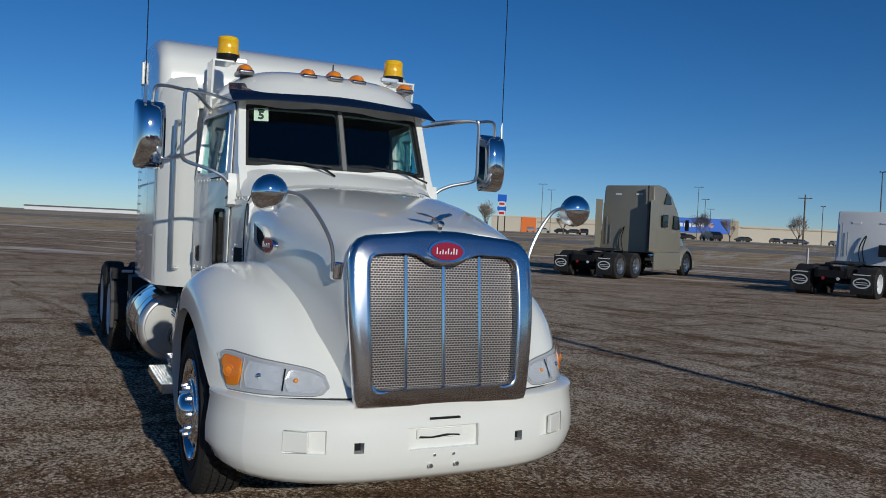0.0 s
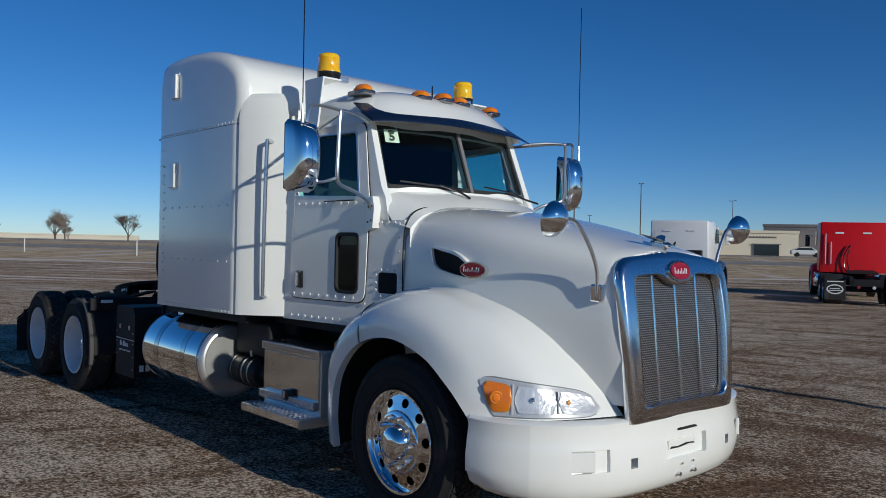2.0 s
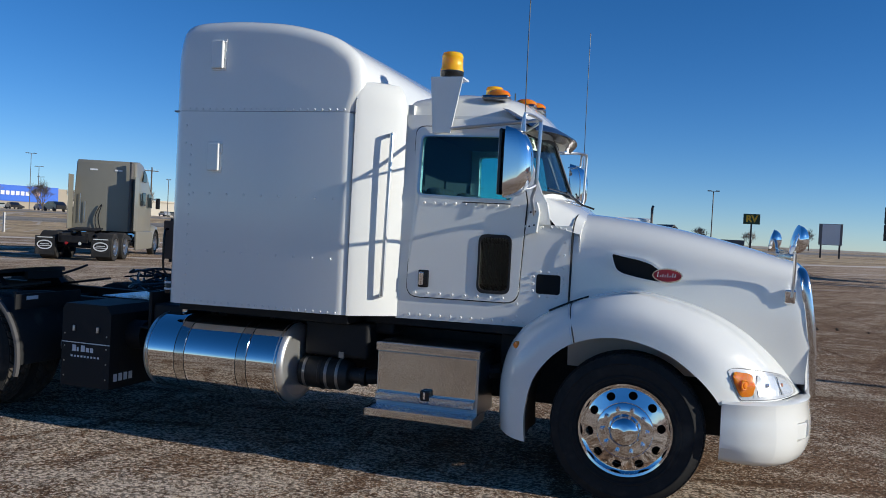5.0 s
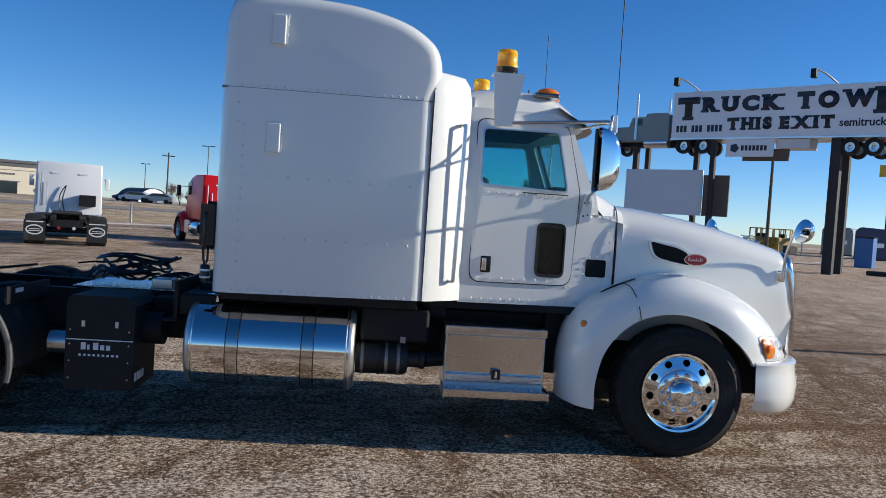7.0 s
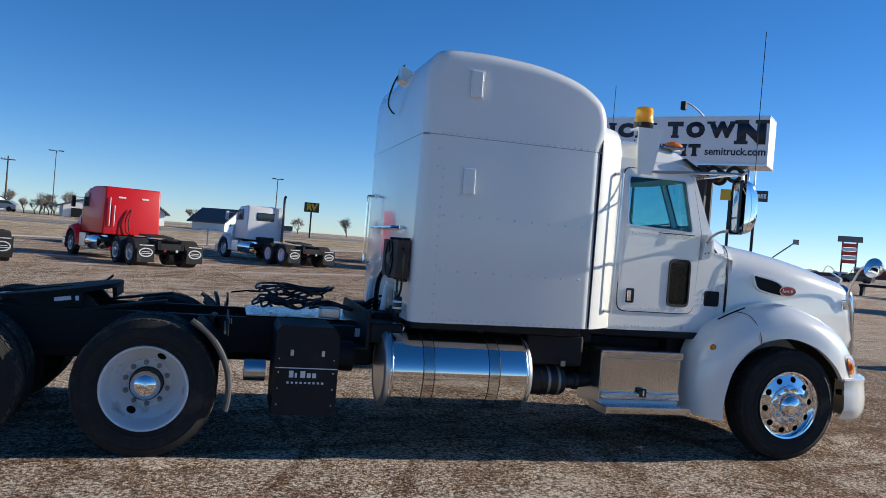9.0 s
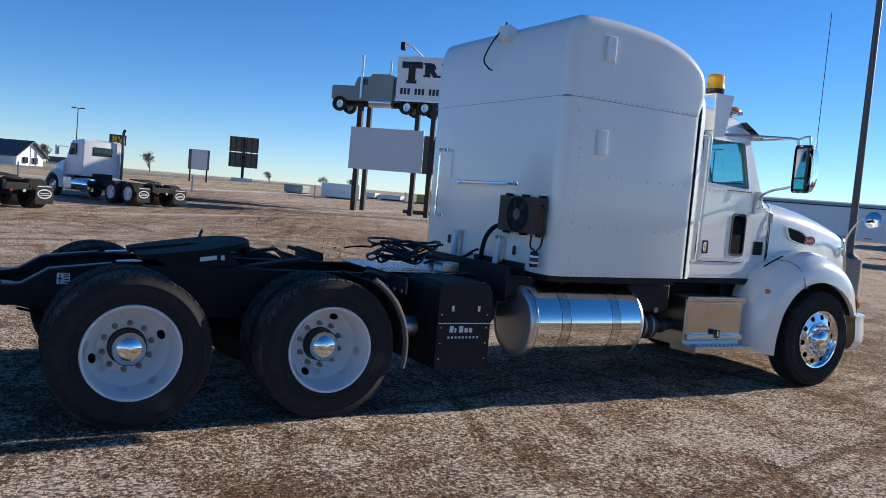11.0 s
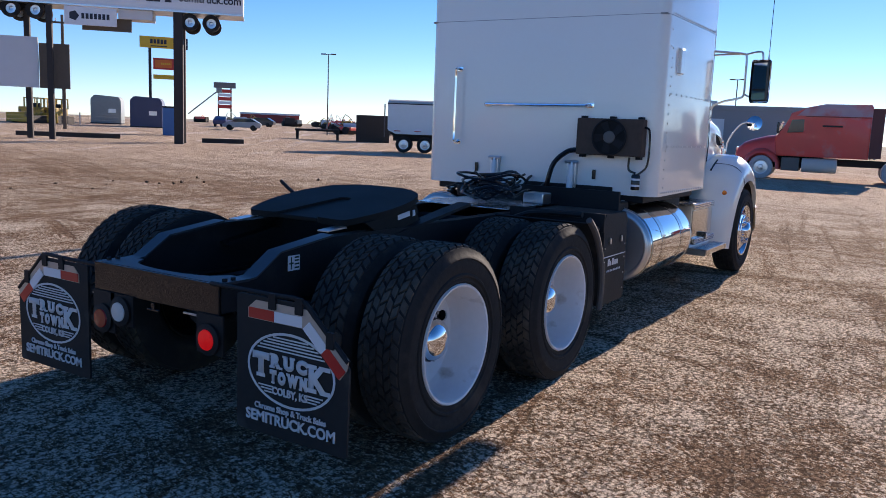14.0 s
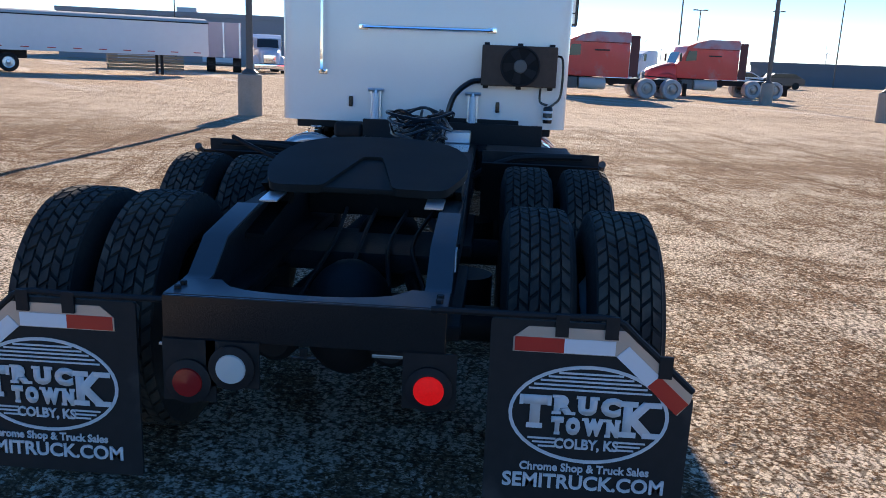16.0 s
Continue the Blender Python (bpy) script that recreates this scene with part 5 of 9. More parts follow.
def tread_blocks(w, ro, rows, count):
    bm = bmesh.new()
    for j in range(rows):
        yc = (-0.5 + (j + 0.5) / rows) * (w - 0.05)
        hw = (w - 0.05) / rows * 0.40
        for k in range(count):
            a0 = 2 * PI * (k + (0.5 if j % 2 else 0)) / count
            da = 2 * PI / count * 0.37
            sk = da * 0.5 * (1 if j % 2 else -1)
            vs = []
            for r in (ro - 0.014, ro):
                for yy, sgn in ((yc - hw, -1), (yc + hw, 1)):
                    for aa in (a0 - da + sk * sgn, a0 + da + sk * sgn):
                        rr = r - (0.008 if abs(yy) > w / 2 - 0.04 else 0)
                        vs.append(bm.verts.new((rr * math.cos(aa), yy, rr * math.sin(aa))))
            b0, b1, b2, b3, t0, t1, t2, t3 = vs
            for q in ((t0, t1, t3, t2), (b0, t0, t2, b2), (b1, b3, t3, t1), (b0, b1, t1, t0), (b2, t2, t3, b3)):
                bm.faces.new(q)
    return bm


def ring_plate(r0, r1, holes, hr, hc, y, th, squash=1.0):
    """A flat ring in the wheel's plane with a circle of hand holes."""
    outer = [(r1 * math.cos(2 * PI * k / 48), r1 * math.sin(2 * PI * k / 48)) for k in range(48)]
    inner = [(r0 * math.cos(2 * PI * k / 36), r0 * math.sin(2 * PI * k / 36)) for k in range(36)]
    loops = [inner]
    for i in range(holes):
        a = 2 * PI * (i + 0.5) / holes
        loops.append([(hc * math.cos(a) + hr * math.cos(t) * -math.sin(a) + hr * squash * math.sin(t) * math.cos(a), hc * math.sin(a) + hr * math.cos(t) * math.cos(a) + hr * squash * math.sin(t) * math.sin(a)) for t in [2 * PI * k / 14 for k in range(14)]])
    return sheet(bmesh.new(), outer, loops, lambda u, v, d: (u, y + d, v), th)


def cone(bm, r0, y0, r1, y1):
    """A flat ring drawn out into a shallow cone."""
    for v in bm.verts:
        f = (math.hypot(v.co.x, v.co.z) - r0) / (r1 - r0)
        v.co.y += y0 + (y1 - y0) * f
    return bm


def nuts(bm, rc, y0, y1, r, which, n=10):
    for i in which:
        a = 2 * PI * i / n + 0.2
        cyl(bm, (rc * math.cos(a), y0, rc * math.sin(a)), (rc * math.cos(a), y1, rc * math.sin(a)), r, r * 0.8, 8)
    return bm


TY_W, TY_R = 0.275, 0.492
tyre_mesh = finish("tyre", lathe(bmesh.new(), tyre_profile(TY_W, TY_R, 0.285), "y", 56), RUBBER, 40)
tread_mesh = finish("tread", tread_blocks(TY_W, TY_R, 6, 46), TREADM, 0)
steer_tread = finish("tread", tread_blocks(TY_W, TY_R, 5, 64), RUBBER, 0)


def wheel(kind, m, parent):
    """Outer face towards -y."""
    w = thing("wheel", "", "")
    w.parent = parent
    w.matrix_basis = m
    t = new("tyre", tyre_mesh)
    t.parent = w
    tr = new("tread", steer_tread if kind == "steer" else tread_mesh)
    tr.parent = t
    for o in WHEEL_PARTS[kind]:
        c = new(o.name.split(".")[0], o.data)
        c.parent = w
        tagged(c, o.get("label", ""))
    return w


def part_mesh(name, bm, material, label="", smooth=35):
    return (name, finish(name, bm, material, smooth), label)


class Bit:
    def __init__(self, t):
        self.name, self.data, self.l = t

    def get(self, k, d=""):
        return self.l or d


NUTM = mat("dull_lug_nut_steel", (0.30, 0.29, 0.28), 0.42, 0.8, grain=0.4, scale=60)
NUTCHROME = mat("satin_nut_cover", (0.82, 0.81, 0.80), 0.22, 0.9, grain=0.05)
HUBDARK = mat("dark_hub_steel", (0.018, 0.017, 0.016), 0.5, 0.0, grain=0.3, scale=30)
WHEEL_PARTS = {
    "steer": [Bit(t) for t in (
        part_mesh("rim", lathe(bmesh.new(), [(0.285, -0.10), (0.300, -0.125), (0.296, -0.135), (0.282, -0.132), (0.268, -0.112), (0.262, -0.085)], "y", 48), CHROME, "polished aluminium rim"),
        part_mesh("wheel_disc", cone(ring_plate(0.165, 0.270, 10, 0.029, 0.226, 0.0, 0.012, 0.9), 0.165, -0.128, 0.270, -0.100), CHROME, "polished aluminium disc"),
        part_mesh("brake_drum", lathe(bmesh.new(), [(0.0, 0.02), (0.255, 0.02), (0.255, 0.12)], "y", 24), BLACK),
        part_mesh("hub_cover", lathe(bmesh.new(), [(0.180, -0.118), (0.178, -0.130), (0.172, -0.135), (0.105, -0.135), (0.098, -0.158), (0.085, -0.187), (0.05, -0.203), (0.0, -0.208)], "y", 36), CHROME, "chrome hub cover", 45),
        *[part_mesh("lug_nut", nuts(nuts(bmesh.new(), 0.142, -0.13, -0.163, 0.018, (i,)), 0.142, -0.163, -0.176, 0.0135, (i,)), NUTCHROME) for i in range(10)])],
    "drive": [Bit(t) for t in (
        part_mesh("rim", lathe(bmesh.new(), [(0.285, -0.10), (0.302, -0.122), (0.297, -0.133), (0.286, -0.130), (0.279, -0.11), (0.275, -0.06), (0.268, 0.02), (0.262, 0.045), (0.250, 0.070)], "y", 48), RIMWHITE, "white painted steel rim"),
        part_mesh("wheel_disc", cone(ring_plate(0.175, 0.252, 2, 0.034, 0.216, 0.0, 0.010, 0.70), 0.175, 0.125, 0.252, 0.068), RIMWHITE, "white painted steel disc"),
        part_mesh("disc_centre", lathe(bmesh.new(), [(0.177, 0.1245), (0.165, 0.126), (0.10, 0.126)], "y", 36), RIMWHITE),
        # drum in void black: the shade behind the disc is in its colour
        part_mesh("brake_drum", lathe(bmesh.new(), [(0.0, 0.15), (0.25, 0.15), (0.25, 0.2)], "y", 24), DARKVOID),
        part_mesh("hub_flange", lathe(bmesh.new(), [(0.178, 0.122), (0.172, 0.112), (0.118, 0.108)], "y", 32), RIMWHITE),
        part_mesh("hub_barrel", lathe(bmesh.new(), [(0.122, 0.118), (0.118, 0.10), (0.112, 0.095), (0.110, 0.012), (0.104, 0.006), (0.0, 0.005)], "y", 32), HUBDARK, "dark steel hub barrel"),
        part_mesh("hub_cap", lathe(bmesh.new(), [(0.104, 0.03), (0.105, 0.012), (0.101, -0.008), (0.088, -0.026), (0.064, -0.041), (0.035, -0.050), (0.0, -0.053)], "y", 28), CHROME, "chrome hub cap", 60),
        *[part_mesh("lug_nut", nuts(nuts(bmesh.new(), 0.150, 0.110, 0.075, 0.020, (i,)), 0.150, 0.076, 0.052, 0.012, (i,)), NUTM) for i in range(10)])],
    "inner": [Bit(t) for t in (part_mesh("rim", lathe(bmesh.new(), [(0.285, -0.12), (0.27, -0.11), (0.262, 0.0), (0.27, 0.11), (0.285, 0.12)], "y", 32), HUBDARK),)],
}
for s in (-1, 1):
    flip = Matrix() if s < 0 else pose(0, 0, 0, 0, 0, 180)
    wheel("steer", Matrix.Translation((F_AXLE, s * 0.965, HUB_Z)) @ pose(0, 0, 0, 0, 10, 0) @ flip @ pose(0, 0, 0, 0, 0, 0), truck)
    for ax, tw in ((R1_AXLE, 25), (R2_AXLE, 70)):
        wheel("drive", Matrix.Translation((ax, s * 1.075, HUB_Z)) @ flip @ pose(0, 0, 0, 0, tw, 0), truck)
        wheel("inner", Matrix.Translation((ax, s * 0.755, HUB_Z)) @ flip, truck)
for ax in (F_AXLE, R1_AXLE, R2_AXLE):
    b = cyl(bmesh.new(), (ax, -0.95, HUB_Z - (0.1 if ax == 0 else 0)), (ax, 0.95, HUB_Z - (0.1 if ax == 0 else 0)), 0.075 if ax else 0.05, seg=12)
    if ax:
        bmesh.ops.create_uvsphere(b, u_segments=16, v_segments=10, radius=0.24, matrix=Matrix.Translation((ax, 0, HUB_Z)) @ Matrix.Diagonal((1, 0.8, 1, 1)))
    part("axle", b, BLACK, truck)
    for s in (-1, 1):
        b = bx(ax - 0.45, ax + 0.45, s * 0.43 - 0.05, s * 0.43 + 0.05, 0.56, 0.62, 0.01)
        if ax:
            cyl(b, (ax + 0.38, s * 0.47, 0.40), (ax + 0.38, s * 0.47, 0.60), 0.12, seg=14)
        part("suspension", b, BLACK, truck)

# ---- frame ----
for s in (-1, 1):
    y = s * 0.435
    b = prism(bmesh.new(), [(-7.40, 0.66), (1.0, 0.66), (1.0, 0.935), (-6.64, 0.945), (-7.03, 0.897), (-7.19, 0.795), (-7.40, 0.785)], y - 0.005, y + 0.005)
    prism(b, [(1.0, 0.935), (-6.64, 0.945), (-7.03, 0.897), (-7.19, 0.796), (-7.40, 0.788), (-7.40, 0.778), (-7.19, 0.786), (-7.03, 0.885), (-6.64, 0.932), (1.0, 0.922)], y - s * 0.073, y + s * 0.01)
    prism(b, [(-7.40, 0.66), (1.0, 0.66), (1.0, 0.673), (-7.40, 0.673)], y - s * 0.085, y + s * 0.004)
    part("frame_rail", b, BLACK, truck, "black painted frame rail")
    b = bmesh.new()
    for k in range(16):
        for z in (0.74, 0.86):
            x = -4.9 + k * 0.12
            cyl(b, (x, y, z), (x, y + s * 0.018, z), 0.012, seg=6)
    tagged(part("frame_bolts", b, BLACK, truck), kind="stuff")
# added black filler: hides lit ground where the frame opening is in shade
part("suspension_plate", bx(-6.18, -5.72, -0.42, 0.42, 0.57, 0.66, 0.01), BLACK, truck)
for x in (-5.42, -4.65, -3.6, -2.2, -0.9):
    part("crossmember", bx(x - 0.05, x + 0.05, -0.43, 0.43, 0.70, 0.88, 0.01), BLACK, truck)
for x0, x1 in ((-6.62, -6.40), (-5.30, -5.10)):
    b = bx(x0, x1, -0.40, 0.40, 0.36, 0.55, 0.02)
    for s in (-1, 1):
        cyl(b, ((x0 + x1) / 2, s * 0.3, 0.50), (x0 + 0.75, s * 0.12, 0.62), 0.03, seg=10)
    part("torque_rod_bridge", b, BLACK, truck)
for s in (-1, 1):
    part("brake_chamber", lathe(bmesh.new(), [(0.0, -6.98), (0.06, -6.98), (0.085, -6.95), (0.085, -6.90), (0.093, -6.885), (0.093, -6.865), (0.085, -6.85), (0.085, -6.78), (0.05, -6.75), (0.0, -6.75)], "x", 20, (0, s * 0.22, 0.50)), BLACK, truck)
for i, y in enumerate((-0.26, -0.12, 0.05, 0.21)):
    part("air_line", tube(bmesh.new(), [(-5.5, y, 0.74), (-6.1, y * 0.8, 0.68), (-6.6, y * 1.1 - 0.03, 0.58), (-6.9, y * 0.9, 0.55), (-7.2, y * 1.2, 0.62)], 0.011, 6, 4), BLACK, truck)
# black frame paint lifted to blue grey, as sky light on its top faces
FRAMESKY = mat("dark_blue_grey_frame", (0.045, 0.047, 0.052), 0.4, grain=0.2, blotch=0.3)
# rear cross member with a shallow bite out of its top plate
bite = [(-7.41, -0.448), (-7.41, 0.448), (-7.23, 0.448), (-7.23, 0.32)] + [(-7.23 - 0.13 * math.cos(t * PI / 2) ** 0.7, 0.30 * math.sin(t * PI / 2)) for t in (0.9, 0.7, 0.5, 0.3, 0.1, -0.1, -0.3, -0.5, -0.7, -0.9)] + [(-7.23, -0.32), (-7.23, -0.448)]
rear = part("rear_crossmember", sheet(bmesh.new(), bite, [], lambda u, v, d: (u, v, 0.802 - d), 0.012), FRAMESKY, truck, "black rear cross member tinted blue grey for sky light")
part("rear_plate", bx(-7.425, -7.41, -0.448, 0.448, 0.655, 0.80, 0.003), BLACKGLOSS, rear)
for s in (-1, 1):
    cap = [(-7.24, 0.802), (-7.19, 0.806), (-7.03, 0.908), (-6.64, 0.957)]
    b = prism(bmesh.new(), cap + [(x, z - 0.009) for x, z in reversed(cap)], s * 0.362, s * 0.450)
    part("rail_cap", b, FRAMESKY, truck, "black rail end tinted blue grey for sky light")
    # bright metal wedge added as the sun glint at the ramp's upper end
    part("ramp_tip", prism(bmesh.new(), [(-6.60, 0.958), (-6.44, 0.966), (-6.44, 0.976), (-6.60, 0.964)], s * 0.30, s * 0.375), ALU, truck, "bright wedge standing in for a sun glint on the ramp")
    for x in (-7.36, -7.31):
        part("bolt", cyl(bmesh.new(), (x, s * 0.42, 0.80), (x, s * 0.42, 0.815), 0.012, seg=6), BLACK, rear)
dc = part("frame_decal", bx(-6.98, -6.90, -0.452, -0.447, 0.805, 0.880), STRIPWHITE, rear, "white decal with a dark cross")
part("decal_bar", bx(-6.975, -6.945, -0.4535, -0.452, 0.838, 0.846), INK, dc)
part("decal_bar", bx(-6.964, -6.957, -0.4535, -0.452, 0.812, 0.874), INK, dc)
for z in (0.815, 0.833, 0.851, 0.866):
    part("decal_bar", bx(-6.937, -6.906, -0.4535, -0.452, z, z + 0.008), INK, dc)
part("tow_bracket", bx(-7.432, -7.424, -0.045, 0.035, 0.612, 0.622, 0.002), BLACKGLOSS, rear)
part("tow_bracket", bx(-7.432, -7.424, -0.016, 0.008, 0.62, 0.652, 0.002), BLACKGLOSS, rear)

# ---- fifth wheel ----
PLATE = rounded([(-0.46, -0.37), (-0.20, -0.455), (0.08, -0.45), (0.28, -0.37), (0.38, -0.20), (0.39, 0.0), (0.38, 0.20), (0.28, 0.37), (0.08, 0.45), (-0.20, 0.455), (-0.46, 0.37), (-0.45, 0.15), (0.02, 0.045), (0.02, -0.045), (-0.45, -0.15)], [0.06, 0.12, 0.12, 0.12, 0.1, 0.1, 0.1, 0.12, 0.12, 0.12, 0.06, 0.04, 0.03, 0.03, 0.04], 5)
fw = thing("fifth_wheel", "", "")
fw.parent = truck
fw.matrix_basis = pose(-6.0, 0, 1.062, 0, -9, 0)
GREASE = mat("greasy_black_steel", (0.016, 0.0155, 0.014), 0.6, 0.0, spec=0.18, grain=0.5, scale=9, blotch=1.0, bscale=2.5, bump=0.05)
part("top_plate", sheet(bmesh.new(), PLATE, [], lambda u, v, d: (u, v, 0.02 - d), 0.035), GREASE, fw, "greasy black fifth wheel plate")
for s in (-1, 1):
    b = prism(bmesh.new(), [(-0.36, -0.012), (0.14, -0.012), (0.15, -0.06), (0.12, -0.115), (-0.05, -0.125), (-0.28, -0.075)], s * 0.41, s * 0.437)
    part("skirt", b, GREASE, fw)
    part("maker_strip", bx(-0.06, 0.06, s * 0.437, s * 0.441, -0.065, -0.035), STRIPWHITE, fw)
    part("maker_mark", bx(0.09, 0.115, s * 0.437, s * 0.441, -0.075, -0.04), STRIPWHITE, fw)
    part("pedestal", prism(bmesh.new(), [(-0.16, -0.02), (0.16, -0.02), (0.24, -0.145), (-0.24, -0.145)], s * 0.36 - 0.03, s * 0.36 + 0.03), BLACK, fw)
    part("slide_rail", bx(-0.65, 0.75, s * 0.40 - 0.05, s * 0.40 + 0.05, -0.155, -0.135), BLACK, fw)
part("front_skirt", prism(bmesh.new(), [(0.33, -0.012), (0.365, -0.012), (0.36, -0.09), (0.33, -0.09)], -0.22, 0.22), GREASE, fw)
part("throat_floor", bx(-0.43, 0.10, -0.17, 0.17, -0.020, 0.006, 0.006), GREASE, fw)
part("release_handle", tube(bmesh.new(), [(0.10, 0.44, -0.05), (0.16, 0.60, -0.01), (0.22, 0.74, 0.035)], 0.012, 6, 3), BLACK, fw)

# ---- deck plate, air lines ----
part("deck_plate", bx(-4.62, -3.72, -0.40, 0.40, 0.955, 0.965, 0.002), TREAD, truck, "bright aluminium deck plate")
part("step_pad", bx(-4.02, -3.86, -0.40, -0.22, 0.965, 1.05, 0.01), ALU, truck)
random.seed(4)
for i in range(9):
    pts = []
    cx0, r0 = -4.22 + random.uniform(-0.1, 0.10), random.uniform(0.13, 0.27)
    ph = random.uniform(0, 6)
    for k in range(9):
        a = ph + k * 0.85
        pts.append((cx0 + r0 * math.cos(a) * 1.2, random.uniform(-0.05, 0.05) + r0 * 0.8 * math.sin(a) - 0.05, 1.0 + 0.045 * (i % 4) + 0.07 * abs(math.sin(k * 1.3 + i))))
    part("air_hose", tube(bmesh.new(), pts, 0.0105, 6, 5), BLACKGLOSS, truck, "coiled black air hose" if i == 0 else "")
for y, tz in ((-0.2, 1.2), (0.0, 1.25), (0.15, 1.2)):
    part("air_hose", tube(bmesh.new(), [(-4.1, y, 1.02), (-3.9, y, 1.06), (-3.7, y * 0.8, 1.02), (-3.5, y * 0.7, tz - 0.12), (-3.44, y * 0.7, tz - 0.1)], 0.012, 6, 4), BLACKGLOSS, truck)
part("pogo_ring", tube(bmesh.new(), [(-4.75, 0.05, 1.10), (-4.62, 0.05, 1.12), (-4.56, 0.09, 1.12), (-4.50, 0.05, 1.12), (-4.56, 0.01, 1.12), (-4.62, 0.05, 1.12)], 0.007, 6, 4), BLACKGLOSS, truck)

# ---- mud guards before the tandem ----
for s in (-1, 1):
    g = thing("quarter_fender", "", "")
    g.parent = truck
    rows = []
    for a in (56, 46, 36, 24, 12, 2, -6):
        rr = 0.565
        x, z = R1_AXLE + rr * math.cos(radians(a)), HUB_Z + rr * math.sin(radians(a))
        rows.append([(x, s * 0.50, z), (x, s * 1.20, z), (x + 0.012, s * 1.20, z + 0.006), (x + 0.012, s * 0.50, z + 0.006)])
    b = grid(bmesh.new(), rows, close=True, cap=True)
    part("guard", b, FLAPM, g, "black plastic quarter fender")
    part("guard_edge", tube(bmesh.new(), [(R1_AXLE + 0.572 * math.cos(radians(a)), s * 1.205, HUB_Z + 0.572 * math.sin(radians(a))) for a in (60, 48, 36, 22, 8, -6, -14)], 0.022, 8, 3), mat("grey_rubber_edge", (0.085, 0.08, 0.078), 0.7), g, "worn grey edge tube")
    part("mount_plate", bx(-4.775, -4.758, s * 0.50, s * 1.215, 0.885, 1.008, 0.003), BLACK, g, "black bolted fender plate")
    for k in range(6):
        part("bolt", cyl(bmesh.new(), (-4.775, s * (0.56 + 0.122 * k), 0.905), (-4.790, s * (0.56 + 0.122 * k), 0.905), 0.017, 0.014, seg=6), NUTM, g)
    part("guard_bracket", tube(bmesh.new(), [(-4.83, s * 0.44, 0.85), (-4.86, s * 0.7, 0.98), (-4.88, s * 1.1, 1.0)], 0.02, 8, 3), BLACK, g)
    part("maker_plate", bx(-4.745, -4.742, s * 1.12, s * 1.0, 0.96, 0.99), STRIPWHITE, g)

# ---- carrier between the frame and the sleeper ----
carrier = thing("rear_carrier", "", "")
carrier.parent = truck
part("carrier_plate", bx(-3.72, -3.69, -0.92, 0.42, 0.80, 1.09, 0.006), BLACK, carrier, "black carrier plate")
part("carrier_flange", bx(-3.80, -3.69, -0.92, 0.42, 0.79, 0.805, 0.003), BLACK, carrier)
part("carrier_box", bx(-3.69, -3.42, -0.90, 0.40, 0.84, 1.00, 0.02), BLACK, carrier)

# ---- auxiliary power box ----
apu = thing("auxiliary_power_box", "", "")
apu.parent = truck
b = prism(bmesh.new(), [(-4.41, 0.30), (-3.94, 0.30), (-3.94, 0.90), (-3.99, 0.965), (-4.38, 0.965), (-4.41, 0.92)], -1.08, -0.52)
part("housing", b, BLACK, apu, "black power unit housing", smooth=20)
part("trim_line", bx(-4.405, -3.945, -1.084, -1.079, 0.650, 0.657), STRIPWHITE, apu)
for x in (-4.29, -4.06):
    part("toggle_latch", bx(x - 0.012, x + 0.012, -1.092, -1.079, 0.745, 0.79, 0.004), ALU, apu)
for k, (x, w, h) in enumerate(((-4.285, 0.016, 0.05), (-4.25, 0.008, 0.035), (-4.20, 0.018, 0.05), (-4.155, 0.014, 0.035), (-4.115, 0.014, 0.035))):
    part("logo_bar", bx(x - w, x + w, -1.083, -1.079, 0.583, 0.583 + h), STRIPWHITE, apu)
for k in range(9):
    part("logo_bar", bx(-4.315 + k * 0.032, -4.298 + k * 0.032, -1.083, -1.079, 0.537, 0.552), STRIPWHITE, apu)
for k in range(4):
    part("logo_bar", bx(-3.9395, -3.936, -1.03 + k * 0.06, -0.99 + k * 0.06, 0.36, 0.42), STRIPWHITE, apu)
for x in (-4.40, -3.955):
    for z in (0.38, 0.50, 0.62, 0.72):
        part("screw", cyl(bmesh.new(), (x + (0.02 if x < -4 else -0.02), -1.079, z), (x + (0.02 if x < -4 else -0.02), -1.085, z), 0.006, seg=6), ALU, apu)
part("exhaust_hose", cyl(bmesh.new(), (-3.94, -0.8, 0.72), (-3.80, -0.8, 0.72), 0.12, seg=18), BLACK, apu)
part("frame_box", bx(-3.95, -3.60, -0.62, -0.44, 0.62, 0.93, 0.02), BLACK, truck)
for x in (-3.73, -3.62):
    part("data_plate", bx(x - 0.03, x + 0.03, -0.625, -0.62, 0.85, 0.92), STRIPWHITE, truck)
part("spring_can", cyl(bmesh.new(), (-4.62, -0.78, 0.58), (-4.46, -0.78, 0.58), 0.085, seg=16), ALU, truck)

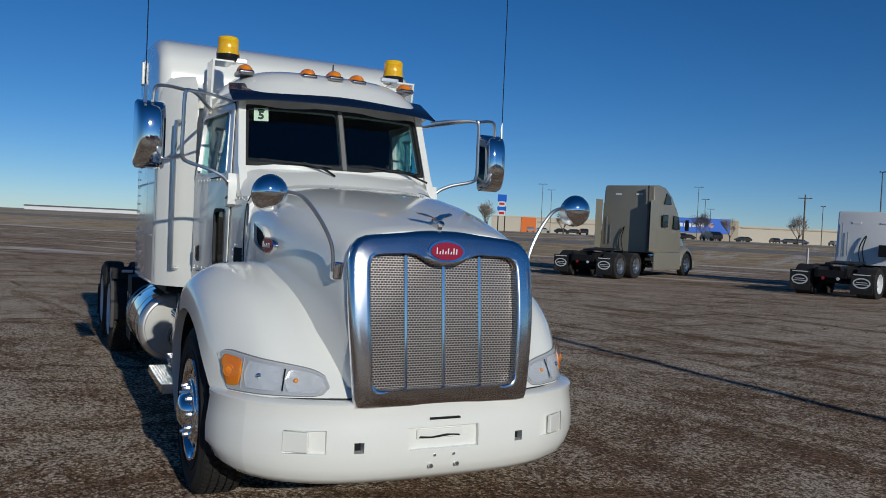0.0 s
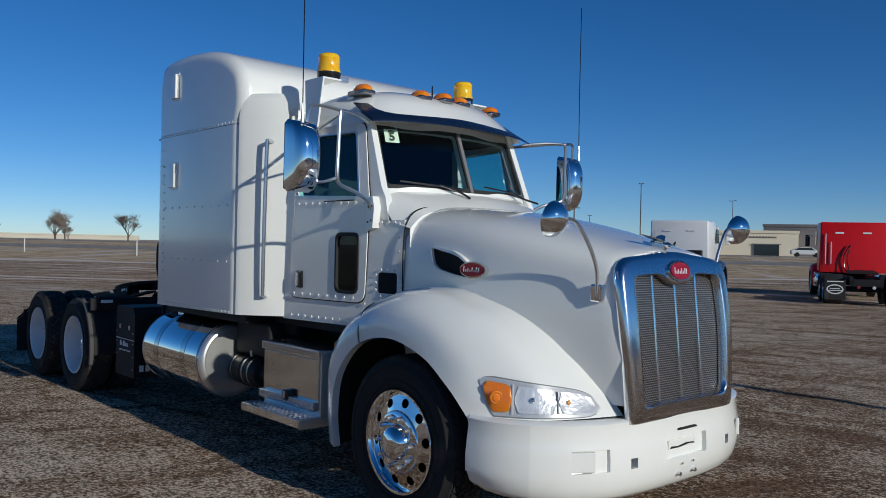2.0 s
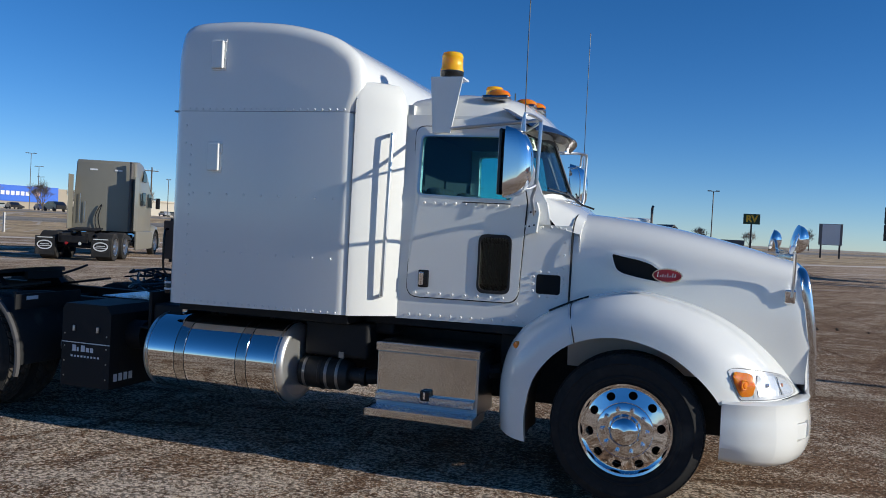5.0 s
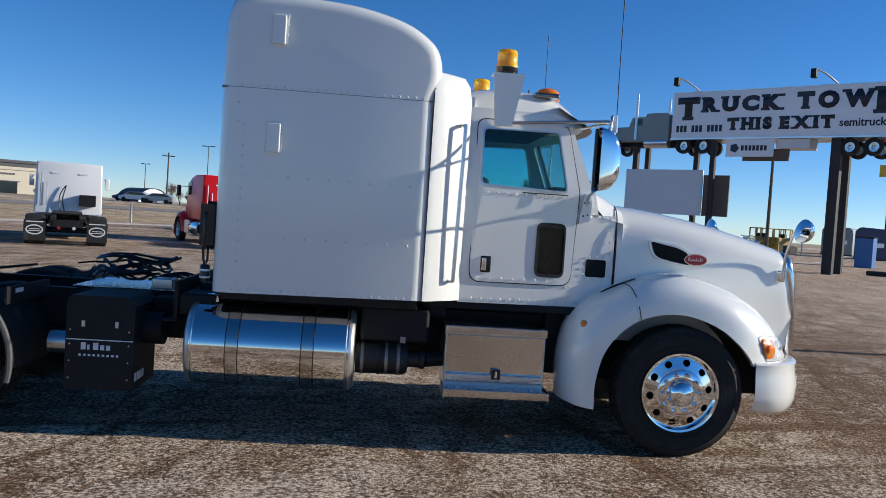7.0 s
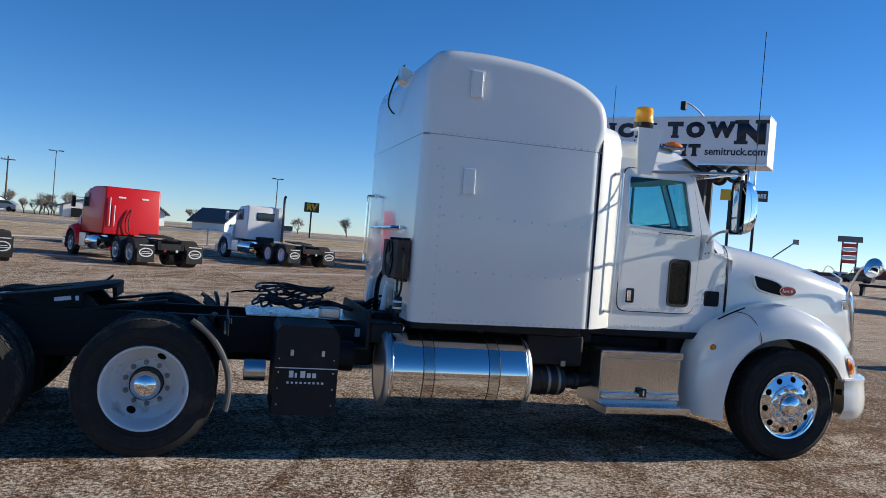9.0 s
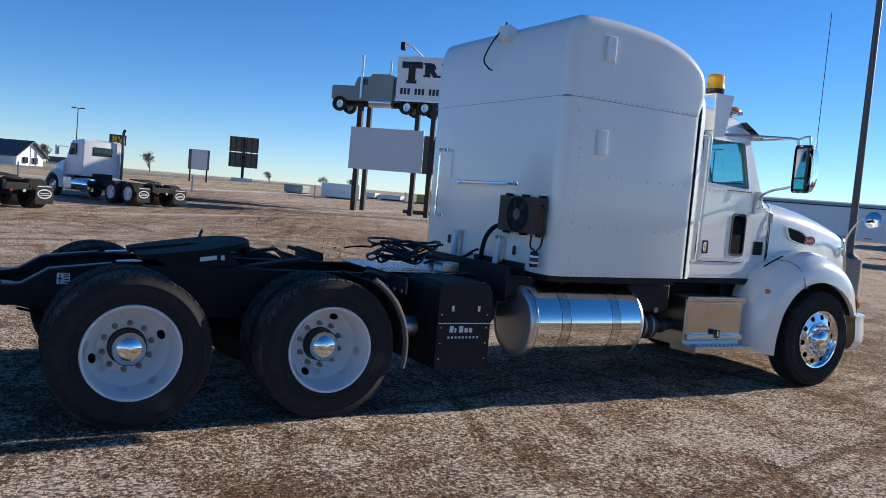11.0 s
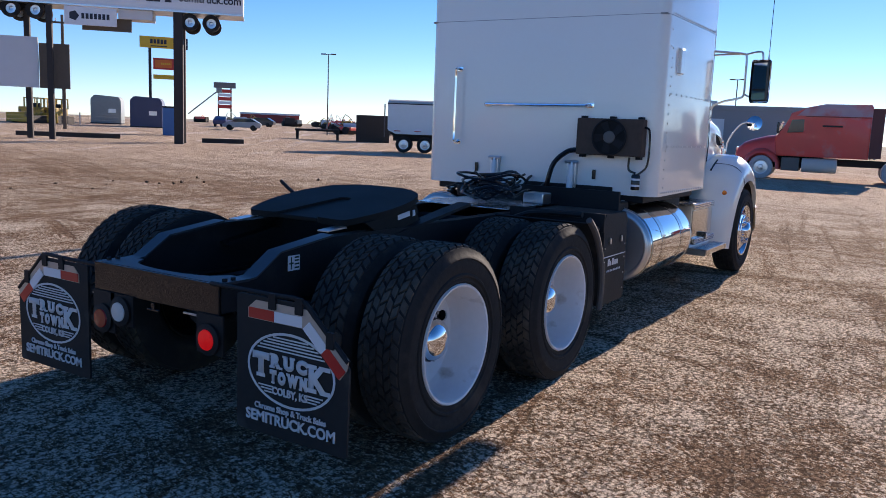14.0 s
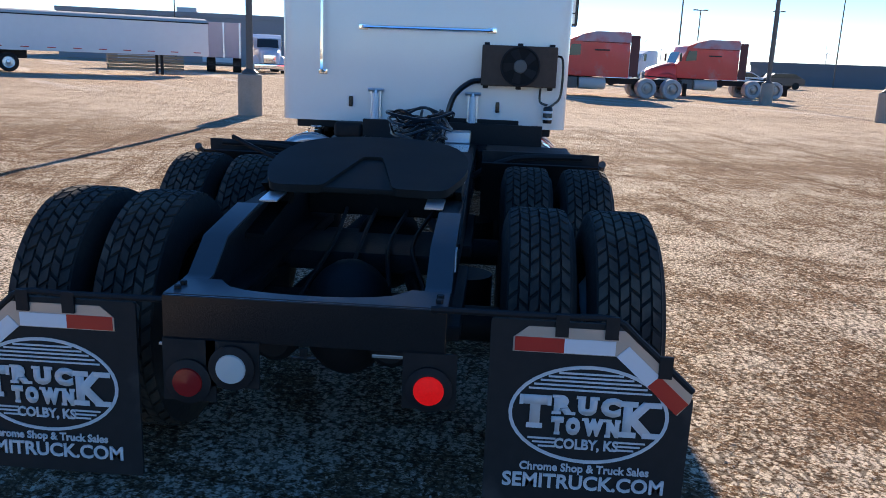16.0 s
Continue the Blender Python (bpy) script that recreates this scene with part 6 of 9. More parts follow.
# ---- fuel tanks ----
for s in (-1, 1):
    tk = thing("fuel_tank", "", "")
    tk.parent = truck
    c = (0, s * 0.855, 0.645)
    part("tank_body", lathe(bmesh.new(), [(0.298, -3.555), (0.304, -3.54), (0.306, -3.52), (0.306, -2.46), (0.304, -2.44), (0.298, -2.425)], "x", 48, c), TANKM, tk, "polished aluminium fuel tank", smooth=45)
    for xe, sg in ((-3.555, -1), (-2.425, 1)):
        part("tank_end", lathe(bmesh.new(), [(0.3005, xe - sg * 0.004), (0.297, xe + sg * 0.010), (0.288, xe + sg * 0.024), (0.274, xe + sg * 0.034), (0.258, xe + sg * 0.038), (0.251, xe + sg * 0.037), (0.247, xe + sg * 0.032), (0.12, xe + sg * 0.034), (0.0, xe + sg * 0.034)], "x", 48, c), TANKEND, tk, "satin aluminium tank end", smooth=32)
        part("weld_seam", lathe(bmesh.new(), [(0.3065, xe - sg * 0.026), (0.3095, xe - sg * 0.021), (0.3065, xe - sg * 0.016)], "x", 48, c), ALU, tk)
    for x in (-3.25, -2.72):
        st = part("tank_strap", lathe(bmesh.new(), [(0.3055, x - 0.042), (0.3085, x - 0.040), (0.3085, x + 0.040), (0.3055, x + 0.042)], "x", 48, c), STRAPM, tk, "wide polished tank strap")
        for e in (-0.045, 0.045):
            part("strap_liner", lathe(bmesh.new(), [(0.3055, x + e - 0.004), (0.3072, x + e), (0.3055, x + e + 0.004)], "x", 48, c), SEAL, st)
        part("strap_clamp", bx(x - 0.03, x + 0.03, s * 0.66, s * 0.72, 0.90, 0.965, 0.008), NUTM, tk)
        part("strap_bracket", bx(x - 0.05, x + 0.05, s * 0.50, s * 0.62, 0.45, 0.93, 0.01), BLACK, tk)
    part("filler_neck", cyl(bmesh.new(), (-3.45, s * 0.83, 0.93), (-3.45, s * 0.83, 0.975), 0.065, seg=20), CHROME, tk)
    part("filler_cap", lathe(bmesh.new(), [(0.052, 0.97), (0.052, 0.995), (0.04, 1.005), (0.0, 1.006)], "z", 20, (-3.45, s * 0.83, 0)), CHROME, tk, "chrome filler cap")
    part("gauge_sender", cyl(bmesh.new(), (-3.1, s * 0.80, 0.94), (-3.1, s * 0.80, 0.97), 0.04, seg=12), BLACK, tk)

# ---- muffler between tank and step box ----
mf = thing("muffler", "", "")
mf.parent = truck
# the canister's steel is darkened to stand in for the shade it lies in
part("canister", lathe(bmesh.new(), [(0.0, -2.38), (0.115, -2.38), (0.12, -2.36), (0.12, -2.22), (0.127, -2.215), (0.127, -2.195), (0.12, -2.19), (0.12, -2.02), (0.10, -1.99), (0.06, -1.985), (0.06, -1.90), (0.07, -1.895), (0.07, -1.86), (0.0, -1.855)], "x", 28, (0, -0.80, 0.585)), mat("sooty_steel", (0.045, 0.044, 0.043), 0.5, 0.7, grain=0.4, blotch=0.4), mf, "steel muffler canister darkened for the shade under the cab")
for x in (-2.33, -2.15, -2.06):
    part("clamp", lathe(bmesh.new(), [(0.124, x - 0.012), (0.126, x), (0.124, x + 0.012)], "x", 28, (0, -0.80, 0.585)), NUTM, mf)
part("bracket", bx(-2.055, -2.015, -0.90, -0.89, 0.72, 0.765), NUTM, mf)
part("exhaust_pipe", tube(bmesh.new(), [(-1.86, -0.80, 0.585), (-1.5, -0.72, 0.62), (-0.9, -0.6, 0.7)], 0.055, 10, 4), BLACK, mf)
part("exhaust_cover", bx(-2.36, -1.84, -0.86, -0.46, 0.715, 0.985, 0.03, 3), BLACK, mf, "black exhaust housing")
part("heat_shield", bx(-3.4, -1.7, -0.72, -0.46, 0.90, 1.03, 0.03, 3), BLACK, truck)
part("cab_sill", bx(-1.90, -0.7, -0.78, 0.78, 0.99, 1.05, 0.01), BLACK, truck)
part("sleeper_floor", bx(-3.38, -1.95, -1.0, 1.0, 0.985, 1.05, 0.01), BLACK, truck)
part("engine_block", bx(-1.3, 0.85, -0.36, 0.36, 0.45, 1.25, 0.05), BLACK, truck)
part("transmission", bx(-2.4, -1.3, -0.22, 0.22, 0.45, 0.9, 0.06), BLACK, truck)
part("drive_shaft", cyl(bmesh.new(), (-2.4, 0, 0.62), (-5.2, 0, 0.58), 0.06, seg=12), BLACK, truck)

# ---- step boxes ----
for s in (-1, 1):
    def sd(b):
        return mirror_y(b) if s > 0 else b
    sb = thing("step_box", "", "")
    sb.parent = truck
    sb.matrix_basis = Matrix.Translation((0.035, -s * 0.085, 0.0))
    part("housing", sd(bx(-1.755, -1.0, -1.04, -0.62, 0.41, 0.86, 0.006)), ALU, sb, "aluminium battery and step box")
    part("lid", sd(bx(-1.76, -0.995, -1.06, -0.60, 0.86, 0.885, 0.004)), TREAD, sb, "tread plate lid")
    part("lid_lip", sd(bx(-1.76, -0.995, -1.066, -1.058, 0.825, 0.882, 0.003)), STEEL, sb)
    part("door", sd(bx(-1.745, -1.015, -1.052, -1.04, 0.53, 0.818, 0.003)), STEEL, sb, "polished steel door")
    part("tread_ledge", sd(bx(-1.745, -1.015, -1.09, -1.04, 0.475, 0.535, 0.006)), TREAD, sb)
    # raised diamonds on lid edge, ledge and step
    b = bmesh.new()
    for row, (z, y, n) in enumerate(((0.866, -1.067, 26), (0.846, -1.067, 26), (0.522, -1.091, 26), (0.505, -1.091, 26), (0.488, -1.091, 26))):
        for k in range(n):
            x, t = -1.735 + (k + 0.5 * (row % 2)) * 0.028, 0.006 if (k + row) % 2 else -0.006
            vs = [b.verts.new(p) for p in ((x - 0.010, y, z - t), (x, y, z - 0.003), (x + 0.010, y, z + t), (x, y, z + 0.003), (x, y - 0.004, z))]
            for i in range(4):
                b.faces.new((vs[i], vs[(i + 1) % 4], vs[4]))
    for k in range(26):
        for j in range(6):
            x, y, z = -1.74 + (k + 0.5 * (j % 2)) * 0.028, -1.20 + j * 0.02, 0.4435
            t = 0.006 if (k + j) % 2 else -0.006
            vs = [b.verts.new(p) for p in ((x - 0.010, y - t, z), (x, y - 0.003, z), (x + 0.010, y + t, z), (x, y + 0.003, z), (x, y, z + 0.004))]
            for i in range(4):
                b.faces.new((vs[i], vs[(i + 1) % 4], vs[4]))
    tagged(part("tread_relief", sd(b), STEEL, sb, smooth=0), kind="stuff")
    part("latch", sd(bx(-1.405, -1.335, -1.10, -1.05, 0.50, 0.575, 0.01)), BLACKGLOSS, sb, "black paddle latch")
    part("latch_bar", sd(bx(-1.378, -1.362, -1.106, -1.098, 0.515, 0.565, 0.003)), CHROME, sb)
    part("step", sd(bx(-1.765, -0.985, -1.215, -1.03, 0.432, 0.442, 0.003)), TREAD, sb, "tread plate step")
    part("step_edge", sd(bx(-1.765, -0.985, -1.222, -1.212, 0.385, 0.442, 0.004)), STEEL, sb)
    for x in (-1.765, -0.993):
        part("step_bracket", sd(bx(x, x + 0.01, -1.21, -0.9, 0.375, 0.44)), ALU, sb)

# ---- mud flaps ----
def flap(s):
    fl = thing("mud_flap", "", "")
    fl.parent = truck
    fl.matrix_basis = Matrix.Translation((-7.44 if s < 0 else -7.40, -0.90 if s < 0 else 0.86, 0.0 if s < 0 else -0.03))
    # local frame: u grows to the outer edge
    def pl(off):
        return lambda u, v, d: (-off + d, s * u, v)
    out = [(-0.315, 0.185), (0.31, 0.185), (0.315, 0.565), (0.055, 0.79), (-0.315, 0.79)]
    part("rubber_sheet", sheet(bmesh.new(), rounded(out, 0.012, 3), [], pl(0.0), 0.012), FLAPM, fl, "black rubber mud flap sheet")
    part("hanger_rod", tube(bmesh.new(), [(0.02, s * -0.50, 0.80), (0.0, s * -0.36, 0.806), (0.0, s * -0.1, 0.806), (0.0, s * 0.055, 0.806), (0.0, s * 0.13, 0.75), (0.0, s * 0.27, 0.625), (0.0, s * 0.31, 0.59)], 0.011, 8, 3), BLACK, fl)
    al = mat("pale_metal_strip", (0.50, 0.44, 0.38), 0.4, 0.5)
    part("backing_strip", sheet(bmesh.new(), [(-0.245, 0.69), (0.07, 0.69), (0.27, 0.51), (0.305, 0.555), (0.315, 0.60), (0.09, 0.772), (-0.20, 0.772), (-0.245, 0.735)], [], pl(0.003), 0.003), al, fl, "pale metal backing strip")
    part("reflector_red", sheet(bmesh.new(), [(-0.24, 0.693), (-0.09, 0.693), (-0.09, 0.738), (-0.24, 0.738)], [], pl(0.006), 0.003), STRIPRED, fl)
    part("reflector_white", sheet(bmesh.new(), [(-0.09, 0.693), (0.065, 0.693), (0.065, 0.738), (-0.09, 0.738)], [], pl(0.006), 0.003), STRIPWHITE, fl)
    part("reflector_white", sheet(bmesh.new(), [(0.07, 0.69), (0.105, 0.725), (0.205, 0.635), (0.17, 0.60)], [], pl(0.006), 0.003), STRIPWHITE, fl)
    part("reflector_red", sheet(bmesh.new(), [(0.17, 0.60), (0.205, 0.635), (0.30, 0.55), (0.265, 0.512)], [], pl(0.006), 0.003), STRIPRED, fl)
    for u, v in ((-0.10, 0.775), (0.05, 0.775), (0.22, 0.66)):
        part("clip", sheet(bmesh.new(), [(u - 0.02, v - 0.03), (u + 0.02, v - 0.03), (u + 0.02, v + 0.04), (u - 0.02, v + 0.04)], [], pl(0.012), 0.012), BLACK, fl)
    # oval print
    c = 0.492
    ring = [(u * s, v) for u, v in oval(0.247, 0.163, 40)]

    def pr(off):
        return lambda u, v, d: (-off + d, -u, v + c)
    # in this frame u grows to the reader's right
    part("oval_print", sheet(bmesh.new(), oval(0.247, 0.163, 40), [oval(0.236, 0.152, 40)], pr(0.003), 0.002), FLAPWHITE, fl, "white oval dealer print")
    for v in (0.135, 0.122, 0.109, 0.095, 0.081):
        h = 0.232 * math.sqrt(1 - (v / 0.152) ** 2) - 0.008
        part("print_line", sheet(bmesh.new(), [(-h, v - 0.003), (h, v - 0.003), (h, v + 0.003), (-h, v + 0.003)], [], pr(0.003), 0.002), FLAPWHITE, fl)
    for v in (-0.085, -0.098, -0.111):
        h = 0.232 * math.sqrt(1 - (v / 0.152) ** 2) - 0.01
        for sg in (-1, 1):
            a, b = sorted((sg * 0.095, sg * h))
            part("print_line", sheet(bmesh.new(), [(a, v - 0.003), (b, v - 0.003), (b, v + 0.003), (a, v + 0.003)], [], pr(0.003), 0.002), FLAPWHITE, fl)

    def face(u, v):
        return Matrix(((0, 0, -1, -0.004), (-1, 0, 0, -u), (0, 1, 0, v + c), (0, 0, 0, 1)))
    slab_word("print_letter", "T", -0.212, -0.118, -0.050, 0.060, FLAPWHITE, fl, face(0, 0), bold=0.075)
    slab_word("print_letter", "RUC", -0.108, 0.098, 0.000, 0.064, FLAPWHITE, fl, face(0, 0), bold=0.105)
    slab_word("print_letter", "K", 0.106, 0.212, -0.064, 0.056, FLAPWHITE, fl, face(0, 0), bold=0.05)
    slab_word("print_letter", "TOWN", -0.112, 0.098, -0.068, -0.008, FLAPWHITE, fl, face(0, 0), bold=0.105)
    letters("print_word", "COLBY, KS", 0.046, FLAPWHITE, fl, face(0.0, -0.10), squeeze=0.9, bold=0.0014)
    letters("print_word", "Chrome Shop & Truck Sales", 0.037, FLAPWHITE, fl, face(0.0, -0.182), squeeze=0.95, bold=0.0009)
    letters("print_word", "SEMITRUCK.COM", 0.066, FLAPWHITE, fl, face(0.0, -0.232), squeeze=0.99, bold=0.0017)


flap(-1)
flap(1)

# ---- tail lamps ----
for y, z, m_, lab in ((0.362, 0.524, REDLENS, "round red tail lamp"), (0.222, 0.577, LENSWHITE, "round white reversing lamp"), (-0.402, 0.545, REDLIT, "lit round red tail lamp")):
    lp = thing("tail_lamp", "", "")
    lp.parent = truck
    part("grommet", lathe(bmesh.new(), [(0.0, -7.43), (0.072, -7.43), (0.074, -7.45), (0.048, -7.456)], "x", 24, (0, y, z)), BLACK, lp)
    part("lens", lathe(bmesh.new(), [(0.050, -7.452), (0.046, -7.462), (0.0, -7.466)], "x", 24, (0, y, z)), m_, lp, lab)
    part("lamp_plate", bx(-7.435, -7.425, y - 0.085, y + 0.085, z - 0.07, 0.66), BLACK, lp)
part("lamp_bar", bx(-7.43, -7.42, 0.15, 0.46, 0.635, 0.642), ALU, truck)
part("lamp_bar", bx(-7.43, -7.42, -0.46, -0.22, 0.635, 0.642), ALU, truck)

# ---- things on the sleeper's back ----
fan = thing("condenser_fan_box", "", "")
fan.parent = truck
part("box", bx(-3.545, -3.44, -1.01, -0.445, 1.365, 1.665, 0.008), FANM, fan, "dark rusty condenser box")
part("fan_ring", lathe(bmesh.new(), [(0.145, -3.548), (0.15, -3.556), (0.14, -3.558), (0.135, -3.552)], "x", 32, (0, -0.735, 1.515)), BLACK, fan)
part("fan_recess", lathe(bmesh.new(), [(0.0, -3.547), (0.138, -3.549)], "x", 32, (0, -0.735, 1.515)), DARKVOID, fan)
part("fan_hub", lathe(bmesh.new(), [(0.0, -3.562), (0.045, -3.56), (0.052, -3.55)], "x", 20, (0, -0.735, 1.515)), mat("dull_grey", (0.12, 0.12, 0.11), 0.6), fan, "grey fan hub")
for k in range(5):
    a = 2 * PI * k / 5
    part("fan_blade", sheet(bmesh.new(), [(0.045, -0.02), (0.125, -0.05), (0.13, 0.02), (0.05, 0.025)], [], lambda u, v, d: (-3.553 + d - 0.1 * v, -0.735 + u * math.cos(a) - v * math.sin(a), 1.515 + u * math.sin(a) + v * math.cos(a)), 0.003), BLACK, fan)
for y in (-0.97, -0.73, -0.48):
    for z in (1.668, 1.355):
        part("tab", bx(-3.50, -3.44, y - 0.02, y + 0.02, z - 0.012, z + 0.016, 0.003), BLACK, fan)
part("hose", tube(bmesh.new(), [(-3.50, -0.45, 1.40), (-3.52, -0.36, 1.38), (-3.53, -0.25, 1.28), (-3.53, -0.20, 1.12), (-3.52, -0.18, 1.0)], 0.022, 8, 4), BLACKGLOSS, fan, "black ribbed hose")
part("cable", tube(bmesh.new(), [(-3.50, -1.01, 1.60), (-3.50, -1.05, 1.58), (-3.50, -1.06, 1.45), (-3.50, -1.05, 1.30), (-3.50, -1.0, 1.24), (-3.50, -0.97, 1.22)], 0.009, 6, 4), BLACKGLOSS, fan)
part("cable", tube(bmesh.new(), [(-3.50, -0.90, 1.36), (-3.50, -0.90, 1.26), (-3.50, -0.96, 1.235)], 0.009, 6, 3), BLACKGLOSS, fan)
can = lathe(bmesh.new(), [(0.0, 1.10), (0.034, 1.10), (0.036, 1.12), (0.036, 1.21), (0.028, 1.225), (0.0, 1.228)], "z", 18, (-3.50, -0.965, 0))
cn = part("receiver_can", can, BLACKGLOSS, fan, "black receiver can with pale bands")
for z in (1.135, 1.185):
    part("can_band", lathe(bmesh.new(), [(0.0375, z - 0.008), (0.0375, z + 0.008)], "z", 18, (-3.50, -0.965, 0)), STRIPWHITE, cn)

for pts, lab in (([(-3.435, 0.78, 2.075), (-3.50, 0.78, 2.07), (-3.50, 0.78, 1.43), (-3.435, 0.78, 1.42)], "upright"), ([(-3.435, 0.47, 1.765), (-3.50, 0.465, 1.765), (-3.50, -0.50, 1.77), (-3.435, -0.51, 1.77)], "level")):
    gh = part("grab_bar", tube(bmesh.new(), [pts[0], pts[1], *( [tuple((Vector(pts[1]) * (1 - k / 4) + Vector(pts[2]) * k / 4)) for k in (0.15, 1, 2, 3, 3.85)]), pts[2], pts[3]], 0.013, 8, 2), CHROME, truck, "chrome grab bar")
    for p in (pts[0], pts[3]):
        v = Vector(p)
        part("bar_foot", bx(-3.445, -3.431, v.y - 0.035, v.y + 0.035, v.z - 0.02, v.z + 0.02, 0.004), CHROME, gh)
for y in (0.36, -0.39):
    sh = part("shock_absorber", cyl(bmesh.new(), (-3.50, y, 1.06), (-3.475, y, 1.27), 0.028, seg=14), RIMWHITE, truck, "pale shock absorber")
    part("shock_pin", cyl(bmesh.new(), (-3.47, y - 0.06, 1.295), (-3.47, y + 0.06, 1.295), 0.014, seg=8), ALU, sh)
    part("shock_rod", cyl(bmesh.new(), (-3.475, y, 1.27), (-3.47, y, 1.30), 0.014, seg=8), ALU, sh)
    part("shock_ear", bx(-3.48, -3.435, y - 0.04, y - 0.028, 1.08, 1.30), ALU, sh)
    part("shock_ear", bx(-3.48, -3.435, y + 0.028, y + 0.04, 1.08, 1.30), ALU, sh)
for y in (0.56, -0.58):
    part("air_fitting", bx(-3.45, -3.431, y - 0.015, y + 0.015, 1.16, 1.24, 0.004), BLACKGLOSS, truck)
part("rear_sill", bx(-3.455, -3.40, -0.75, 0.05, 0.98, 1.105, 0.008), BLACK, truck)
for y in (0.55, -0.45):
    part("cab_mount", bx(-3.62, -3.44, y - 0.11, y + 0.11, 0.93, 1.05, 0.03, 3), BLACK, truck)
br = part("antenna_bracket", prism(bmesh.new(), [(-3.47, 3.06), (-3.40, 3.02), (-3.37, 3.14), (-3.46, 3.17)], -0.22, -0.04), WHITE, truck, "white bracket with loose black wire")
part("wire", tube(bmesh.new(), [(-3.40, -0.11, 3.17), (-3.47, -0.06, 3.10), (-3.50, 0.04, 2.98), (-3.50, 0.10, 2.88), (-3.47, 0.06, 2.81), (-3.455, 0.02, 2.79)], 0.008, 6, 5), BLACKGLOSS, br)
part("stub", tube(bmesh.new(), [(-3.42, -0.10, 3.13), (-3.42, -0.10, 3.21)], 0.01, 6, 1), BLACKGLOSS, br)
# ================= the yard and beyond =================
gz = rise
RED = mat("red_paint", (0.56, 0.006, 0.008), 0.4, blotch=0.12, bscale=1.5, coat=0.15, spec=0.3)
# this red is lightened to stand in for sun glare and haze
OLDRED = mat("faded_red_paint", (0.80, 0.075, 0.055), 0.4, blotch=0.35, bscale=1.0, coat=0.2, dirt=(0.42, 0.30, 0.29), dirt_amount=0.15)
FADEDCAP = mat("chalky_faded_paint", (0.50, 0.34, 0.36), 0.7, blotch=0.5, bscale=1.2, dirt=(0.60, 0.14, 0.12), dirt_amount=0.35)
TAUPE = mat("grey_beige_paint", (0.22, 0.205, 0.165), 0.35, blotch=0.1, coat=0.4)
FARWHITE = mat("white_truck_paint", (0.74, 0.74, 0.74), 0.35, blotch=0.08, coat=0.3)
DARKGLASS = mat("dark_window", (0.02, 0.03, 0.035), 0.08)
CONCRETE = mat("concrete", (0.32, 0.29, 0.25), 0.9, grain=0.35, scale=30, blotch=0.3, bump=0.2)
POLEM = mat("weathered_pole", (0.13, 0.12, 0.11), 0.55, 0.4, grain=0.3, blotch=0.3)
RUSTPOST = mat("dark_steel_post", (0.035, 0.03, 0.028), 0.7, grain=0.5, scale=12, blotch=0.5)
SIGNWHITE = mat("white_sign_face", (0.84, 0.84, 0.84), 0.5, grain=0.06, scale=6, blotch=0.12, bscale=0.6)
SIGNINK = mat("black_sign_ink", (0.018, 0.022, 0.035), 0.5)
GREYBOARD = mat("grey_board", (0.66, 0.67, 0.68), 0.7, blotch=0.15, bscale=0.8)
BROWNBOARD = mat("brown_plywood", (0.13, 0.105, 0.08), 0.8, grain=0.3, scale=8, blotch=0.3)
SAGE = mat("faded_grey_green", (0.24, 0.27, 0.26), 0.45, blotch=0.2)
YELLOW = mat("yellow_sign", (0.72, 0.42, 0.02), 0.5, blotch=0.05)
ORANGE = mat("orange_wall", (0.72, 0.16, 0.02), 0.6, blotch=0.08)
BLUE = mat("blue_panel", (0.015, 0.13, 0.62), 0.5, blotch=0.05)
BEIGE = mat("pale_wall", (0.56, 0.50, 0.40), 0.8, grain=0.06, blotch=0.1, bscale=0.1)
TAN = mat("tan_wall", (0.42, 0.35, 0.26), 0.8, blotch=0.1, bscale=0.1)
ROOFGREY = mat("grey_roof", (0.10, 0.10, 0.11), 0.8, blotch=0.2)
STEELWALL = mat("grey_metal_siding", (0.16, 0.15, 0.15), 0.6, blotch=0.15, bscale=0.2)
BARK = mat("bare_bark", (0.105, 0.082, 0.062), 0.9, grain=0.3)
TWIGM = mat("pale_twigs", (0.22, 0.18, 0.145), 0.9, grain=0.3)
MACHINE = mat("machine_yellow", (0.50, 0.30, 0.03), 0.5, blotch=0.3, dirt=(0.12, 0.09, 0.06), dirt_amount=0.4)
CANVAS = mat("pale_tarp", (0.55, 0.53, 0.49), 0.8, blotch=0.2)

far_tyre = finish("tyre", lathe(bmesh.new(), tyre_profile(0.27, 0.505, 0.285), "y", 28), RUBBER, 40)
far_tyre_double = finish("tyre", lathe(bmesh.new(), tyre_profile(0.58, 0.505, 0.285), "y", 28), RUBBER, 40)
far_rim = finish("rim", lathe(bmesh.new(), [(0.29, -0.12), (0.30, -0.135), (0.28, -0.13), (0.265, -0.05), (0.12, -0.06), (0.09, -0.13), (0.0, -0.14)], "y", 24), ALU, 40)
far_rim_dull = finish("rim", lathe(bmesh.new(), [(0.29, -0.12), (0.30, -0.135), (0.28, -0.13), (0.265, -0.03), (0.15, -0.04), (0.13, -0.10), (0.0, -0.12)], "y", 24), NUTM, 40)
far_rim_white = finish("rim", lathe(bmesh.new(), [(0.29, -0.12), (0.30, -0.135), (0.28, -0.13), (0.265, -0.02), (0.12, -0.03), (0.09, -0.11), (0.0, -0.12)], "y", 24), RIMWHITE, 40)


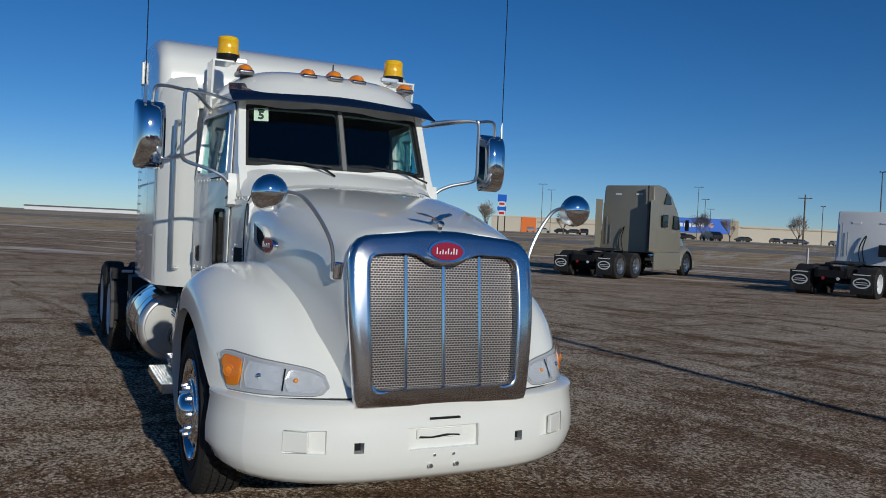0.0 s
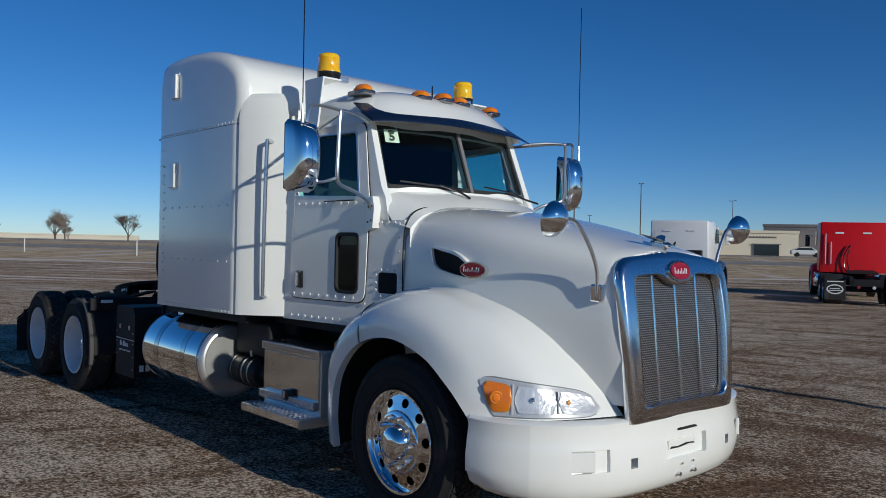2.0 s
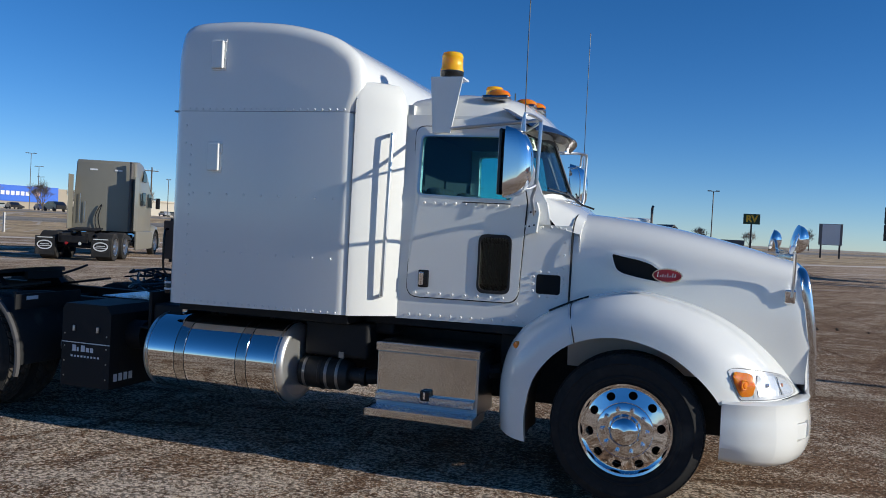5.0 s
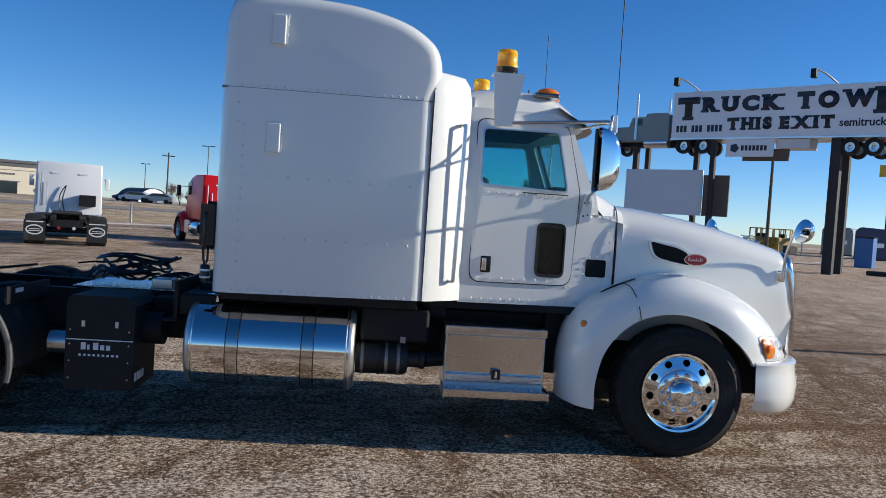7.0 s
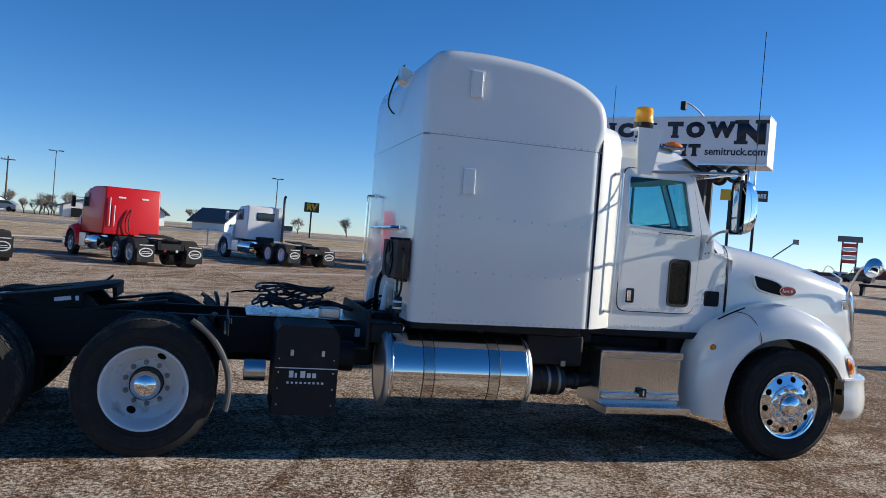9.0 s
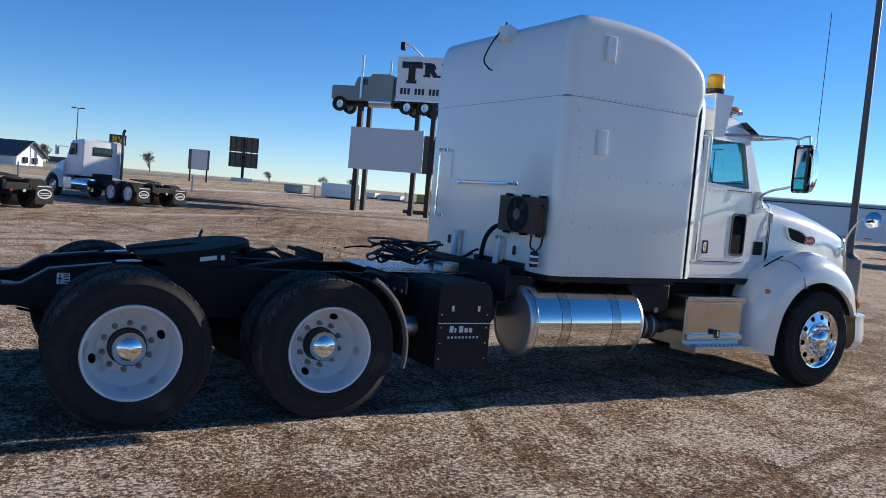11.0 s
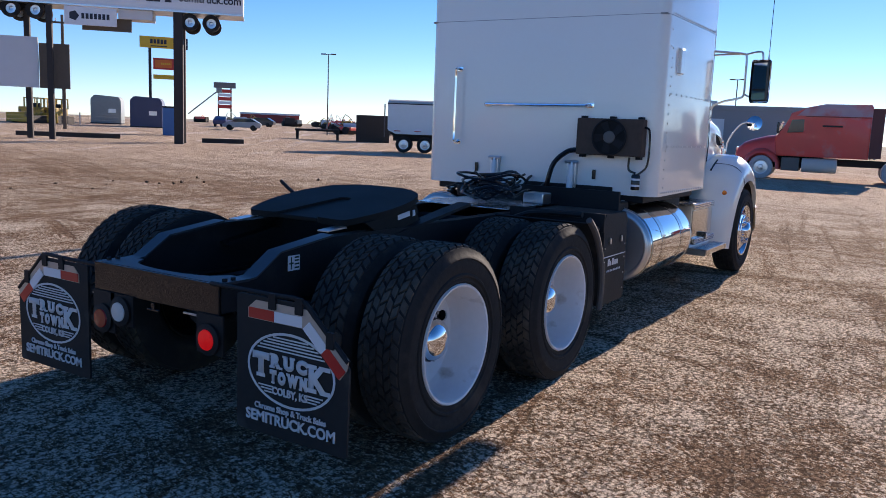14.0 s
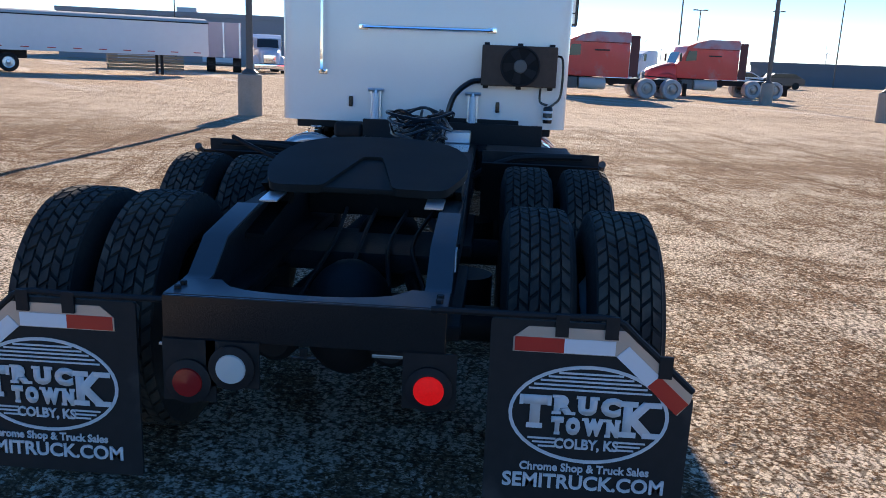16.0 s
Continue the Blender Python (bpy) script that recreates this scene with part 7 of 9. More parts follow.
def far_wheel(parent, x, y, z=0.5, double=False, rim=None, shift=0.0):
    s = -1 if y < 0 else 1
    w = new("wheel")
    w.parent = parent
    w.matrix_basis = Matrix.Translation((x, y, z)) @ (Matrix() if s < 0 else pose(0, 0, 0, 0, 0, 180))
    t = new("tyre", far_tyre_double if double else far_tyre)
    t.parent = w
    r = new("rim", rim or far_rim)
    r.parent = w
    r.matrix_basis = Matrix.Translation((0, -0.155 if double else 0, 0))
    return w


FAIRINGRED = mat("dark_red_fairing", (0.10, 0.015, 0.015), 0.5, blotch=0.2)


def tractor(label, paint, kind, rim, group="trucks in the yard"):
    """A parked highway tractor, front axle at the origin, nose to +x. kind: aero or day or flat."""
    t = thing("semi_truck", label, "truck", group)
    wb = 5.7 if paint is OLDRED else 5.6
    for s in (-1, 1):
        far_wheel(t, 0, s * 1.02, rim=far_rim)
        for ax in (-wb + 0.65, -wb - 0.65):
            far_wheel(t, ax, s * 0.92, double=True, rim=rim)
        part("frame_rail", bx(-wb - 1.35, 1.0, s * 0.43 - 0.05, s * 0.43 + 0.05, 0.66, 0.94), BLACK, t)
        f = part("mud_flap", bx(-wb - 1.38, -wb - 1.36, s * 0.60, s * 1.22, 0.18, 0.82, 0.004), FLAPM, t, "black mud flap with white oval")
        part("oval_print", sheet(bmesh.new(), oval(0.25, 0.16), [oval(0.21, 0.12)], lambda u, v, d: (-wb - 1.387 + d, s * 0.91 + u, 0.52 + v), 0.003), FLAPWHITE, f)
        for v0 in (0.47, 0.53):
            part("print_bar", bx(-wb - 1.386, -wb - 1.381, s * 0.91 - 0.2 + 0.05 * (v0 > 0.5), s * 0.91 + 0.2 - 0.05 * (v0 > 0.5), v0, v0 + (0.04 if v0 < 0.4 else 0.022)), FLAPWHITE, f)
        part("reflector_strip", bx(-wb - 1.386, -wb - 1.381, s * 0.66, s * 1.15, 0.755, 0.785), GREYBOARD, f)
        part("tail_lamp", lathe(bmesh.new(), [(0.055, 0), (0.05, -0.02), (0, -0.025)], "x", 14, (-wb - 1.36, s * 0.22, 0.60)), LENSWHITE if s < 0 else REDLENS, t)
        tk = part("fuel_tank", lathe(bmesh.new(), [(0.0, -2.95), (0.28, -2.93), (0.30, -2.88), (0.30, -1.65), (0.28, -1.60), (0.0, -1.58)], "x", 24, (0, s * 0.88, 0.66)), TANKM if paint is not OLDRED else CANVAS, t, "bright fuel tank" if paint is not OLDRED else "frosted pale fuel tank")
        part("step_box", bx(-1.5, -0.8, s * 0.62, s * 1.1, 0.40, 0.95, 0.02), ALU if paint is not OLDRED else POLEM, t)
    part("rear_crossmember", bx(-wb - 1.35, -wb - 1.25, -0.48, 0.48, 0.62, 0.86, 0.02), BLACK, t)
    part("fifth_wheel", prism(bmesh.new(), [(-wb - 0.55, 1.02), (-wb + 0.45, 1.08), (-wb + 0.45, 1.13), (-wb - 0.55, 1.07)], -0.45, 0.45), BLACK, t, "black fifth wheel plate")
    part("engine_mass", bx(-2.4, 0.9, -0.45, 0.45, 0.5, 1.2, 0.05), BLACK, t)
    for ax in (0, -wb + 0.65, -wb - 0.65):
        part("axle", cyl(bmesh.new(), (ax, -0.9, 0.5), (ax, 0.9, 0.5), 0.07, seg=10), BLACK, t)
    # body
    if kind == "day":
        cabx, roofz, hw = -2.15, 2.75, 0.98
    elif kind == "flat":
        cabx, roofz, hw = (-4.05, 3.18, 1.2) if paint is OLDRED else (-3.3, 2.82, 1.12)
    else:
        cabx, roofz, hw = -3.4, 3.72, 1.22
    if kind == "aero":
        prof = [(cabx, 1.0), (-0.55, 1.0), (-0.45, 1.75), (-0.72, 2.15), (-1.10, 2.72), (-1.45, 2.85), (-1.75, 3.35), (-2.3, 3.66), (-2.9, roofz), (cabx + 0.08, roofz - 0.03), (cabx, roofz - 0.12)]
    elif kind == "flat":
        prof = [(cabx, 1.0), (-0.55, 1.0), (-0.45, 1.78), (-0.75, 2.05), (-0.95, 2.55), *([(-1.02, 2.80), (-1.6, 3.02), (-2.3, roofz)] if paint is OLDRED else [(-1.6, 2.68), (-1.9, 2.80), (-2.2, roofz)]), (cabx + 0.05, roofz), (cabx, roofz - 0.1)]
    else:
        prof = [(cabx, 1.05), (-0.55, 1.05), (-0.45, 1.78), (-0.72, 1.95), (-0.92, 2.55), (-1.1, 2.68), (cabx + 0.1, roofz), (cabx, roofz - 0.08)]
    b = prism(bmesh.new(), prof, -hw, hw)
    for v in b.verts:
        if v.co.x > -1.3:
            v.co.y *= 1 - 0.16 * min(1, (v.co.x + 1.3) / 0.9)
        if v.co.z > 2.3:
            v.co.y *= 1 - 0.10 * (v.co.z - 2.3) / 1.3
    bmesh.ops.bevel(b, geom=[e for e in b.edges if abs(e.verts[0].co.y - e.verts[1].co.y) < 0.3], offset=0.06, segments=3, affect="EDGES", profile=0.5)
    body = part("cab_body", b, paint, t, smooth=40)
    b = bmesh.new()
    rows = []
    for x, zt, w in ((-0.55, 1.86, 0.98), (-0.1, 1.80, 0.92), (0.4, 1.66, 0.82), (0.8, 1.50, 0.70), (1.02, 1.30, 0.62), (1.10, 1.0, 0.58), (1.10, 0.7, 0.58)):
        rows.append([(x, -w, 0.72), (x, -w, zt - 0.35 if zt > 1.1 else 0.8), (x, -w * 0.88, zt - 0.10 if zt > 1.1 else 0.9), (x, -w * 0.6, zt), (x, 0, zt + 0.03), (x, w * 0.6, zt), (x, w * 0.88, zt - 0.10 if zt > 1.1 else 0.9), (x, w, zt - 0.35 if zt > 1.1 else 0.8), (x, w, 0.72)])
    grid(b, rows, cap=True)
    part("hood", b, paint, t, smooth=60)
    part("grille", bx(1.09, 1.13, -0.42, 0.42, 0.75, 1.32, 0.02), CHROME, t)
    for s in (-1, 1):
        arc = []
        for a in (-20, 10, 40, 70, 100, 130, 160, 185):
            c, d = math.cos(radians(a)), math.sin(radians(a))
            arc.append([(0.60 * c, s * 1.18, 0.5 + 0.60 * d), (0.70 * c, s * 1.15, 0.5 + 0.72 * d), (0.76 * c, s * 1.0, 0.5 + 0.80 * d), (0.78 * c, s * 0.7, 0.5 + 0.84 * d)])
        part("front_fender", grid(bmesh.new(), arc), paint, t, smooth=60)
        part("side_window", prism(bmesh.new(), [(-1.55, 2.02), (-0.92, 1.98), (-1.08, 2.52), (-1.55, 2.55)], s * (hw * 0.95), s * (hw * 0.95 + 0.02 if kind != "day" else hw * 0.99)), DARKGLASS, t, "dark side window")
        if paint is OLDRED:
            part("sleeper_vent", bx(-3.0, -2.25, s * (hw - 0.02), s * (hw + 0.008), 2.26, 2.33, 0.01), RUSTPOST, t, "narrow dark sleeper vent")
            part("roof_seam", bx(-4.0, -1.6, s * (hw - 0.02), s * (hw + 0.008), 2.66, 2.68), RUSTPOST, t)
            part("rear_fairing", bx(-4.50, -4.055, s * (hw - 0.04), s * hw, 1.05, 3.05, 0.01), FAIRINGRED, t, "dark red rear fairing")
        if kind == "aero":
            part("sleeper_window", bx(-2.75, -2.25, s * (hw - 0.02), s * (hw + 0.012), 2.05, 2.55, 0.03), DARKGLASS, t, "small dark sleeper window")
            part("roof_window", prism(bmesh.new(), [(-2.5, 3.0), (-1.85, 3.0), (-1.95, 3.28), (-2.35, 3.45)], s * (hw * 0.94), s * (hw * 0.955)), DARKGLASS, t)
            part("side_fairing", bx(-3.9, -3.35, s * (hw - 0.03), s * hw, 1.05, 3.1, 0.012), paint, t)
            part("side_skirt", bx(-3.3, -0.75, s * 1.1, s * 1.2, 0.30, 1.02, 0.03), paint, t)
        hm = part("door_mirror", bx(-0.62, -0.52, s * 1.25, s * 1.42, 1.95, 2.4, 0.03), BLACKGLOSS if paint is not FARWHITE else FARWHITE, t)
        part("mirror_arm", tube(bmesh.new(), [(-0.8, s * 0.95, 2.35), (-0.6, s * 1.3, 2.35)], 0.015, 6, 2), ALU, hm)
    part("windshield", sheet(bmesh.new(), [(-0.80, 0.06), (0.80, 0.06), (0.76, 0.92), (-0.76, 0.92)], [], lambda u, v, d: (((-0.475 - 0.24 * v) if kind != "aero" else (-0.70 - 0.36 * v)) + 0.02 - d, u * 0.98, (1.8 if kind != "aero" else 2.13) + (0.72 if kind != "aero" else 0.56) * v), 0.01), DARKGLASS, t, "dark windshield")
    part("front_bumper", bx(0.82, 1.16, -1.12, 1.12, 0.32, 0.70, 0.06, 3), paint if kind != "flat" else CHROME, t)
    if paint is OLDRED:
        cap = prism(bmesh.new(), [(-4.06, 2.70), (-1.25, 2.70), (-1.62, 3.035), (-2.3, roofz + 0.012), (cabx + 0.05, roofz + 0.012), (-4.06, roofz - 0.1)], -hw - 0.004, hw + 0.004)
        for v in cap.verts:
            v.co.y *= 1 - 0.10 * (v.co.z - 2.3) / 1.3
        part("faded_roof_cap", cap, FADEDCAP, t, "chalky faded roof cap")
    # back wall
    wall_x = cabx - 0.005
    if kind == "day":
        part("rear_window", bx(wall_x - 0.02, wall_x + 0.01, -0.48, 0.48, 2.02, 2.42, 0.03), DARKGLASS, t, "wide dark rear window")
        st = part("exhaust_stack", tube(bmesh.new(), [(cabx - 0.16, -0.92, 1.0), (cabx - 0.16, -0.92, 3.0), (cabx - 0.16, -0.92, 3.22), (cabx - 0.26, -0.92, 3.36)], 0.065, 10, 3), POLEM, t, "upright exhaust stack")
    else:
        for y in (-0.9, -0.72):
            part("grab_bar", tube(bmesh.new(), [(wall_x - 0.05, -y, 1.3), (wall_x - 0.05, -y, 2.1 + 0.3 * (y < -0.8))], 0.018, 6, 1), ALU, t)
        part("catwalk_hoses", tube(bmesh.new(), [(wall_x - 0.1, 0.1, 1.0), (wall_x - 0.12, 0.2, 1.5), (wall_x - 0.08, 0.1, 2.0), (wall_x - 0.1, 0.3, 1.6), (wall_x - 0.15, 0.25, 1.1), (wall_x - 0.3, 0.0, 1.0)], 0.02, 6, 4), BLACKGLOSS, t, "hanging black hoses")
        for y in (-0.45, 0.45):
            part("roof_light", bx(wall_x - 0.015, wall_x, y - 0.14, y + 0.14, roofz - 0.42, roofz - 0.36), STRIPWHITE, t)
        if kind == "aero":
            part("exhaust_stack", tube(bmesh.new(), [(wall_x - 0.18, -0.98, 1.0), (wall_x - 0.18, -0.98, 3.4), (wall_x - 0.22, -0.98, 3.6)], 0.07, 10, 3), POLEM, t, "upright exhaust stack")
        if paint is FARWHITE:
            part("air_unit", bx(wall_x - 0.3, wall_x, -0.9, -0.35, 1.3, 1.7, 0.02), BLACK, t, "black box on the back wall")
    return t


HEAD = math.degrees(math.atan2(0.907, -0.42))


def park(tr, tail, ang, wb=5.6):
    d = Vector((math.cos(radians(ang)), math.sin(radians(ang))))
    p = Vector(tail) + d * (wb + 1.37)
    tr.matrix_world = pose(p.x, p.y, gz(p.x, p.y) - 0.02, 0, 0, ang)
    return tr


park(tractor("grey beige high-roof semi truck parked in the yard", TAUPE, "aero", far_rim), (-19.95, 16.1), HEAD)
park(tractor("white flat-roof sleeper semi truck parked in the yard", FARWHITE, "flat", far_rim_white), (-12.2, 19.8), HEAD - 5)
park(tractor("bright red flat-roof sleeper semi truck parked in the yard", RED, "flat", far_rim), (-6.65, 23.3), HEAD + 3)
park(tractor("white day cab semi truck with an upright stack", FARWHITE, "day", far_rim_white), (-0.9, 30.5), HEAD)
old = tractor("faded red sleeper semi truck, lightened for sun haze, with frosty grey tyres", OLDRED, "flat", far_rim_dull, "row of red trucks")
FROSTTYRE = mat("frosted_tyre", (0.42, 0.42, 0.43), 0.9, grain=0.4, scale=14, blotch=0.5, bscale=3)
frosted = {}
for o in list(old.children_recursive):
    if o.name.startswith("tyre"):
        if o.data.name not in frosted:
            frosted[o.data.name] = o.data.copy()
            frosted[o.data.name].materials[0] = FROSTTYRE
        o.data = frosted[o.data.name]
park(old, (28.78, -2.8), 97, 5.7)
for tail in ((33.78, -10.0), (40.28, -17.2)):
    o = copy_thing(old, Matrix())
    park(o, tail, 97, 5.7)
w4 = tractor("white sleeper semi truck parked behind the red row", FARWHITE, "flat", far_rim_white, "white trucks far off")
park(w4, (62, -15), 140)
for tail, a in (((57.0, 18.6), 200),):
    park(copy_thing(w4, Matrix()), tail, a)


bt = thing("box_trailer", "faded pinkish white box trailer parked beyond the hopper trailer", "trailer", m=pose(47.6, 18.6, 0, 0, 0, 18))
part("trailer_body", bx(0, 8.5, -1.2, 1.2, 1.0, 3.4, 0.05), mat("faded_pink_white", (0.55, 0.45, 0.46), 0.6, blotch=0.2, bscale=0.8), bt)
for y in (-1.1, 0.0, 1.1):
    part("rear_post", bx(-0.04, 0.0, y - 0.05, y + 0.05, 1.0, 3.4), ALU, bt)
part("bumper_bar", bx(-0.05, 0.02, -1.1, 1.1, 0.45, 0.55), RUSTPOST, bt)
for x in (0.9, 2.1):
    for y in (-0.9, 0.9):
        far_wheel(bt, x, y, 0.5, double=True)

# ---- the tall roadside sign: a trailer and a tractor raised on posts ----
SA, SB = Vector((15.4, 42.4)), Vector((24.75, 33.05))
sd_ = (SB - SA).normalized()
SLEN = (SB - SA).length
sang = math.degrees(math.atan2(sd_.y, sd_.x))
sign = thing("raised_truck_sign", "white trailer sign with black letters raised on dark posts", "sign", m=pose(SA.x, SA.y, 0, 0, 0, sang))
# local frame: x along the sign to the reader's right, -y towards the yard
part("trailer_box", bx(0, SLEN, 0, 2.4, 7.62, 10.42, 0.04), SIGNWHITE, sign, "white trailer body used as a sign")
part("box_rail", bx(-0.02, SLEN + 0.02, -0.03, 2.43, 7.55, 7.64), ALU, sign)
part("box_rail", bx(-0.02, SLEN + 0.02, -0.03, 2.43, 10.40, 10.47), ALU, sign)


def sface(u, v):
    return Matrix(((1, 0, 0, u), (0, 0, -1, -0.012), (0, 1, 0, v), (0, 0, 0, 1)))


L_ = SLEN
slab_word("sign_letter", "T", 0.35, 1.70, 8.72, 10.12, SIGNINK, sign, sface(0, 0), depth=0.01)
slab_word("sign_letter", "RUCK", 1.90, 6.62, 9.16, 10.08, SIGNINK, sign, sface(0, 0), depth=0.01)
slab_word("sign_letter", "TOW", 7.40, 11.38, 9.16, 10.14, SIGNINK, sign, sface(0, 0), depth=0.01)
slab_word("sign_letter", "N", 11.45, 13.05, 8.80, 10.22, SIGNINK, sign, sface(0, 0), depth=0.01)
slab_word("sign_letter", "THIS EXIT", 3.5, 9.42, 8.06, 8.80, SIGNINK, sign, sface(0, 0), depth=0.01)
letters("sign_word", "semitruck.com", 0.62, SIGNINK, sign, sface(11.4, 8.35), squeeze=0.93, bold=0.012, depth=0.01)
for k in range(12):
    if k not in (3, 7):
        part("sign_bar", bx(0.32 + k * 0.245, 0.32 + k * 0.245 + 0.17, -0.022, -0.004, 8.0, 8.40), SIGNINK, sign)
lower = part("lower_board", bx(3.55, 6.3, -0.05, 0.05, 6.5, 7.5, 0.01), SIGNWHITE, sign, "smaller white board")
for k in range(7):
    part("sign_bar", bx(3.55 + 0.9 + k * 0.22, 3.55 + 1.05 + k * 0.22, -0.07, -0.045, 6.85, 7.15), SIGNINK, lower)
part("sign_mark", lathe(bmesh.new(), [(0.0, -0.065), (0.28, -0.065), (0.28, -0.04)], "y", 5, (3.55 + 0.5, 0, 7.0)), SIGNINK, lower)
part("belly_box", bx(0.48 * L_, 0.62 * L_, 0.2, 1.6, 7.0, 7.55, 0.03), GREYBOARD, sign)
part("brown_board", bx(0.33 * L_, 0.53 * L_, 0.5, 0.6, 6.3, 7.0), BROWNBOARD, sign)
for x in (0.755, 0.845):
    for y in (0.25, 2.1):
        w = far_wheel(sign, x * L_ + 0.25, -0.0 + y, 7.05, rim=far_rim)
for u in (0.13, 0.72):
    lampp = part("sign_lamp_arm", tube(bmesh.new(), [(u * L_, 0.1, 10.4), (u * L_ - 0.5, -0.7, 10.9), (u * L_ - 0.9, -1.3, 11.1)], 0.05, 6, 3), ALU, sign, "lamp arm over the sign")
    part("sign_lamp", bx(u * L_ - 1.1, u * L_ - 0.8, -1.5, -1.15, 10.6, 11.1, 0.05), BLACK, lampp)
# the tractor that draws it
tr = part("sign_tractor_hood", bx(-4.7, -2.9, 0.3, 2.1, 7.5, 8.45, 0.12, 3), SAGE, sign, "faded grey green hood")
part("sign_tractor_cab", prism(bmesh.new(), [(-2.95, 7.5), (-0.25, 7.5), (-0.25, 9.15), (-0.5, 9.26), (-1.75, 9.24), (-1.85, 9.05), (-2.7, 9.02), (-2.78, 8.95), (-2.95, 8.5)], 0.1, 2.3), SAGE, sign, "faded grey green cab and sleeper")
part("sign_tractor_window", bx(-2.6, -2.05, 0.07, 0.11, 8.5, 8.9), DARKGLASS, sign)
part("sign_tractor_frame", bx(-4.6, 2.4, 0.8, 1.6, 7.2, 7.55), BLACK, sign)
part("sign_tractor_tank", lathe(bmesh.new(), [(0, -1.9), (0.33, -1.88), (0.33, -0.3), (0, -0.28)], "x", 18, (0, 0.4, 7.4)), ALU, sign)
for x, y in ((-2.45, 0.05), (-1.3, 2.3)):
    part("sign_exhaust", cyl(bmesh.new(), (x, y, 7.6), (x, y, 10.5), 0.09, seg=10), ALU, sign, "tall bright stack")
for x in (-4.0, 0.75, 2.0):
    for y in (0.25, 2.05):
        far_wheel(sign, x, y, 7.2, rim=far_rim)
for u, y, r, top_ in ((-0.205, 0.9, 0.17, 7.3), (0.105, 0.9, 0.15, 7.3), (0.205, 0.2, 0.15, 7.5), (0.725, 0.35, 0.26, 7.6), (0.725, 2.35, 0.22, 7.6), (-0.20, 2.4, 0.15, 7.3)):
    part("post", bx(u * L_ - r, u * L_ + r, y - r, y + r, -0.1, top_, 0.02), RUSTPOST, sign, "dark square post")
part("blank_board", bx(-0.24 * L_, 2.0, 0.55, 0.68, 2.95, 5.75, 0.02), GREYBOARD, sign, "blank pale grey board")
part("brown_board", bx(2.0, 3.6, 0.75, 0.85, 2.95, 5.45), BROWNBOARD, sign, "bare brown plywood board")


def at_(x, y, ang=0.0, z=0.0):
    return pose(x, y, gz(x, y) + z, 0, 0, ang)


# truck cabs and a blue bin stored under the sign
def cab_shell(label, paint, m):
    c = thing("truck_sleeper_cap", label, "truck part", "stored sleeper caps", m)
    b = prism(bmesh.new(), [(-1.65, 0.03), (1.65, 0.03), (1.65, 2.7), (1.4, 3.15), (-1.2, 3.3), (-1.65, 2.9)], -1.4, 1.4)
    bmesh.ops.bevel(b, geom=b.edges[:], offset=0.09, segments=3, affect="EDGES")
    part("shell", b, paint, c)
    part("vent", bx(0.3, 1.1, -1.43, -1.38, 1.3, 1.75), ALU, c)
    part("base_rail", bx(-1.7, 1.7, -1.45, 1.45, -0.02, 0.12), RUSTPOST, c)
    return c


cab_shell("grey green sleeper cap standing on the ground", SAGE, at_(50.3, 82.0, sang, -0.02))
cab_shell("dark blue sleeper cap standing on the ground", mat("navy_paint", (0.03, 0.04, 0.10), 0.4, blotch=0.2), at_(48.3, 72.2, sang, -0.02))
bin_ = thing("waste_bin", "blue plastic waste bin beside the sign post", "bin", m=at_(33.6, 50.3, sang, -0.02))
part("bin_body", bx(-0.6, 0.6, -0.6, 0.6, 0.0, 2.2, 0.06), mat("blue_bin", (0.02, 0.12, 0.34), 0.5, blotch=0.2), bin_)
part("bin_lid", bx(-0.64, 0.64, -0.64, 0.64, 2.18, 2.3, 0.04), BLACKGLOSS, bin_)
for x, y, l_ in ((21.0, 44.5, 6.0), (27.2, 37.4, 2.6)):
    p = thing("steel_beam", "rusty steel beam lying on the dirt", "beam", "stored beams", at_(x, y, sang + 8))
    part("beam", bx(-l_ / 2, l_ / 2, -0.2, 0.2, -0.02, 0.28, 0.02), RUSTPOST, p)


# crawler tractors
def dozer(m):
    d = thing("bulldozer", "dirty yellow crawler tractor", "bulldozer", "row of crawlers", m)
    part("body", bx(-1.3, 1.1, -0.6, 0.6, 0.8, 1.6, 0.08), MACHINE, d)
    part("canopy", bx(-1.2, 0.0, -0.75, 0.75, 2.45, 2.55), MACHINE, d)
    for x in (-1.15, -0.05):
        for y in (-0.7, 0.7):
            part("canopy_post", bx(x - 0.05, x + 0.05, y - 0.05, y + 0.05, 1.5, 2.5), MACHINE, d)
    for s in (-1, 1):
        part("track", prism(bmesh.new(), rounded([(-1.6, 0.0), (1.5, 0.0), (1.6, 0.75), (-1.7, 0.75)], 0.3, 4), s * 0.65, s * 1.1), RUSTPOST, d)
    part("blade", bx(1.7, 1.85, -1.4, 1.4, 0.1, 1.0, 0.03), MACHINE, d)
    part("seat", bx(-0.9, -0.5, -0.25, 0.25, 1.6, 2.0, 0.05), SEATM, d)
    return d


dz = dozer(at_(37.4, 76.2, 205))
for x, y in ((38.9, 78.0), (40.3, 76.6), (41.6, 79.5)):
    copy_thing(dz, at_(x, y, 205))


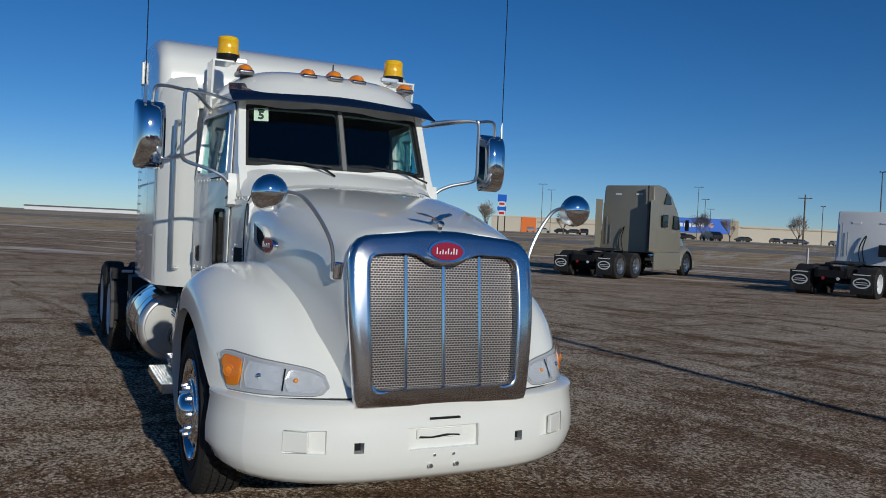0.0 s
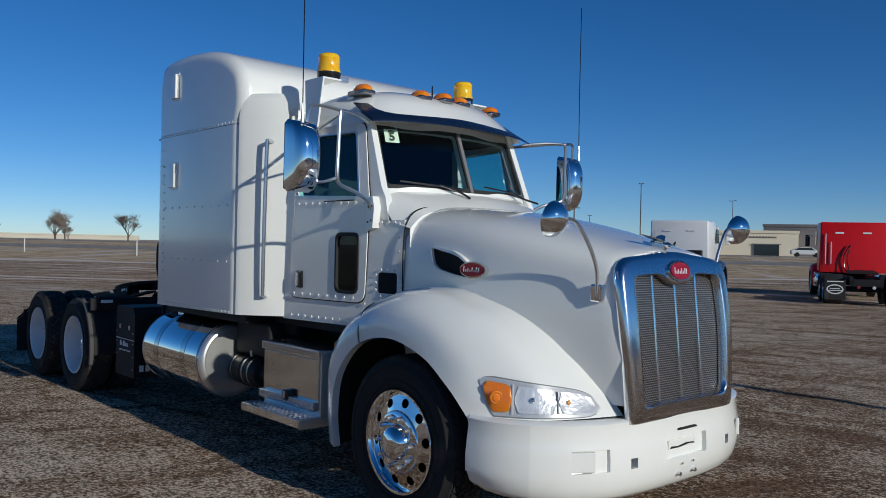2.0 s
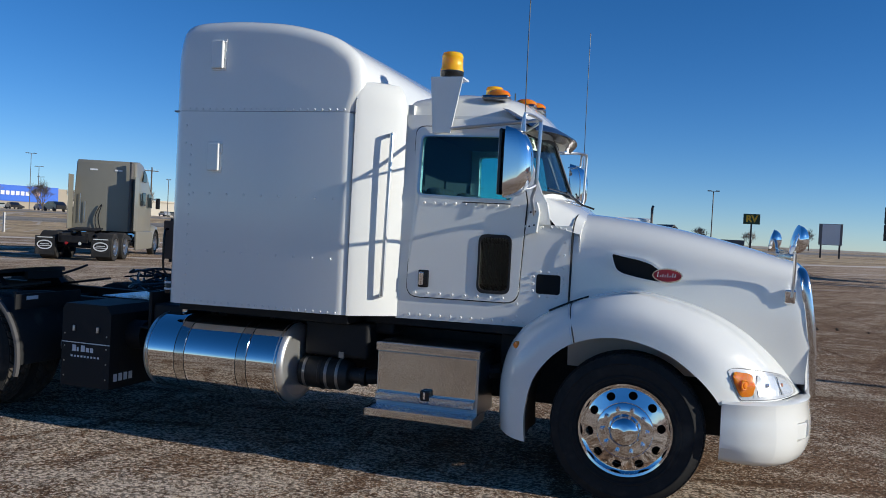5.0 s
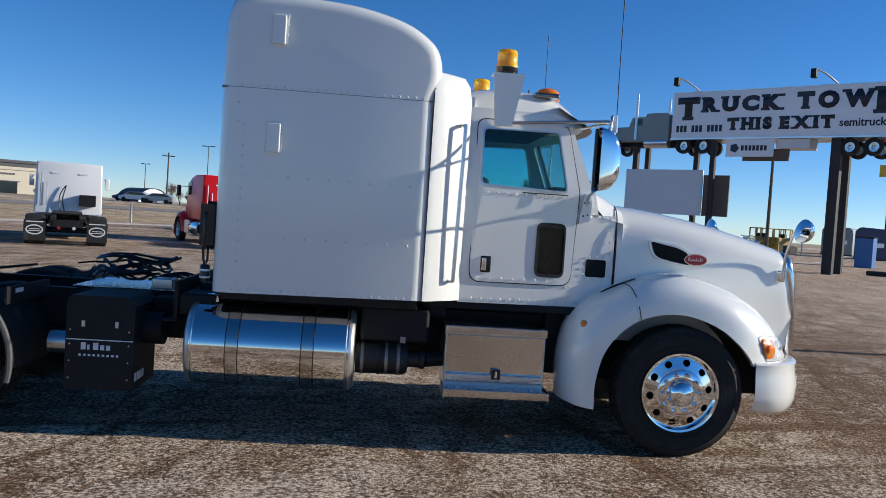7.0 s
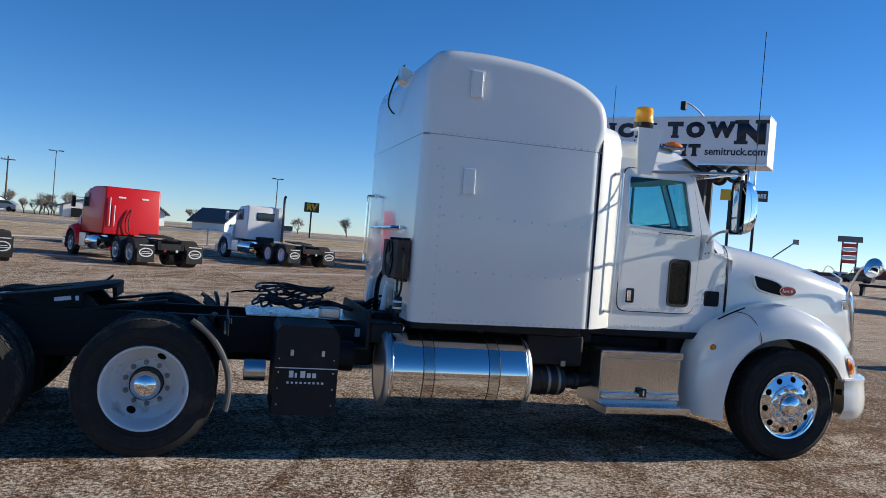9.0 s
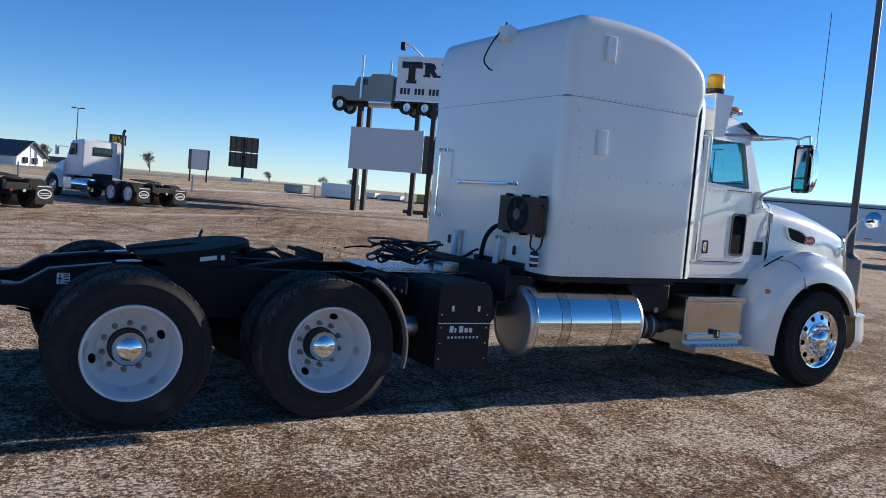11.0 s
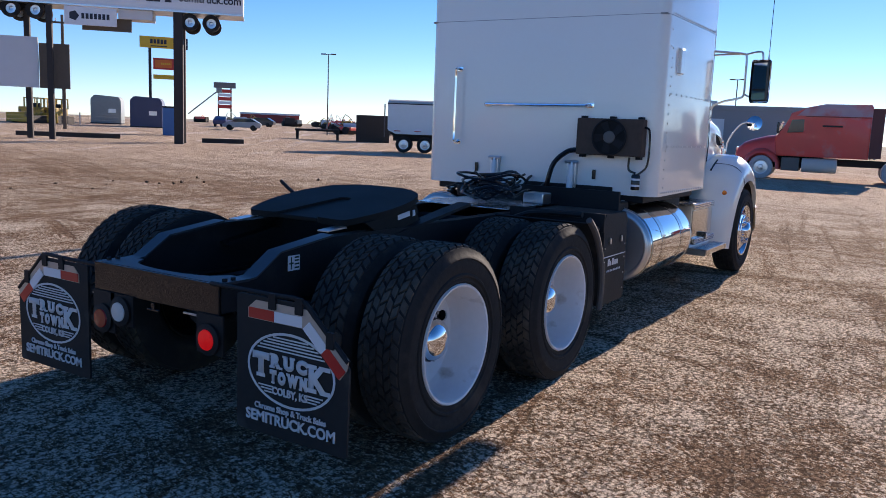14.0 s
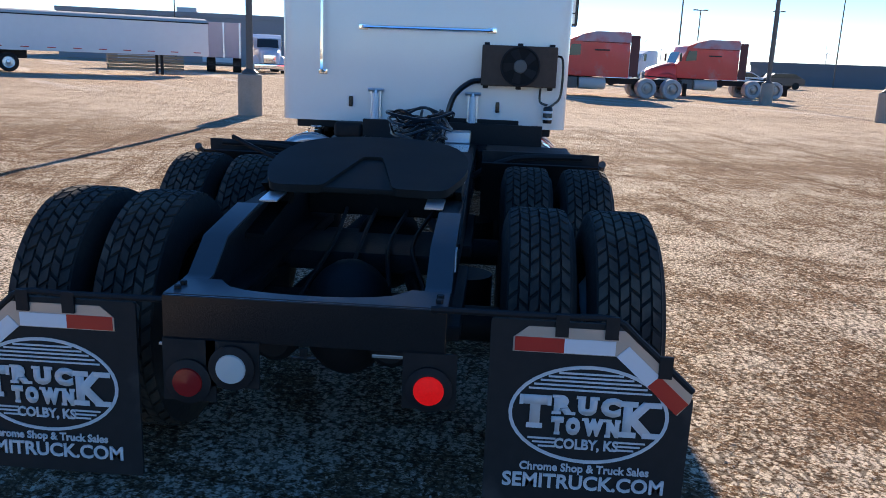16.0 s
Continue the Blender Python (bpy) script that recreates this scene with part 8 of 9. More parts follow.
# ---- poles ----
def light_pole(x, y, h, arm=0.0, ang=0.0, base=False, r=0.08, label="weathered steel light pole"):
    p = thing("light_pole", label, "pole", "light poles", at_(x, y, ang, -0.02))
    z0 = 0.0
    if base:
        part("concrete_base", lathe(bmesh.new(), [(0, 0), (0.29, 0.0), (0.29, 1.0), (0.27, 1.02), (0, 1.02)], "z", 24), CONCRETE, p, "grey concrete base")
        part("base_collar", lathe(bmesh.new(), [(0.2, 1.02), (0.2, 1.06), (0.15, 1.10), (0.11, 1.14)], "z", 16), POLEM, p)
        z0 = 1.0
    part("shaft", cyl(bmesh.new(), (0, 0, z0), (0, 0, h), r, r * 0.7, 12), POLEM, p)
    if arm:
        for s in (-1, 1):
            part("lamp_head", bx(s * arm * 0.25, s * arm * 0.75, -0.14, 0.14, h - 0.02, h + 0.12, 0.03), POLEM, p)
        part("lamp_arm", bx(-arm * 0.3, arm * 0.3, -0.05, 0.05, h - 0.02, h + 0.06), POLEM, p)
    return p


light_pole(9.95, 5.4, 9.5, 0.0, 0, True, 0.085, "dark light pole on a round concrete base")
light_pole(18.9, -13.75, 9.5, 0.0, 0, True, 0.115, "dark light pole on a round concrete base")
light_pole(-64.8, 95.0, 10.0, 0.5, 30, r=0.1)
light_pole(-89.1, 114.3, 6.6, 0.5, 30, r=0.08)
light_pole(30.9, -13.6, 9.5, 0.0, 0, True, 0.115, "dark light pole on a round concrete base")
for x, y, h, a, g in ((66.3, 62.1, 9.5, 1.2, -60), (-163.0, 106.6, 11.9, 1.5, 40), (-178.5, 119.5, 11.6, 1.5, 40), (-140.5, 135.4, 12.4, 1.5, 40), (-139.3, 136.5, 9.6, 1.2, 40), (-160, 158.4, 8.4, 1.2, 40), (-154.9, 119.1, 7.8, 1.2, 40), (-106.4, 44.2, 8.4, 0.9, 90), (-92.3, 171.2, 12.4, 1.2, 0), (-43.3, 138, 6.6, 1.0, 0), (1.4, 103.2, 7.5, 1.0, 0), (90, 20, 8.6, 1.2, 90), (84, -4, 8.0, 1.2, 90), (95, -25, 8.5, 1.2, 90), (78, 34, 7.5, 1.0, 60), (-30, 125, 9.5, 1.4, 0), (63, -16, 8.0, 1.0, 90), (90, -40, 10, 0, 0), (100, -36, 9, 1.0, 90)):
    light_pole(x, y, h, a, g, r=0.085)


def power_pole(x, y, h, ang):
    p = thing("power_pole", "wooden power pole with cross arms", "pole", "power poles", at_(x, y, ang, -0.02))
    part("shaft", cyl(bmesh.new(), (0, 0, 0), (0, 0, h), 0.16, 0.11, 10), BARK, p)
    part("cross_arm", bx(-1.1, 1.1, -0.06, 0.06, h - 0.7, h - 0.55), BARK, p)
    for k in (-1.0, -0.5, 0.5, 1.0):
        part("insulator", cyl(bmesh.new(), (k, 0, h - 0.55), (k, 0, h - 0.3), 0.05, seg=6), GREYBOARD, p)
    return p


power_pole(31.0, 60.5, 9.3, sang)
power_pole(-91.6, 112.9, 8.6, 40)
power_pole(-40, 140, 9, 0)


# ---- roadside signs ----
def post_sign(label, m, w, z0, z1, faces, posts=(0,), r=0.1):
    s = thing("roadside_sign", label, "sign", m=m)
    for x in posts:
        part("post", bx(x - r, x + r, -r, r, -0.02, z1, 0.01), RUSTPOST, s)
    for nm, x0, x1, a, b, mt in faces:
        part(nm, bx(x0, x1, -0.22 if nm != "pale_panel" else -0.24, -0.12, a, b, 0.01), mt, s)
    return s


rv = post_sign("dark green sign with yellow letters on one post", at_(6.2, 104, 0), 4, 0, 4.8, [("sign_face", -1.0, 1.0, 3.5, 4.8, mat("dark_green_sign", (0.012, 0.045, 0.02), 0.5))], (0,), 0.1)
letters("sign_word", "RV", 1.15, YELLOW, rv, Matrix(((1, 0, 0, 0), (0, 0, -1, -0.24), (0, 1, 0, 4.15), (0, 0, 0, 1))), bold=0.05, depth=0.02)
FA = -40
fo = post_sign("yellow dealer sign stack on two posts", pose(53.8, 76.7, 0, 0, 0, FA), 7, 0, 10.6, [("yellow_face", -2.4, 1.5, 9.5, 10.8, YELLOW), ("black_face", 1.53, 2.9, 9.5, 10.8, BLACKGLOSS), ("red_face", -0.95, 1.3, 7.1, 8.4, STRIPRED), ("yellow_face", -0.95, 1.3, 6.0, 6.5, YELLOW)], (-1.3, 1.5), 0.16)
part("orange_panel", bx(-0.75, 1.1, -0.25, -0.21, 7.3, 8.2), ORANGE, fo)
for k in range(5):
    part("sign_bar", bx(-1.25 + k * 0.38, -0.97 + k * 0.38, -0.25, -0.21, 10.0, 10.5), SIGNINK, fo)
    part("sign_bar", bx(-0.1 + k * 0.22, 0.06 + k * 0.22, -0.28, -0.24, 7.65, 7.85), YELLOW, fo)
part("sign_bar", bx(-1.2, 0.6, -0.25, -0.21, 9.68, 9.78), SIGNINK, fo)
for k in range(3):
    part("sign_bar", bx(1.75 + k * 0.34, 2.02 + k * 0.34, -0.25, -0.21, 9.9, 10.4), STRIPWHITE, fo)
bbd = post_sign("two stacked dark billboards seen from behind", at_(26.6, 120.1, -16), 5, 0, 6.7, [("board", -2.2, 2.2, 4.6, 6.9, BROWNBOARD), ("board", -2.2, 2.2, 2.2, 4.45, BROWNBOARD)], (0,), 0.22)
part("plinth", bx(-1.6, 1.6, -0.6, 0.6, -0.3, 0.55), GREYBOARD, bbd, "pale concrete plinth")
for k in range(6):
    part("stringer", bx(-2.0 + k * 0.8 - 0.05, -2.0 + k * 0.8 + 0.05, -0.3, -0.22, 2.2, 6.9), RUSTPOST, bbd)
post_sign("grey billboard back on one post", at_(13.9, 92.4, -14), 5, 0, 3.7, [("board", -1.2, 1.2, 1.45, 3.8, STEELWALL), ("pale_panel", -0.85, 0.95, 1.5, 3.75, GREYBOARD)], (-0.95, 0.95), 0.09)
bs = post_sign("tall blue and white fuel price sign", at_(-120.6, 70.8, 55), 3, 0, 6.4, [("blue_face", -0.8, 0.8, 5.4, 6.6, BLUE), ("white_face", -0.7, 0.7, 4.5, 5.3, STRIPWHITE), ("blue_face", -0.8, 0.8, 3.8, 4.4, BLUE), ("white_face", -0.7, 0.7, 2.8, 3.7, STRIPWHITE)], (-0.6, 0.6), 0.1)
for z in (4.75, 3.1):
    part("sign_bar", bx(-0.45, 0.45, -0.26, -0.22, z, z + 0.4), STRIPRED, bs)
rm = post_sign("small blue route marker numbered 70", at_(-10.2, 43.1, 0, -0.3), 1, 0, 3.0, [("direction_plate", -0.19, 0.19, 2.82, 3.10, BLUE), ("top_band", -0.22, 0.22, 2.64, 2.75, STRIPRED)], (0,), 0.03)
SHIELD = [(-0.22, 2.64), (0.22, 2.64), (0.25, 2.50), (0.19, 2.33), (0.0, 2.19), (-0.19, 2.33), (-0.25, 2.50)]
part("shield", sheet(bmesh.new(), SHIELD, [], lambda u, v, d: (u, -0.24 + d, v), 0.02), BLUE, rm)
letters("number", "70", 0.27, STRIPWHITE, rm, Matrix(((1, 0, 0, 0), (0, 0, -1, -0.245), (0, 1, 0, 2.46), (0, 0, 0, 1))), bold=0.006)
post_sign("red and white striped pylon sign", pose(261, 292, 0, 0, 0, -43) @ Matrix.Diagonal((2.85, 2.85, 2.75, 1)), 6, 0, 6.9, [("grey_face", -1.75, 1.75, 6.0, 6.95, STEELWALL), ("red_face", -1.1, 1.1, 5.2, 5.8, STRIPRED), ("white_face", -1.1, 1.1, 4.6, 5.1, STRIPWHITE), ("red_face", -1.1, 1.1, 3.9, 4.5, STRIPRED), ("white_face", -1.1, 1.1, 3.3, 3.8, STRIPWHITE), ("red_face", -1.1, 1.1, 2.6, 3.2, STRIPRED)], (-1.0, 1.0), 0.12)


# ---- buildings ----
def hall(label, m, w, d, h, wall, roof_mat=None, gable=0.0, extras=()):
    """A building with its front along x at y = 0, facing -y."""
    b = thing("building", label, "building", m=m)
    if gable:
        part("wall", bx(0, w, 0, d, -0.5, h), wall, b)
        g = prism(bmesh.new(), [(0, h), (w, h), (w / 2, h + gable)], 0.02, d - 0.02)
        part("gable", g, wall, b)
        for s in (-1, 1):
            x0 = w / 2
            x1 = -0.5 if s < 0 else w + 0.5
            zz = h - 0.5 * gable / (w / 2)
            part("roof_slope", prism(bmesh.new(), [(x0, h + gable + 0.02), (x1, zz + 0.02), (x1, zz + 0.2), (x0, h + gable + 0.2)], -0.5, d + 0.5), roof_mat or ROOFGREY, b)
    else:
        part("wall", bx(0, w, 0, d, -0.5, h), wall, b)
        part("parapet", bx(-0.15, w + 0.15, -0.15, 0.3, h - 0.35, h + 0.12), roof_mat or wall, b)
        part("roof", bx(0.1, w - 0.1, 0.1, d, h - 0.1, h), ROOFGREY, b)
    for nm, x0, x1, z0, z1, mt in extras:
        part(nm, bx(x0, x1, -0.25, 0.05, z0, z1), mt, b)
    return b


def face_on(p, q):
    """A pose at p whose x axis runs to q."""
    a = math.degrees(math.atan2(q[1] - p[1], q[0] - p[0]))
    return pose(p[0], p[1], gz(*p), 0, 0, a)


store = hall("long pale store with an orange end and blue panel", face_on((-226, 128), (-150, 262)), 154, 60, 4.9, BEIGE, None, 0, [
    ("orange_panel", 9.8, 14.6, -0.3, 4.75, ORANGE), ("tan_entrance", 38.5, 79, -0.3, 6.6, TAN), ("wall_band", 15, 38, 3.2, 3.6, TAN), ("wall_band", 80, 154, 4.3, 4.6, TAN)])
part("tan_return", bx(38.5, 79, 0.0, 3.0, 0, 6.6), TAN, store)
part("blue_canopy", bx(40, 52.7, -1.2, -0.2, 0.9, 2.7), BLUE, store, "blue canopy")
part("blue_panel", bx(52.8, 76.3, -0.5, -0.2, 2.2, 6.9), BLUE, store, "blue sign panel")
part("entrance_gable", prism(bmesh.new(), [(40, 2.7), (53, 2.7), (46.5, 5.0)], -0.6, -0.27), BEIGE, store)
for k in range(7):
    part("sign_bar", bx(59 + k * 1.35, 60 + k * 1.35, -0.6, -0.48, 4.0, 5.2), STRIPWHITE, store)
part("sign_star", lathe(bmesh.new(), [(0, -0.6), (0.9, -0.55)], "y", 6, (70.3, 0, 4.7)), mat("pink_star", (0.7, 0.45, 0.45), 0.6), store)
for k in range(12):
    part("sign_bar", bx(42 + k * 0.75, 42.5 + k * 0.75, -1.35, -1.18, 1.7, 2.3), STRIPWHITE, store)
bank = hall("pale yellow office building with one dark window", face_on((-80, 122), (-58.8, 132.1)), 23.5, 20, 4.2, mat("cream_wall", (0.80, 0.71, 0.54), 0.8, blotch=0.06, bscale=0.3), None, 0, [("window", 16.5, 20.5, -0.2, 1.9, DARKGLASS), ("window_frame", 16.2, 20.8, 1.9, 2.05, STEELWALL)])
for k in range(14):
    part("sign_bar", bx(13.2 + k * 0.5, 13.55 + k * 0.5, -0.1, -0.02, 3.05, 3.3), STEELWALL, bank)
part("roof_unit", bx(8, 10, 6, 9, 4.2, 5.0), GREYBOARD, bank)
hall("dark flat building behind the pale office", face_on((-67.5, 137), (-59.5, 141)), 9, 8, 5.6, STEELWALL)
hall("white gabled house with a dark roof", Matrix(), 4.4, 5.6, 1.3, SIGNWHITE, ROOFGREY, 1.5, [("window", 1.0, 1.6, 0.3, 1.0, DARKGLASS), ("window", 2.6, 3.2, 0.3, 1.0, DARKGLASS)]).matrix_world = pose(-5.0, 101.5, gz(-5, 102), 0, 0, 48)
hall("small white house with a steep dark roof", Matrix(), 3.4, 4.0, 1.7, SIGNWHITE, ROOFGREY, 1.2, [("door", 1.4, 2.0, 0.0, 1.1, STEELWALL), ("window", 1.4, 2.0, 1.6, 2.2, DARKGLASS)]).matrix_world = pose(-15.6, 102, gz(-15, 102), 0, 0, 25)


def quonset(m):
    q = thing("building", "white round-ended shed with a dark arched roof", "building", m=m)
    arc = [(2.3 * math.cos(k * PI / 12), 2.0 * math.sin(k * PI / 12)) for k in range(13)]
    part("end_wall", sheet(bmesh.new(), arc, [], lambda u, v, d: (u, d, v - 0.1), 0.15), SIGNWHITE, q)
    b = grid(bmesh.new(), [[(u * 1.04, y, v * 1.04 - 0.1) for u, v in arc] for y in (-0.15, 0.1, 3.5, 7.0)])
    part("arched_roof", b, ROOFGREY, q, smooth=60)
    part("door", bx(-0.6, 0.6, -0.08, 0.02, -0.1, 1.2), GREYBOARD, q)


quonset(pose(-35.1, 113.9, gz(-35.1, 113.9) + 0.15, 0, 0, 42))
hall("long low shed with a dark roof", face_on((1.3, 154), (7.6, 154)), 6.3, 5, 0.7, GREYBOARD, ROOFGREY, 0.0, [("roof_edge", -0.2, 6.5, 0.5, 1.3, ROOFGREY)])
hall("white building with a dark roof and a deep porch", face_on((-26, 111), (-18.3, 112.9)), 8, 7, 1.5, SIGNWHITE, ROOFGREY, 1.3, [("window", 4.5, 5.2, 0.5, 1.2, DARKVOID), ("porch_shade", 1.0, 3.0, 0.0, 1.2, DARKVOID)])
hall("far white warehouse with a low roof", face_on((-300, -9), (-296, 60)), 69, 30, 1.5, GREYBOARD, ROOFGREY)
hall("far grey warehouse beyond the highway", face_on((-320, 62), (-300, 112)), 55, 20, 1.7, BEIGE)
yard_hall = hall("long dark grey metal hall with roof units", face_on((78, 47), (92, -2)), 36.5, 30, 5.2, mat("pale_grey_hall", (0.27, 0.27, 0.28), 0.7, blotch=0.15, bscale=0.2), None)
for x in (12, 25):
    part("roof_unit", bx(x, x + 2.2, 4, 7, 5.2, 6.0), GREYBOARD, yard_hall)
for k in range(3):
    part("door", bx(6 + k * 9, 10 + k * 9, -0.12, 0.05, 0, 3.8), GREYBOARD, yard_hall)
hall("dark blue grey row of containers", face_on((99, -33), (92, -52)), 20, 6, 2.6, mat("container_blue", (0.12, 0.14, 0.16), 0.6, blotch=0.2, bscale=0.2))
hall("far red roofed machine shop", face_on((150, 165), (175, 140)), 16, 9, 2.6, mat("red_shed", (0.35, 0.05, 0.04), 0.7), GREYBOARD)
hall("far pale machine shop", face_on((150, 98), (160, 75)), 18, 10, 2.4, GREYBOARD)


# ---- white hopper trailer ----
def hopper(m):
    t = thing("grain_trailer", "white grain hopper trailer with a rolled tarp", "trailer", m=m)
    # x runs from the rear end to the nose
    b = prism(bmesh.new(), [(0, 1.35), (0.5, 1.12), (12.5, 1.12), (12.5, 2.95), (0, 2.95)], -1.25, 1.25)
    bmesh.ops.bevel(b, geom=b.edges[:], offset=0.04, segments=2, affect="EDGES")
    part("hopper_body", b, FARWHITE, t, "smooth white hopper body")
    part("rolled_tarp", lathe(bmesh.new(), [(0.05, -0.1), (1.2, 0.0), (1.22, 6), (1.2, 12.5), (0.05, 12.6)], "x", 18, (0, 0, 2.93)), CANVAS, t).scale = (1, 1, 1)
    part("top_rail", bx(-0.02, 12.52, -1.28, -1.24, 2.91, 2.97), BLACK, t)
    part("top_rail", bx(-0.02, 12.52, 1.24, 1.28, 2.91, 2.97), BLACK, t)
    for k in range(10):
        part("reflector", bx(0.4 + k * 1.25, 0.8 + k * 1.25, -1.262, -1.25, 1.28, 1.33), STRIPRED, t)
    for x in (1.0, 2.3):
        for y in (-0.92, 0.92):
            far_wheel(t, x, y, 0.5, double=True, rim=far_rim)
    part("rear_ladder", bx(-0.25, -0.2, -0.9, -0.5, 0.9, 2.9), POLEM, t)
    for y in (-0.8, 0.8):
        part("landing_leg", bx(9.9, 10.05, y - 0.07, y + 0.07, 0.02, 1.15), BLACK, t)
    part("landing_brace", bx(9.95, 10.0, -0.8, 0.8, 0.3, 0.36), BLACK, t)
    part("underframe", bx(0.3, 3.2, -0.5, 0.5, 0.7, 1.15), BLACK, t)
    return t


hop = hopper(face_on((31.34, 27.15), (36.94, 18.35)))
# the tarp is a low bow over the top
for o in hop.children:
    if o.name.startswith("rolled_tarp"):
        o.matrix_basis = Matrix.Translation((0, 0, 2.93)) @ Matrix.Diagonal((1, 1, 0.24, 1)) @ Matrix.Translation((0, 0, -2.93))
con = thing("flat_deck_frame", "black steel trailer frame on the dirt", "trailer", m=at_(47.0, 46.7, -50))
part("deck", bx(-2.0, 2.0, -0.8, 0.8, 0.75, 0.95, 0.03), BLACK, con)
for x in (-1.8, 1.8):
    part("leg", bx(x - 0.12, x + 0.12, -0.7, 0.7, -0.02, 0.8), BLACK, con)
cb = thing("metal_container", "dark brown open metal container", "container", m=at_(49.9, 42.6, -53))
part("container_shell", bx(-1.5, 1.5, -1.2, 1.2, -0.02, 2.4, 0.04), mat("dark_brown_steel", (0.035, 0.028, 0.022), 0.7, grain=0.3, blotch=0.5), cb)
for k in range(5):
    part("rib", bx(-1.45 + k * 0.7, -1.35 + k * 0.7, -1.26, -1.2, 0.05, 2.35), RUSTPOST, cb)
pal = thing("pallet_stack", "stacked wooden pallets under the far trailer", "pallets", m=at_(47, 24, -60))
for k in range(7):
    part("pallet", bx(-2.5, 2.5, -0.6, 0.6, k * 0.2 - 0.02, k * 0.2 + 0.12), mat("pale_wood", (0.36, 0.25, 0.15), 0.8, grain=0.3) if k == 0 else bpy.data.materials["pale_wood"], pal)


# ---- parked cars beyond the highway ----
def car(paint, m, tall=0.0):
    c = thing("car", "", "car", "cars in the far car park", m)
    prof = [(-2.2, 0.35), (2.2, 0.35), (2.25, 0.75), (1.35, 0.95), (0.75, 1.42 + tall), (-1.2, 1.45 + tall), (-2.0, 1.0), (-2.25, 0.9)]
    b = prism(bmesh.new(), prof, -0.88, 0.88)
    bmesh.ops.bevel(b, geom=b.edges[:], offset=0.08, segments=2, affect="EDGES")
    part("body", b, paint, c)
    part("windows", prism(bmesh.new(), [(1.15, 1.0), (0.70, 1.36 + tall), (-1.15, 1.38 + tall), (-1.8, 1.02)], -0.90, 0.90), DARKGLASS, c)
    for x in (-1.35, 1.4):
        for y in (-0.8, 0.8):
            w = part("wheel", lathe(bmesh.new(), [(0.0, -0.1), (0.33, -0.1), (0.33, 0.1), (0.0, 0.1)], "y", 14, (x, y, 0.33)), RUBBER, c)
    return c


random.seed(11)
cols = [("dark grey", (0.03, 0.03, 0.035)), ("white", (0.7, 0.7, 0.7)), ("red", (0.25, 0.02, 0.02)), ("silver", (0.35, 0.36, 0.37)), ("black", (0.012, 0.012, 0.014)), ("blue", (0.03, 0.05, 0.15))]
protos = [(nm, car(mat(nm.replace(" ", "_") + "_car_paint", c, 0.3, coat=0.5), at_(-150 + 3 * i, 110 + 4.6 * i, 150))) for i, (nm, c) in enumerate(cols)]
for nm, o in protos:
    tagged(o, nm + " car parked beyond the highway", "car", "cars in the far car park")
for i in range(22):
    nm, o = protos[random.randrange(6)]
    k = i * 3.1 + random.uniform(-0.5, 0.5)
    p = Vector((-190, 118)) + Vector((0.49, 0.87)) * k * 1.7
    copy_thing(o, at_(p.x + random.uniform(-4, 4), p.y, random.choice((60, 150, 240))))
for x, y, a in ((-52, 120, 30), (-40, 118, 200), (92, -20, 90), (60, 70, 130), (70, 84, 30), (75, 66, 50), (85, 92, 120), (-20, 128, 0), (-4, 132, 10), (66, -22, 80), (70, -27, 95)):
    nm, o = protos[random.randrange(6)]
    copy_thing(o, at_(x, y, a))


for x, y, k in ((-36.6, 110.5, 1), (-33.4, 110.2, 3)):
    copy_thing(protos[k][1], at_(x, y, 175))
copy_thing(protos[4][1], at_(-111, 111.5, 160) @ Matrix.Diagonal((1.15, 1.1, 1.25, 1)))
lorry = thing("semi_truck", "red semi truck with a white trailer far on the highway", "truck", m=at_(-176, 84, 60))
part("trailer", bx(-6.5, 2.2, -1.2, 1.2, 1.1, 3.6, 0.05), FARWHITE, lorry)
part("cab", prism(bmesh.new(), [(2.6, 0.7), (5.9, 0.7), (5.9, 1.7), (4.9, 1.95), (4.5, 2.9), (2.6, 3.4)], -1.15, 1.15), RED, lorry)
for x in (-5.6, -4.4, 1.6, 2.8, 5.0):
    part("wheel", lathe(bmesh.new(), [(0.0, -1.2), (0.5, -1.2), (0.5, 1.2), (0.0, 1.2)], "y", 14, (x, 0, 0.5)), RUBBER, lorry)


# stored gear across the yard to the far side
def gear(i, x, y):
    g = thing("farm_machine", "row of stored farm machinery far across the yard", "machinery", "stored machinery", at_(x, y, random.uniform(0, 180)))
    mt = (MACHINE, RUSTPOST, SAGE, OLDRED, GREYBOARD)[i % 5]
    w, d, h = random.uniform(0.8, 1.9), random.uniform(0.6, 1.0), random.uniform(0.4, 1.1)
    part("body", bx(-w, w * 0.3, -d, d, 0.5, 0.5 + h, 0.06), mt, g)
    part("boom", tube(bmesh.new(), [(0, 0, 1.0), (w, 0.2, 1.0 + h * random.uniform(0.3, 1.6)), (w * 1.5, 0, 0.5)], 0.06, 6, 3), mt, g)
    for xx in (-w * 0.6, w * 0.25):
        part("wheel", lathe(bmesh.new(), [(0, -d - 0.2), (0.5, -d - 0.2), (0.5, d + 0.2), (0, d + 0.2)], "y", 12, (xx, 0, 0.48)), RUBBER, g)


